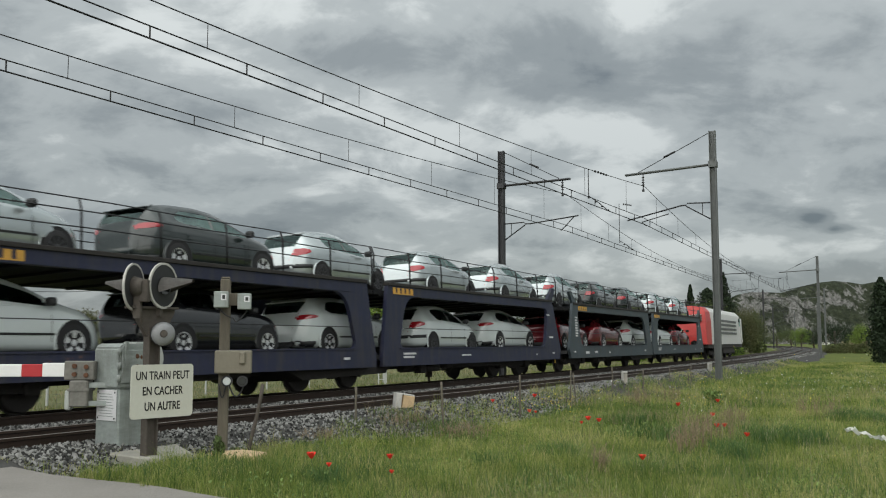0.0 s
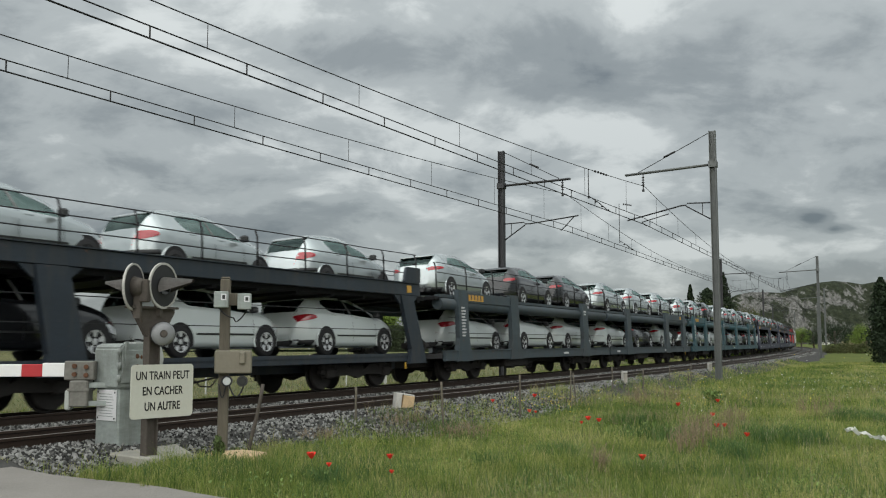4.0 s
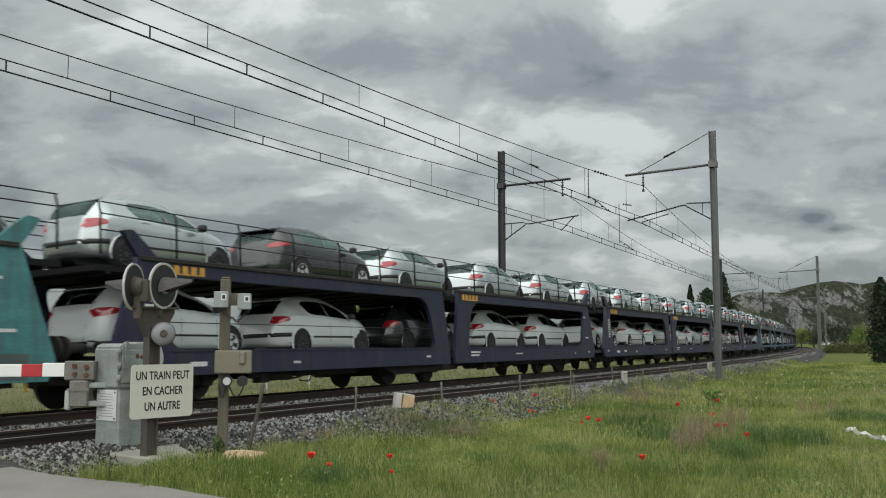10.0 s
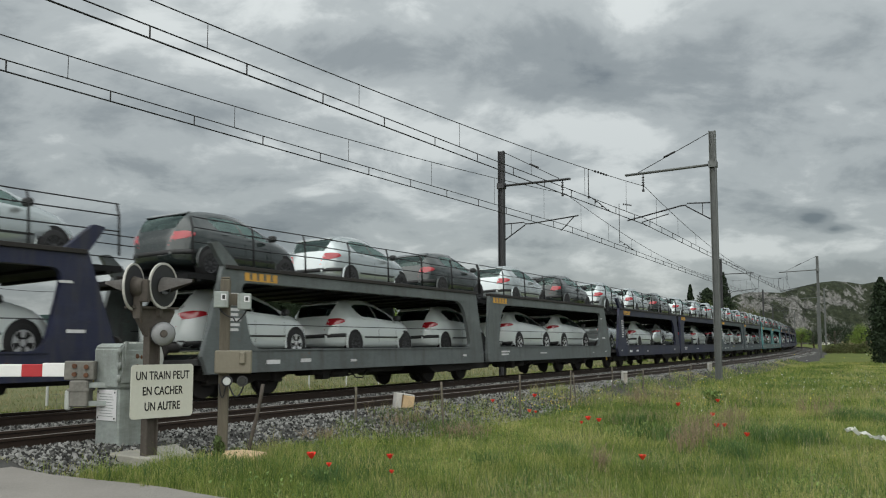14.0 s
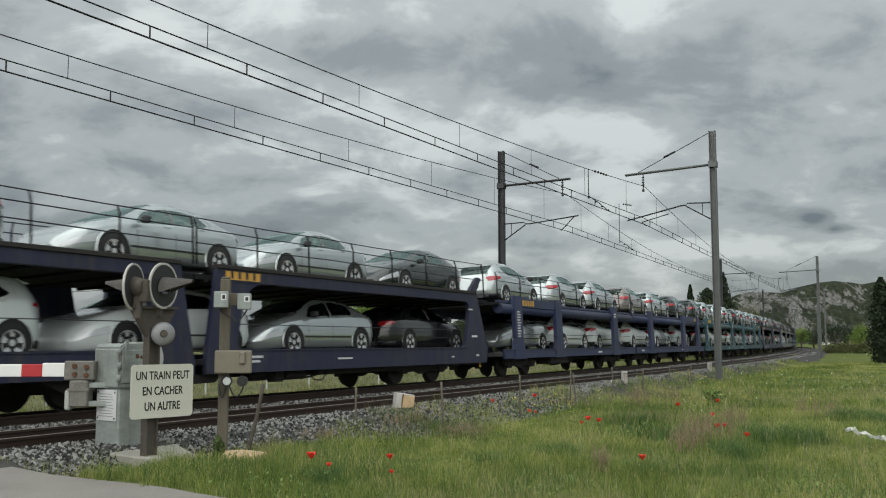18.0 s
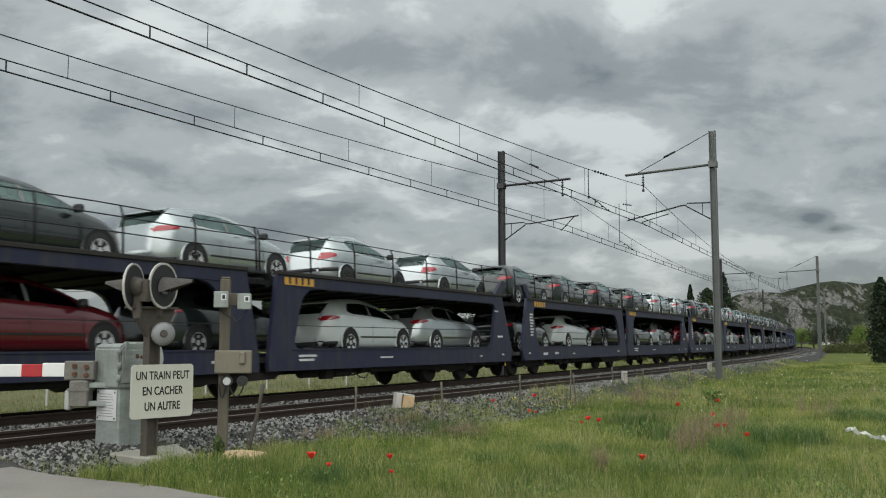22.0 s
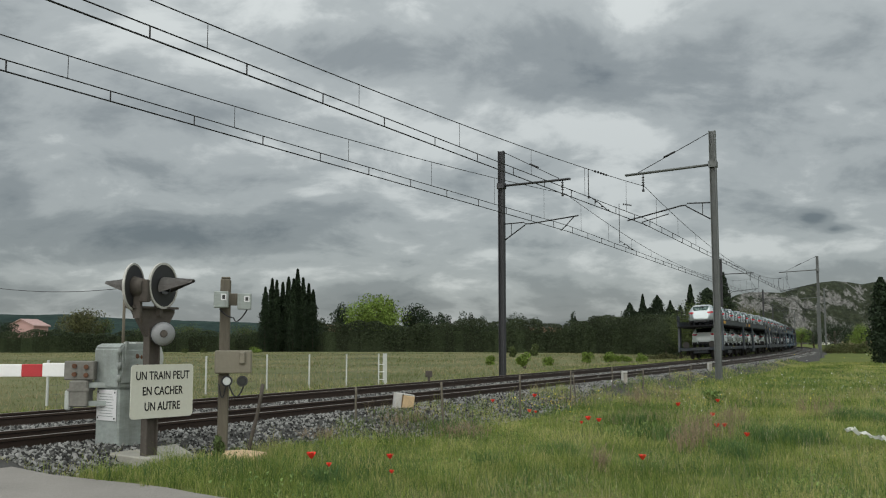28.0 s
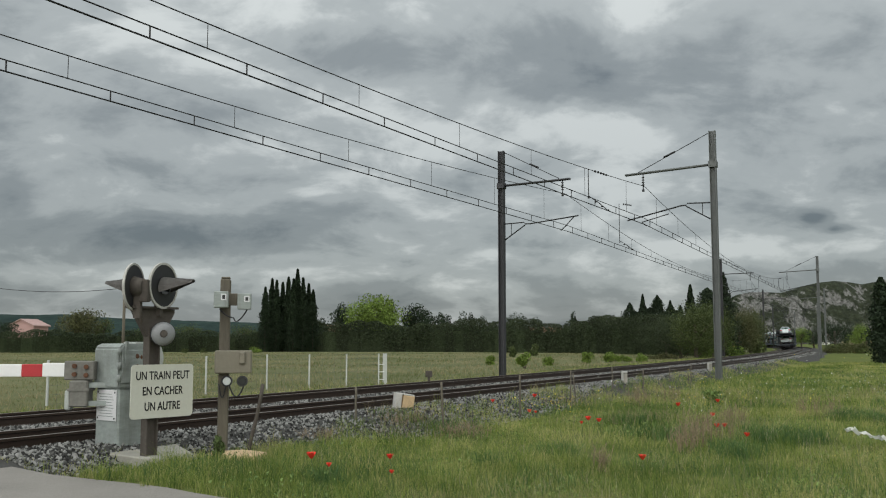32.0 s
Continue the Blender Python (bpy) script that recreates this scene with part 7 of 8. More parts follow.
# thicket on the inside of the curve
for i, (px, foot, y, tall, wide, mat) in enumerate(((1205, 632, 100, 5.0, 6.5, "leaf_hedge"), (1232, 634, 92, 5.6, 5.5, "leaf_mid"), (1262, 630, 98, 5.6, 5.0, "leaf_mid"), (1310, 625, 122, 6.3, 6.0, "leaf_olive"), (1328, 622, 132, 6.0, 4.8, "leaf_mid"), (1180, 630, 112, 4.6, 7.0, "leaf_hedge"))):
    tree(px, foot, y, tall, wide, M[mat], "bushy olive-green tree on the inside of the railway curve", 7000, 80 + i, 0.02, size=0.075)
for i, (px, tall, wide) in enumerate(((1108, 5.6, 5.0), (1130, 6.0, 5.5), (1155, 6.3, 6.0), (1180, 6.3, 6.0), (1200, 6.0, 5.0))):
    tree(px, 622, 149, tall, wide, M["leaf_hedge"], "dense dark evergreen among the cypresses", 2600, 95 + i, 0.03)
for i, (px, foot, y, tall, wide, mat) in enumerate(((868, 645, 72, 0.95, 1.0, "leaf_light"), (928, 652, 62, 1.15, 1.3, "leaf_light"), (970, 646, 70, 0.95, 1.0, "leaf_light"), (1040, 641, 78, 1.15, 1.2, "leaf_light"), (1080, 639, 82, 1.1, 1.3, "leaf_light"), (1096, 638, 84, 1.0, 1.1, "leaf_light"),
                                                   (1133, 638, 85, 0.85, 1.2, "leaf_light"), (1112, 638, 84, 0.6, 1.0, "leaf_light"), (905, 628, 110, 1.5, 1.6, "leaf_mid"), (945, 626, 118, 1.6, 1.6, "leaf_mid"), (1250, 628, 95, 2.2, 2.4, "leaf_light"), (1290, 624, 105, 2.4, 2.6, "leaf_light"), (1302, 622, 112, 2.2, 2.4, "leaf_light"), (1338, 620, 128, 2.6, 2.6, "leaf_mid"),
                                                   (1160, 634, 96, 0.8, 2.2, "leaf_olive"), (1180, 633, 98, 0.8, 2.6, "leaf_olive"), (327, 622, 150, 1.0, 1.3, "leaf_mid"), (361, 622, 150, 1.0, 1.3, "leaf_mid"), (456, 622, 150, 1.2, 2.6, "leaf_light"))):
    bush(px, foot, y, tall, wide, M[mat], 120 + i)
# right-hand side beyond the meadow
for i, (px, foot, y, tall, wide, mat) in enumerate(((1478, 618, 190, 6.2, 8.0, "leaf_dark"), (1500, 618, 200, 6.0, 8.0, "leaf_dark"), (1522, 618, 170, 4.9, 4.6, "leaf_light"), (1535, 618, 190, 5.6, 7.0, "leaf_mid"), (1418, 612, 260, 6.0, 6.0, "leaf_light"), (1440, 612, 260, 6.0, 8.0, "leaf_dark"), (1400, 612, 270, 5.5, 8.0, "leaf_mid"), (1375, 612, 280, 5.4, 9.0, "leaf_mid"), (1462, 612, 250, 6.2, 8.0, "leaf_dark"))):
    tree(px, foot, y, tall, wide, M[mat], "green tree below the rocky hill", 1500, 150 + i, 0.12)
cypress(1564, 628, 68, 6.0, 2.4, 170, 5200, "leaf_dark")
cypress(1578, 628, 66, 5.6, 3.0, 171, 5200, "leaf_dark")
for i, px in enumerate((1468, 1482, 1496, 1512, 1528, 1542)):
    bush(px, 615, 128, 1.5, 4.0, M["leaf_mid"] if i % 2 else M["leaf_olive"], 180 + i, 600, "low green scrub at the meadow edge")

for i, px in enumerate((1497, 1508, 1519, 1531, 1541)):
    bush(px, 615, 236 + 4 * (i % 2), 2.7, 3.4, M["straw"], 190 + i, 700, "pale plumed pampas grass below the hill")

# ---------------------------------------------------------------- distance


def hill_material():
    """Pale limestone outcrops, cracked, breaking through dark scrub."""
    m = bpy.data.materials.new("scrub_and_limestone")
    m.use_nodes = True
    nt = m.node_tree
    L = nt.links.new
    b = nt.nodes["Principled BSDF"]
    b.inputs["Roughness"].default_value = 0.95
    b.inputs["Specular IOR Level"].default_value = 0.15
    tc = nt.nodes.new("ShaderNodeTexCoord")
    mp = nt.nodes.new("ShaderNodeMapping")
    mp.inputs["Rotation"].default_value = (0, radians(34), 0)
    mp.inputs["Scale"].default_value = (1.25, 0.5, 0.75)
    L(tc.outputs["Object"], mp.inputs[0])

    def tex(kind, **k):
        n = node(nt, kind, **k)
        L(mp.outputs[0], n.inputs["Vector"])
        return n

    def ramp(v, stops):
        r = nt.nodes.new("ShaderNodeValToRGB")
        while len(r.color_ramp.elements) < len(stops):
            r.color_ramp.elements.new(0.5)
        for e, (p, c) in zip(r.color_ramp.elements, stops):
            e.position, e.color = p, (*c, 1)
        L(v, r.inputs[0])
        return r.outputs[0]

    def mul(a, k, c):
        n = nt.nodes.new("ShaderNodeMath")
        n.operation = "MULTIPLY_ADD"
        L(a, n.inputs[0])
        n.inputs[1].default_value = k
        if isinstance(c, float):
            n.inputs[2].default_value = c
        else:
            L(c, n.inputs[2])
        return n.outputs[0]

    big = tex("ShaderNodeTexNoise", Scale=0.032, Detail=7.0, Roughness=0.62)
    clump = tex("ShaderNodeTexNoise", Scale=0.22, Detail=5.0, Roughness=0.7)
    crack = tex("ShaderNodeTexNoise", Scale=0.35, Detail=8.0, Roughness=0.75)
    g = nt.nodes.new("ShaderNodeNewGeometry")
    sp = nt.nodes.new("ShaderNodeSeparateXYZ")
    L(g.outputs["Normal"], sp.inputs[0])
    where = mul(sp.outputs[2], -0.22, mul(clump.outputs[0], 0.42, mul(big.outputs[0], 1.0, -0.02)))
    scrub = ramp(clump.outputs[0], ((0.35, (0.022, 0.028, 0.017)), (0.6, (0.05, 0.06, 0.034)), (0.75, (0.10, 0.10, 0.06))))
    stone = ramp(crack.outputs[0], ((0.36, (0.07, 0.07, 0.065)), (0.47, (0.15, 0.147, 0.137)), (0.62, (0.29, 0.285, 0.27))))
    mask = ramp(where, ((0.51, (0, 0, 0)), (0.565, (1, 1, 1))))
    mix = nt.nodes.new("ShaderNodeMix")
    mix.data_type = "RGBA"
    L(mask, mix.inputs[0])
    L(scrub, mix.inputs[6])
    L(stone, mix.inputs[7])
    L(mix.outputs[2], b.inputs["Base Color"])
    bp = node(nt, "ShaderNodeBump", Strength=1.0, Distance=4.0)
    L(crack.outputs[0], bp.inputs["Height"])
    L(bp.outputs[0], b.inputs["Normal"])
    return m


M["rock"] = hill_material()
M["far_wood"] = material("far_woodland", (0.024, 0.040, 0.036), 0.95, 0, 0.6, 0.012, 0.05, 0, spec=0.03)


def ridge(name, y, skyline, deep, mat, rough, seed, label, nx=160, nd=26):
    """A hill whose crest follows a skyline of (bearing, height there)."""
    bm = bmesh.new()
    xs = [p[0] for p in skyline]
    hs = [p[1] for p in skyline]
    grid = []
    for j in range(nd + 1):
        d = j / nd
        yy = y - deep * 0.62 + deep * d
        row = []
        for i in range(nx + 1):
            px = xs[0] + (xs[-1] - xs[0]) * i / nx
            py = float(np.interp(px, xs, hs))
            crest = place(px, py, y)
            base = place(px, 606, yy)
            t = d / 0.62 if d < 0.62 else (1 - d) / 0.38
            s = max(0.0, min(1.0, t)) ** 0.75
            q = Vector((base.x * 0.045 + s * 1.4, yy * 0.03, seed))
            wob = noise.fractal(q, 0.9, 2.1, 6) * rough * (1 - abs(2 * s - 1) ** 3) * (0 if d > 0.62 else 1)
            step = rough * 0.8 * abs(noise.noise(Vector((base.x * 0.012 + yy * 0.03, seed * 2.0, s * 3)))) * (1 - s)
            row.append(bm.verts.new((base.x, yy, -3 + (crest.z + 3) * s + wob - step * s)))
        grid.append(row)
    for p, q in zip(grid, grid[1:]):
        for i in range(nx):
            bm.faces.new((p[i], p[i + 1], q[i + 1], q[i])).smooth = True
    bmesh.ops.recalc_face_normals(bm, faces=bm.faces)
    return tagged(part(name, bm, mat), label, "hill", kind="structure")


ridge("rocky_hill", 900, [(1270, 560), (1285, 533), (1305, 522), (1330, 517), (1362, 517), (1385, 518), (1402, 513), (1425, 506), (1452, 500), (1480, 497), (1505, 499), (1530, 503), (1550, 499), (1575, 494), (1640, 505), (1760, 545), (1850, 600)], 170, M["rock"], 9.0, 2.0, "limestone hill with grey cliffs and dark scrub", 420, 90)
ridge("rocky_spur", 1500, [(1000, 600), (1035, 574), (1062, 566), (1085, 561), (1108, 559), (1130, 566), (1200, 570), (1290, 560), (1360, 560), (1420, 590)], 380, M["rock"], 10.0, 7.0, "small distant limestone ridge", 120, 24)
ridge("wooded_hills", 2800, [(-500, 560), (-200, 556), (0, 555), (60, 557), (110, 555), (200, 562), (300, 566), (400, 569), (520, 573), (640, 576), (760, 577), (900, 578), (980, 584), (1080, 600)], 700, M["far_wood"], 10.0, 4.0, "low wooded hills on the horizon", 140, 20)


def house(px, foot, y, w, d, h, roof, mat, roofmat, label, turn=0):
    p = place(px, foot, y)
    root = empty("house", pose(p.x, p.y, float(ground_z(p.x, p.y)[0]), 0, 0, turn))
    bm = bmesh.new()
    box(bm, -w / 2, w / 2, -d / 2, d / 2, -0.3, h)
    a = [bm.verts.new(v) for v in ((-w / 2, -d / 2, h), (-w / 2, d / 2, h), (-w / 2, 0, h + roof * 0.96))]
    b = [bm.verts.new(v) for v in ((w / 2, -d / 2, h), (w / 2, d / 2, h), (w / 2, 0, h + roof * 0.96))]
    bm.faces.new(a)
    bm.faces.new(b[::-1])
    part("wall", bm, mat, root)
    bm = bmesh.new()
    for s in (-1, 1):
        vs = [(-w / 2 - 0.4, s * (d / 2 + 0.4), h - 0.25), (w / 2 + 0.4, s * (d / 2 + 0.4), h - 0.25), (w / 2 + 0.4, 0, h + roof), (-w / 2 - 0.4, 0, h + roof)]
        q = [bm.verts.new(v) for v in vs] + [bm.verts.new((v[0], v[1], v[2] + 0.18)) for v in vs]
        for f in ((0, 1, 2, 3), (4, 7, 6, 5), (0, 4, 5, 1), (1, 5, 6, 2), (2, 6, 7, 3), (3, 7, 4, 0)):
            bm.faces.new([q[i] for i in f])
    bmesh.ops.recalc_face_normals(bm, faces=bm.faces)
    part("roof", bm, roofmat, root)
    for x in (-w * 0.28, w * 0.25):
        bm = bmesh.new()
        box(bm, x - 0.5, x + 0.5, -d / 2 - 0.06, -d / 2 + 0.02, h * 0.45, h * 0.75)
        win = part("window", bm, M["barrier_white"], root)
        bm = bmesh.new()
        box(bm, x - 0.42, x + 0.42, -d / 2 - 0.075, -d / 2 - 0.064, h * 0.47, h * 0.73)
        part("pane", bm, M["lens_dark"], win)
    tagged(root, label, "house")


M["pink"] = material("pink_render", (0.46, 0.29, 0.27), 0.9, 0, 0.1, 0.5, 6, 0.1)
M["white_render"] = material("white_render", (0.62, 0.60, 0.56), 0.9, 0, 0.08, 0.5, 6, 0.1)
M["tiles"] = material("clay_roof_tiles", (0.30, 0.15, 0.10), 0.9, 0, 0.25, 1.5, 12, 0.3)
M["pink_tiles"] = material("pinkish_roof_tiles", (0.40, 0.27, 0.25), 0.9, 0, 0.25, 1.5, 12, 0.3)
house(50, 606, 205, 4.6, 6.2, 5.3, 1.2, M["pink"], M["pink_tiles"], "pink rendered house with a pinkish tile roof", 74)
house(600, 606, 205, 4.5, 5.0, 4.2, 1.0, M["concrete_tan"], M["tiles"], "small ochre house half hidden by trees", 10)
house(1458, 606, 560, 4.0, 4.5, 5.2, 0.8, M["white_render"], M["white_render"], "small white house below the hill", 20)
house(965, 606, 420, 14, 8.0, 6.6, 1.4, M["white_render"], M["tiles"], "distant white farm building above the hedge", 8)


def utility_pole():
    p = place(218, 606, 60)
    root = empty("utility_pole", pose(p.x, p.y, float(ground_z(p.x, p.y)[0])))
    bm = bmesh.new()
    tube(bm, (0, 0, -0.3), (0, 0, 5.3), 0.11, 0.08, 10)
    part("pole", bm, M["post_wood"], root)
    bm = bmesh.new()
    a = Vector((0, 0, 5.15))
    q = place(-260, 445, 60) - root.matrix_basis.translation
    pipe(bm, [a.lerp(q, t) + Vector((0, 0, -1.1 * 4 * t * (1 - t))) for t in [k / 20 for k in range(21)]], 0.018, 5)
    part("cable", bm, M["wire"], root)
    tagged(root, "grey wooden utility pole with a sagging cable", "utility pole")


utility_pole()

# ---------------------------------------------------------------- meadow


def grass_field(name, x0, x1, y0, y1, count, tall, wide, mat, seed, label, keep, clump=0.7, bend=0.5):
    rng = np.random.default_rng(seed)
    u = rng.random(count)
    y = y0 + (y1 - y0) * u ** 1.5
    half = 0.52 * y + 1.0
    x = rng.uniform(np.maximum(x0, -half), np.minimum(x1, half))
    g = np.sin(x * 1.3 + np.sin(y * 0.9) * 2) * np.cos(y * 1.1 + x * 0.4) + 0.5 * np.sin(x * 3.7 + y * 2.9)
    ok = keep(x, y) & (rng.random(count) < clump + (1 - clump) * (g > 0))
    x, y, g = x[ok], y[ok], g[ok]
    z = np.maximum(ground_z(x, y), np.interp(beside(x, y), [-3.2, -2.5, -1.75, -0.95, -0.9], [-0.42, -0.30, -0.075, -0.085, -9]))
    n = len(x)
    far = 1 + np.maximum(0, y - 12) / 16
    h = tall * rng.uniform(0.45, 1.25, n) * (1 + 0.28 * g)
    w = wide * rng.uniform(0.6, 1.3, n) * far
    a = rng.uniform(0, 2 * math.pi, n)
    dx, dy = np.cos(a), np.sin(a)
    lean = rng.normal(0, bend, n) * h
    la = rng.uniform(0, 2 * math.pi, n)
    lx, ly = np.cos(la) * lean, np.sin(la) * lean
    p0 = np.column_stack([x - dx * w / 2, y - dy * w / 2, z - 0.03])
    p1 = np.column_stack([x + dx * w / 2, y + dy * w / 2, z - 0.03])
    p2 = np.column_stack([x + dx * w * 0.36 + lx * 0.35, y + dy * w * 0.36 + ly * 0.35, z + h * 0.6])
    p3 = np.column_stack([x - dx * w * 0.36 + lx * 0.35, y - dy * w * 0.36 + ly * 0.35, z + h * 0.6])
    p4 = np.column_stack([x + lx, y + ly, z + h])
    v = np.stack([p0, p1, p2, p3, p4], 1).reshape(-1, 3)
    k = np.arange(n)[:, None] * 5
    f = (k + np.array([0, 1, 2, 3])).tolist() + (k + np.array([3, 2, 4])).tolist()
    me = bpy.data.meshes.new(name)
    me.from_pydata(v.tolist(), [], f)
    me.materials.append(mat)
    return tagged(new(name, me), label, "grass", kind="stuff")


def on_meadow(x, y):
    o = beside(x, y)
    road = (x - ROAD_P.x) * ROAD_IN.x + (y - ROAD_P.y) * ROAD_IN.y
    slab = (np.hypot(x + 3.72, y - 11.72) < 0.72) | (np.hypot(x + 3.25, y - 11.3) < 0.42) | (np.hypot(x + 2.4, y - 11.25) < 0.40)
    edge = -1.75 - 0.85 * smooth01((17.0 - y) / 4.0) - 0.20 * np.sin(x * 1.9) - 0.18 * np.sin(y * 3.3 + x)
    strip = (road > -0.85 * smooth01((x + 4.75) / 1.2)) & (x > -4.7)
    return ((o < edge) | strip) & (road < -0.02 + 0.10 * np.sin(x * 9) + 0.08 * np.sin(x * 23)) & ~slab


def short_verge(x, y):
    return on_meadow(x, y) & (y < 12.5)


def patchy(x, y):
    """Where the growth is rank."""
    return np.sin(x * 0.9 + 1.2 * np.sin(y * 0.5)) * np.sin(y * 0.8 + 0.7 * x) + 0.4 * np.sin(x * 2.3 - y * 1.7)


def track_verge(x, y):
    o = beside(x, y)
    return (o > EV + 2.5) & (o < EV + 7.5 + 1.5 * np.sin(y * 0.7))


grass_field("meadow_grass", -8, 40, 5.5, 70, 330000, 0.115, 0.0048, M["grass"], 1, "uneven green and straw-tinged meadow grass", on_meadow, 0.55, 1.0)
grass_field("rank_grass", -8, 40, 6.0, 50, 70000, 0.19, 0.0045, M["grass"], 7, "rank tufts of longer grass", lambda x, y: on_meadow(x, y) & (patchy(x, y) > 0.15), 0.5, 0.9)
grass_field("lush_grass", -8, 40, 7.0, 50, 80000, 0.15, 0.007, M["lush"], 8, "patches of darker lush grass", lambda x, y: on_meadow(x, y) & (patchy(x * 0.8 + 3, y * 0.8) > 0.3), 0.6, 0.6)
def tufted(x, y):
    """Small thick tufts, scattered."""
    return on_meadow(x, y) & (np.sin(x * 4.1 + 2.0 * np.sin(y * 1.3)) * np.sin(y * 3.3 + 1.7 * np.sin(x * 0.9)) + 0.35 * np.sin(x * 9.7 + y * 7.1) > 0.62)


grass_field("grass_tufts", -8, 30, 6.5, 34, 190000, 0.24, 0.0042, M["grass"], 31, "scattered thick tufts of taller grass", tufted, 0.9, 0.75)
grass_field("flowering_grass", -8, 30, 7.0, 34, 60000, 0.27, 0.0030, M["seed_head"], 32, "pinkish seeding grass in patches", lambda x, y: on_meadow(x, y) & (patchy(x * 0.7 - 2, y * 0.9 + 1) > 0.45), 0.8, 0.6)
CLUMPS = [(place(px, py, y), r) for px, py, y, r in ((1150, 768, 15.6, 0.55), (1195, 772, 15.3, 0.45), (1125, 745, 18.2, 0.5), (1385, 775, 15.0, 0.7), (1540, 742, 18.6, 0.8), (575, 876, 9.3, 0.22), (790, 760, 16.4, 0.35), (985, 800, 13.0, 0.35), (870, 830, 11.3, 0.3), (1300, 800, 13.0, 0.4))]


def in_clumps(x, y):
    hit = np.zeros(len(x), bool)
    for p, r in CLUMPS:
        d = np.hypot(x - p.x, (y - p.y) * 0.7)
        hit |= d < r * (0.7 + 0.3 * np.sin(7 * np.arctan2(y - p.y, x - p.x)))
    return hit & on_meadow(x, y)


grass_field("weed_clumps", -3, 12, 8, 21, 130000, 0.20, 0.011, M["lush"], 21, "low clumps of dark broad-bladed weeds", in_clumps, 0.8, 0.8)
grass_field("tall_dry_grass", -8, 40, 6.0, 48, 22000, 0.26, 0.0026, M["straw"], 2, "taller dry straw-coloured stalks", lambda x, y: on_meadow(x, y) & (patchy(y, x) > 0.1), 0.35, 0.6)
grass_field("verge_grass", -8, 3, 7.5, 13, 40000, 0.085, 0.0055, M["verge"], 3, "short green verge grass along the road edge", short_verge, 0.85, 0.8)
grass_field("track_side_grass", -40, 60, 16, 110, 60000, 0.16, 0.012, M["verge"], 4, "green grass strip beyond the tracks", track_verge, 0.8)


def fallow(x, y):
    o = beside(x, y)
    return (o > EV + 4.4) & (o < 120)


grass_field("field_grass", -70, 60, 22, 150, 110000, 0.20, 0.010, M["fallow_grass"], 5, "thin seeding grass on the fallow field", fallow, 0.6, 0.7)


def weeds():
    """Leafy weeds low in the grass."""
    rng = np.random.default_rng(12)
    n = 60000
    y = 6.5 + 34 * rng.random(n) ** 1.5
    x = rng.uniform(-0.52 * y - 0.5, 0.52 * y + 1)
    ok = on_meadow(x, y) & (patchy(x * 1.3 + 4, y * 1.1) > 0.05)
    x, y = x[ok], y[ok]
    z = ground_z(x, y) + rng.random(len(x)) ** 2 * 0.16
    leaves("meadow_weeds", np.column_stack([x, y, z]), 0.011 * (1 + y / 18) * rng.uniform(0.6, 1.4, len(x)), M["weed"], None, 12, "stuff", "low leafy weeds among the grass", "weeds")


M["weed"] = material("weed_leaf", (0.15, 0.21, 0.06), 0.75, 0, 0.4, 0.3, 2, 0, tint=(0.07, 0.115, 0.03), per_island=0.5, spec=0.3)
M["weed_dark"] = material("dark_weed_leaf", (0.085, 0.12, 0.04), 0.75, 0, 0.4, 0.3, 2, 0, per_island=0.5, spec=0.3)
M["dead_stalk"] = material("dead_stalk", (0.25, 0.195, 0.13), 0.9, 0, 0.35, 2, 10, 0, per_island=0.5, spec=0.2)
weeds()


def stalk_clump(px, py, y, tall, wide, n, seed):
    p = place(px, py, y)
    rng = np.random.default_rng(seed)
    bm = bmesh.new()
    z = float(ground_z(p.x, p.y)[0])
    for i in range(n):
        a, r = rng.uniform(0, 6.28), wide * rng.random() ** 0.6
        bx, by = p.x + math.cos(a) * r * 0.6, p.y + math.sin(a) * r * 0.6
        h = tall * rng.uniform(0.5, 1.1)
        q = Vector((bx + rng.normal() * 0.18 * h, by + rng.normal() * 0.18 * h, z + h))
        tube(bm, (bx, by, z - 0.02), q, 0.004, 0.0018, 3, caps=False)
        for k in range(3):
            e = Vector((bx, by, z)).lerp(q, 0.45 + 0.16 * k)
            tube(bm, e, e + Vector((rng.normal() * 0.06, rng.normal() * 0.06, 0.07)), 0.003, 0.001, 3, caps=False)
    tagged(part("dead_stalks", bm, M["dead_stalk"]), "clump of dead brown stalks standing in the meadow", "dry plant", "dry plant clumps", "stuff")


for i, c in enumerate(((1235, 790, 14.0, 0.58, 0.45, 55), (1215, 800, 13.5, 0.42, 0.4, 36), (1265, 770, 15.2, 0.46, 0.5, 40), (1300, 735, 18.0, 0.4, 0.4, 50), (1062, 840, 11.2, 0.34, 0.15, 24), (1130, 705, 23.0, 0.55, 0.5, 50), (1185, 700, 24.5, 0.5, 0.5, 40), (730, 745, 17.0, 0.35, 0.6, 60), (690, 755, 16.4, 0.3, 0.5, 50), (1450, 720, 20.0, 0.4, 0.8, 60), (820, 770, 15.5, 0.25, 0.7, 60), (560, 785, 14.2, 0.25, 0.6, 60))):
    stalk_clump(*c, 300 + i)
for i, (px, py, y, tall, wide, mat) in enumerate(((1262, 705, 23.5, 0.42, 0.6, "weed"), (386, 808, 11.0, 0.26, 0.16, "weed_dark"), (566, 872, 9.3, 0.12, 0.25, "weed"))):
    bush(px, py, y, tall, wide, M[mat], 330 + i, 420, "leafy green weed clump in the meadow")


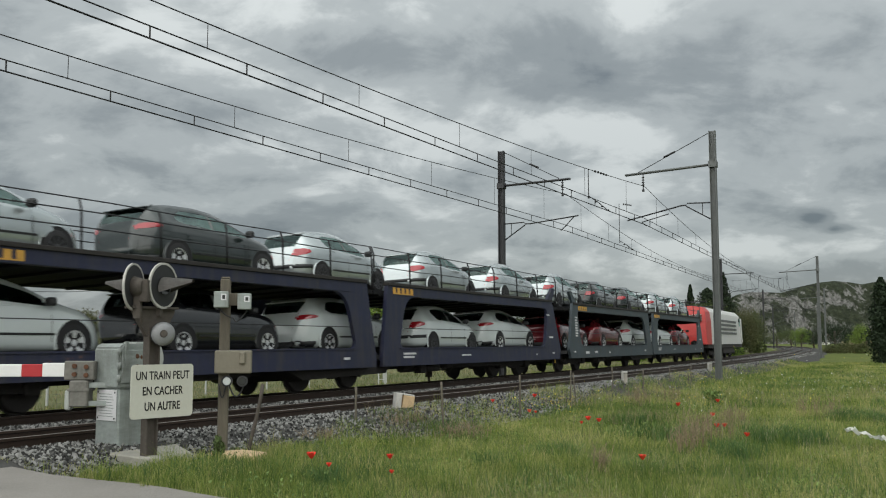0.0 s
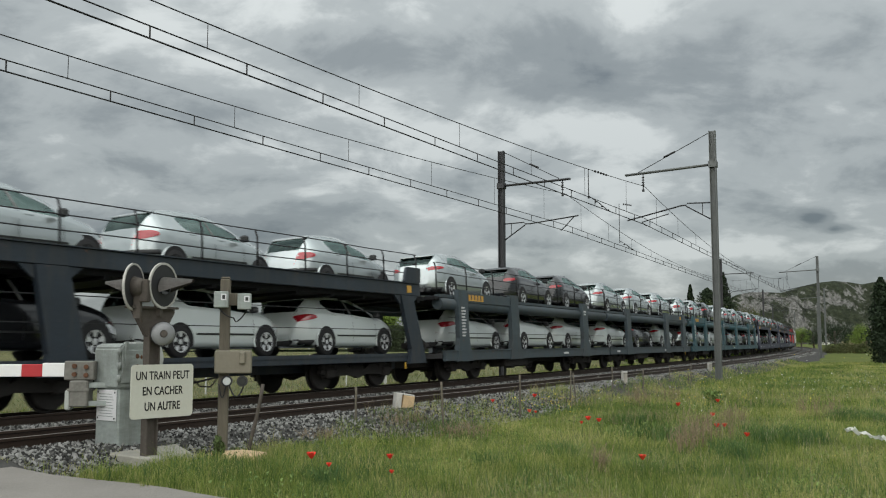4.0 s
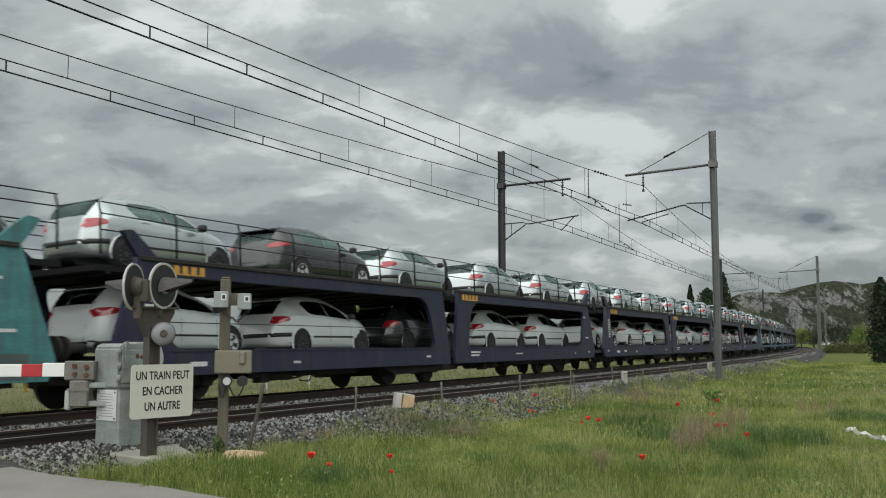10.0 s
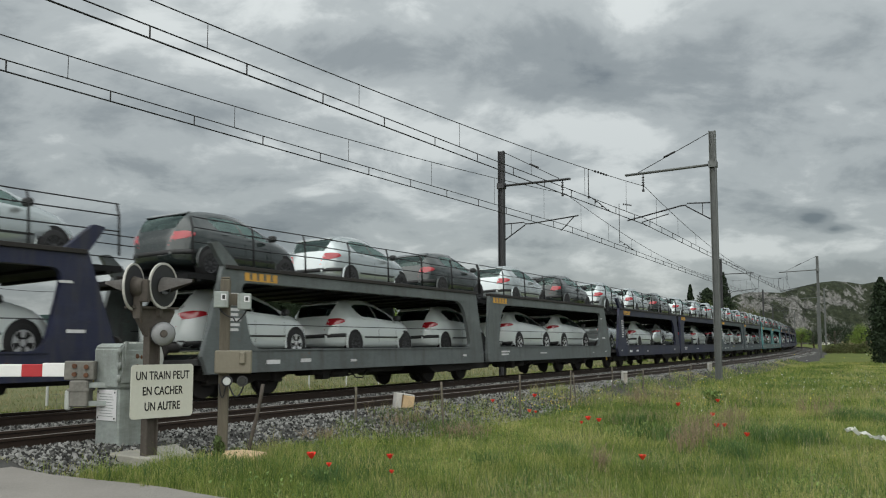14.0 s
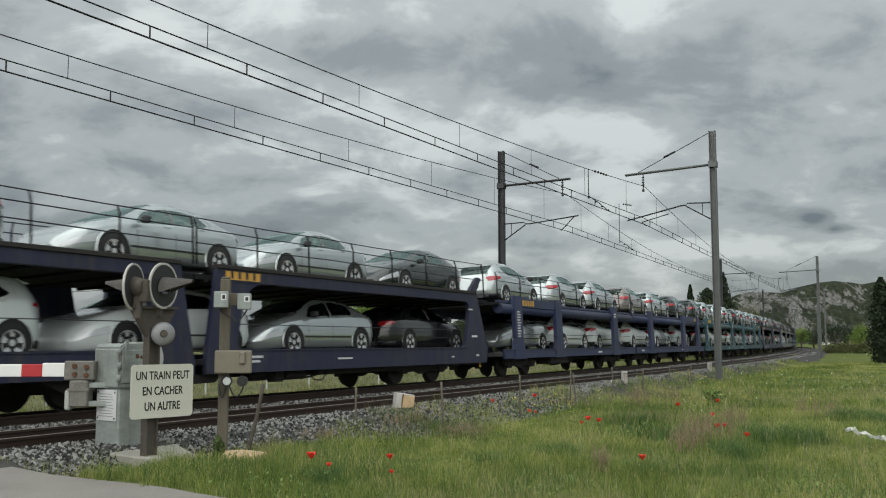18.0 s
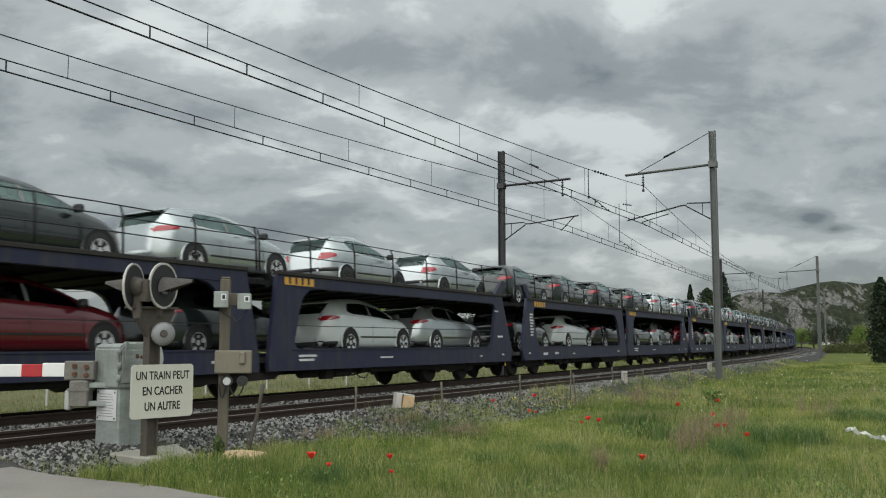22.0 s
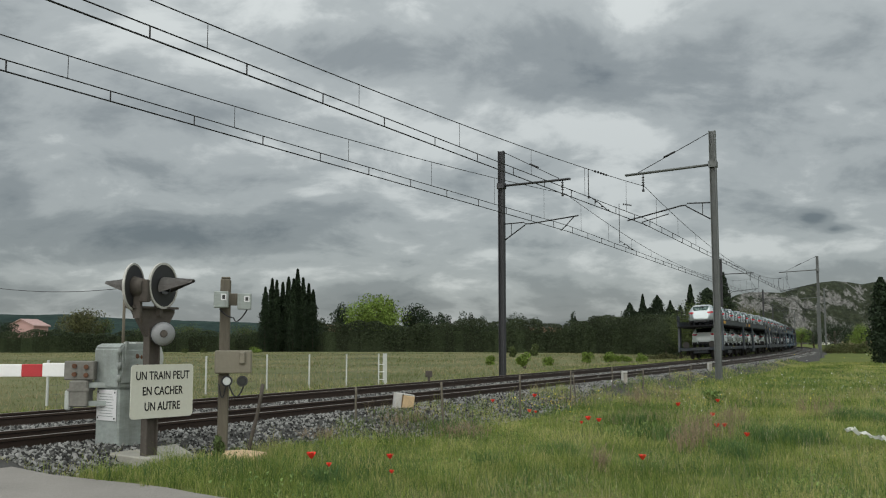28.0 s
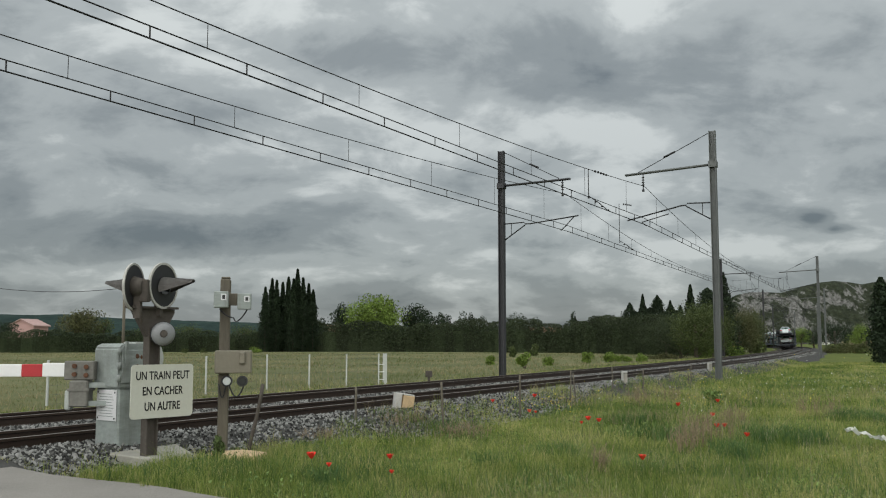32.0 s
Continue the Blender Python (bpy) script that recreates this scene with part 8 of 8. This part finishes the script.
def flowers(name, spots, mat, r, seed, label):
    rng = np.random.default_rng(seed)
    C = []
    for px, py, y, spread, n in spots:
        p = place(px, py, y)
        q = rng.normal(size=(n, 3)) * np.array([spread, spread, spread * 0.18])
        C.append(q + np.array([p.x, p.y, p.z]))
    leaves(name, np.concatenate(C), r, mat, None, seed, "stuff", label, "flowers", 0.0)


flowers("yellow_flowers", [(965, 715, 20, 0.5, 55), (1280, 712, 22, 0.8, 75), (985, 708, 21, 0.4, 40), (1240, 690, 26, 0.9, 30), (1180, 710, 23, 0.8, 20), (900, 712, 20.5, 0.4, 20), (515, 764, 15.0, 0.35, 30), (760, 730, 18, 0.35, 25), (1350, 690, 26, 1.5, 40), (1480, 800, 13, 0.25, 9), (1090, 845, 11.5, 0.2, 6), (1100, 690, 25, 1.0, 15), (1450, 650, 38, 3, 45)], M["flower_yellow"], 0.018, 3, "scattered small yellow meadow flowers")
flowers("white_flowers", [(1110, 690, 25, 1.2, 40), (1420, 690, 26, 1.6, 90), (1480, 670, 30, 2.0, 80), (1250, 720, 22, 0.8, 20)], M["flower_white"], 0.018, 4, "scattered small white meadow flowers")


def poppy(px, py, y, r, seed):
    p, first = place(px, py, y), y
    while p.z - float(ground_z(p.x, p.y)[0]) < 0.19 and y > 7:
        y -= 0.1
        p = place(px, py, y)
    r *= 0.85 * y / first
    z = float(ground_z(p.x, p.y)[0])
    root = empty("poppy", pose(p.x, p.y, z))
    rng = random.Random(seed)
    top = p.z - z
    bm = bmesh.new()
    pipe(bm, [(0.03, 0.02, -0.02), (0.02, 0, top * 0.5), (0, 0, top)], 0.004, 5)
    part("stem", bm, M["stem"], root)
    r *= 1.25
    for k in range(4):
        a = k * math.pi / 2 + rng.random() * 0.5
        bm = bmesh.new()
        g = []
        for i in range(4):
            t = i / 3
            row = []
            for j in range(5):
                b = (j / 4 - 0.5) * 1.9 * (0.35 + 0.65 * math.sin(math.pi * (0.25 + 0.6 * t)))
                rr = r * t
                row.append(bm.verts.new((math.cos(a + b) * rr, math.sin(a + b) * rr, top + r * (1.25 * t ** 1.6) + 0.08 * r * math.sin(j * 2.1 + k))))
            g.append(row)
        for i in range(3):
            for j in range(4):
                bm.faces.new((g[i][j], g[i][j + 1], g[i + 1][j + 1], g[i + 1][j])).smooth = True
        part("petal", bm, M["petal"], root)
    tagged(root, "bright red field poppy in the meadow grass", "poppy", "poppies in the meadow")


for i, (px, py, y, r) in enumerate(((551, 812, 12.6, 0.062), (690, 812, 12.8, 0.045), (582, 826, 12.2, 0.035), (1041, 744, 17.2, 0.052), (1060, 747, 17.0, 0.045), (1029, 750, 16.8, 0.03), (1137, 814, 12.6, 0.048), (1200, 719, 21.0, 0.055), (1261, 737, 18.6, 0.05), (1269, 757, 16.6, 0.05), (1282, 756, 16.8, 0.046),
                                    (1322, 773, 15.2, 0.045), (324, 778, 13.2, 0.04), (872, 712, 19.6, 0.042), (946, 703, 21.0, 0.05), (937, 730, 18.6, 0.04), (1270, 712, 21.6, 0.05), (693, 838, 11.6, 0.03), (948, 731, 18.4, 0.03))):
    poppy(px, py, y, r, i)


def litter():
    p = place(1530, 774, 13.8)
    z = float(ground_z(p.x, p.y)[0]) + 0.12
    bm = bmesh.new()
    g = []
    for i in range(14):
        row = []
        for j in range(6):
            row.append(bm.verts.new((p.x - 0.24 + i * 0.055, p.y - 0.14 + j * 0.055, z + 0.17 - i * 0.014 + 0.11 * noise.noise(Vector((i * 0.5, j * 0.6, 3))))))
        g.append(row)
    for a, b in zip(g, g[1:]):
        for j in range(5):
            bm.faces.new((a[j], a[j + 1], b[j + 1], b[j]))
    bmesh.ops.solidify(bm, geom=list(bm.faces), thickness=0.01)
    tagged(part("plastic_sheet", bm, M["barrier_white"]), "crumpled white plastic sheet lying in the grass", "litter")


litter()


# ---------------------------------------------------------------- motion
def unit_pose(unit, t):
    rear, length = unit
    d = t - 16.0
    s = rear + SPEED * d + SLOWING * d * d / 2
    inset = length * 0.12
    a = line_pose(s + inset, EV, DZ, TILT)
    b = line_pose(s + length - inset, EV, DZ, TILT)
    p, q = a.translation, b.translation
    turn = math.atan2(q.y - p.y, q.x - p.x)
    m = Matrix.Translation(p) @ Matrix.Rotation(turn, 4, "Z") @ Matrix.Rotation(-TILT, 4, "X")
    return m @ Matrix.Translation((-inset, 0, 0))


def motions():
    times = [0.0, 1.0, 2.0, 3.0, 4.0, 5.0, 6.0, 7.0, 8.0, 9.0, 10.0, 11.0, 12.0, 13.0, 14.0, 15.0, 16.0, 17.0, 18.0, 19.0, 20.0, 21.0, 22.0, 23.0, 24.0, 25.0, 26.0, 27.0, 28.0, 29.0, 30.0, 31.0, 32.0]
    cache = {}
    for thing, unit, m in MOVING:
        if unit not in cache:
            cache[unit] = [(t, unit_pose(unit, t)) for t in times]
        walk(thing, [(t, p @ m) for t, p in cache[unit]])


motions()
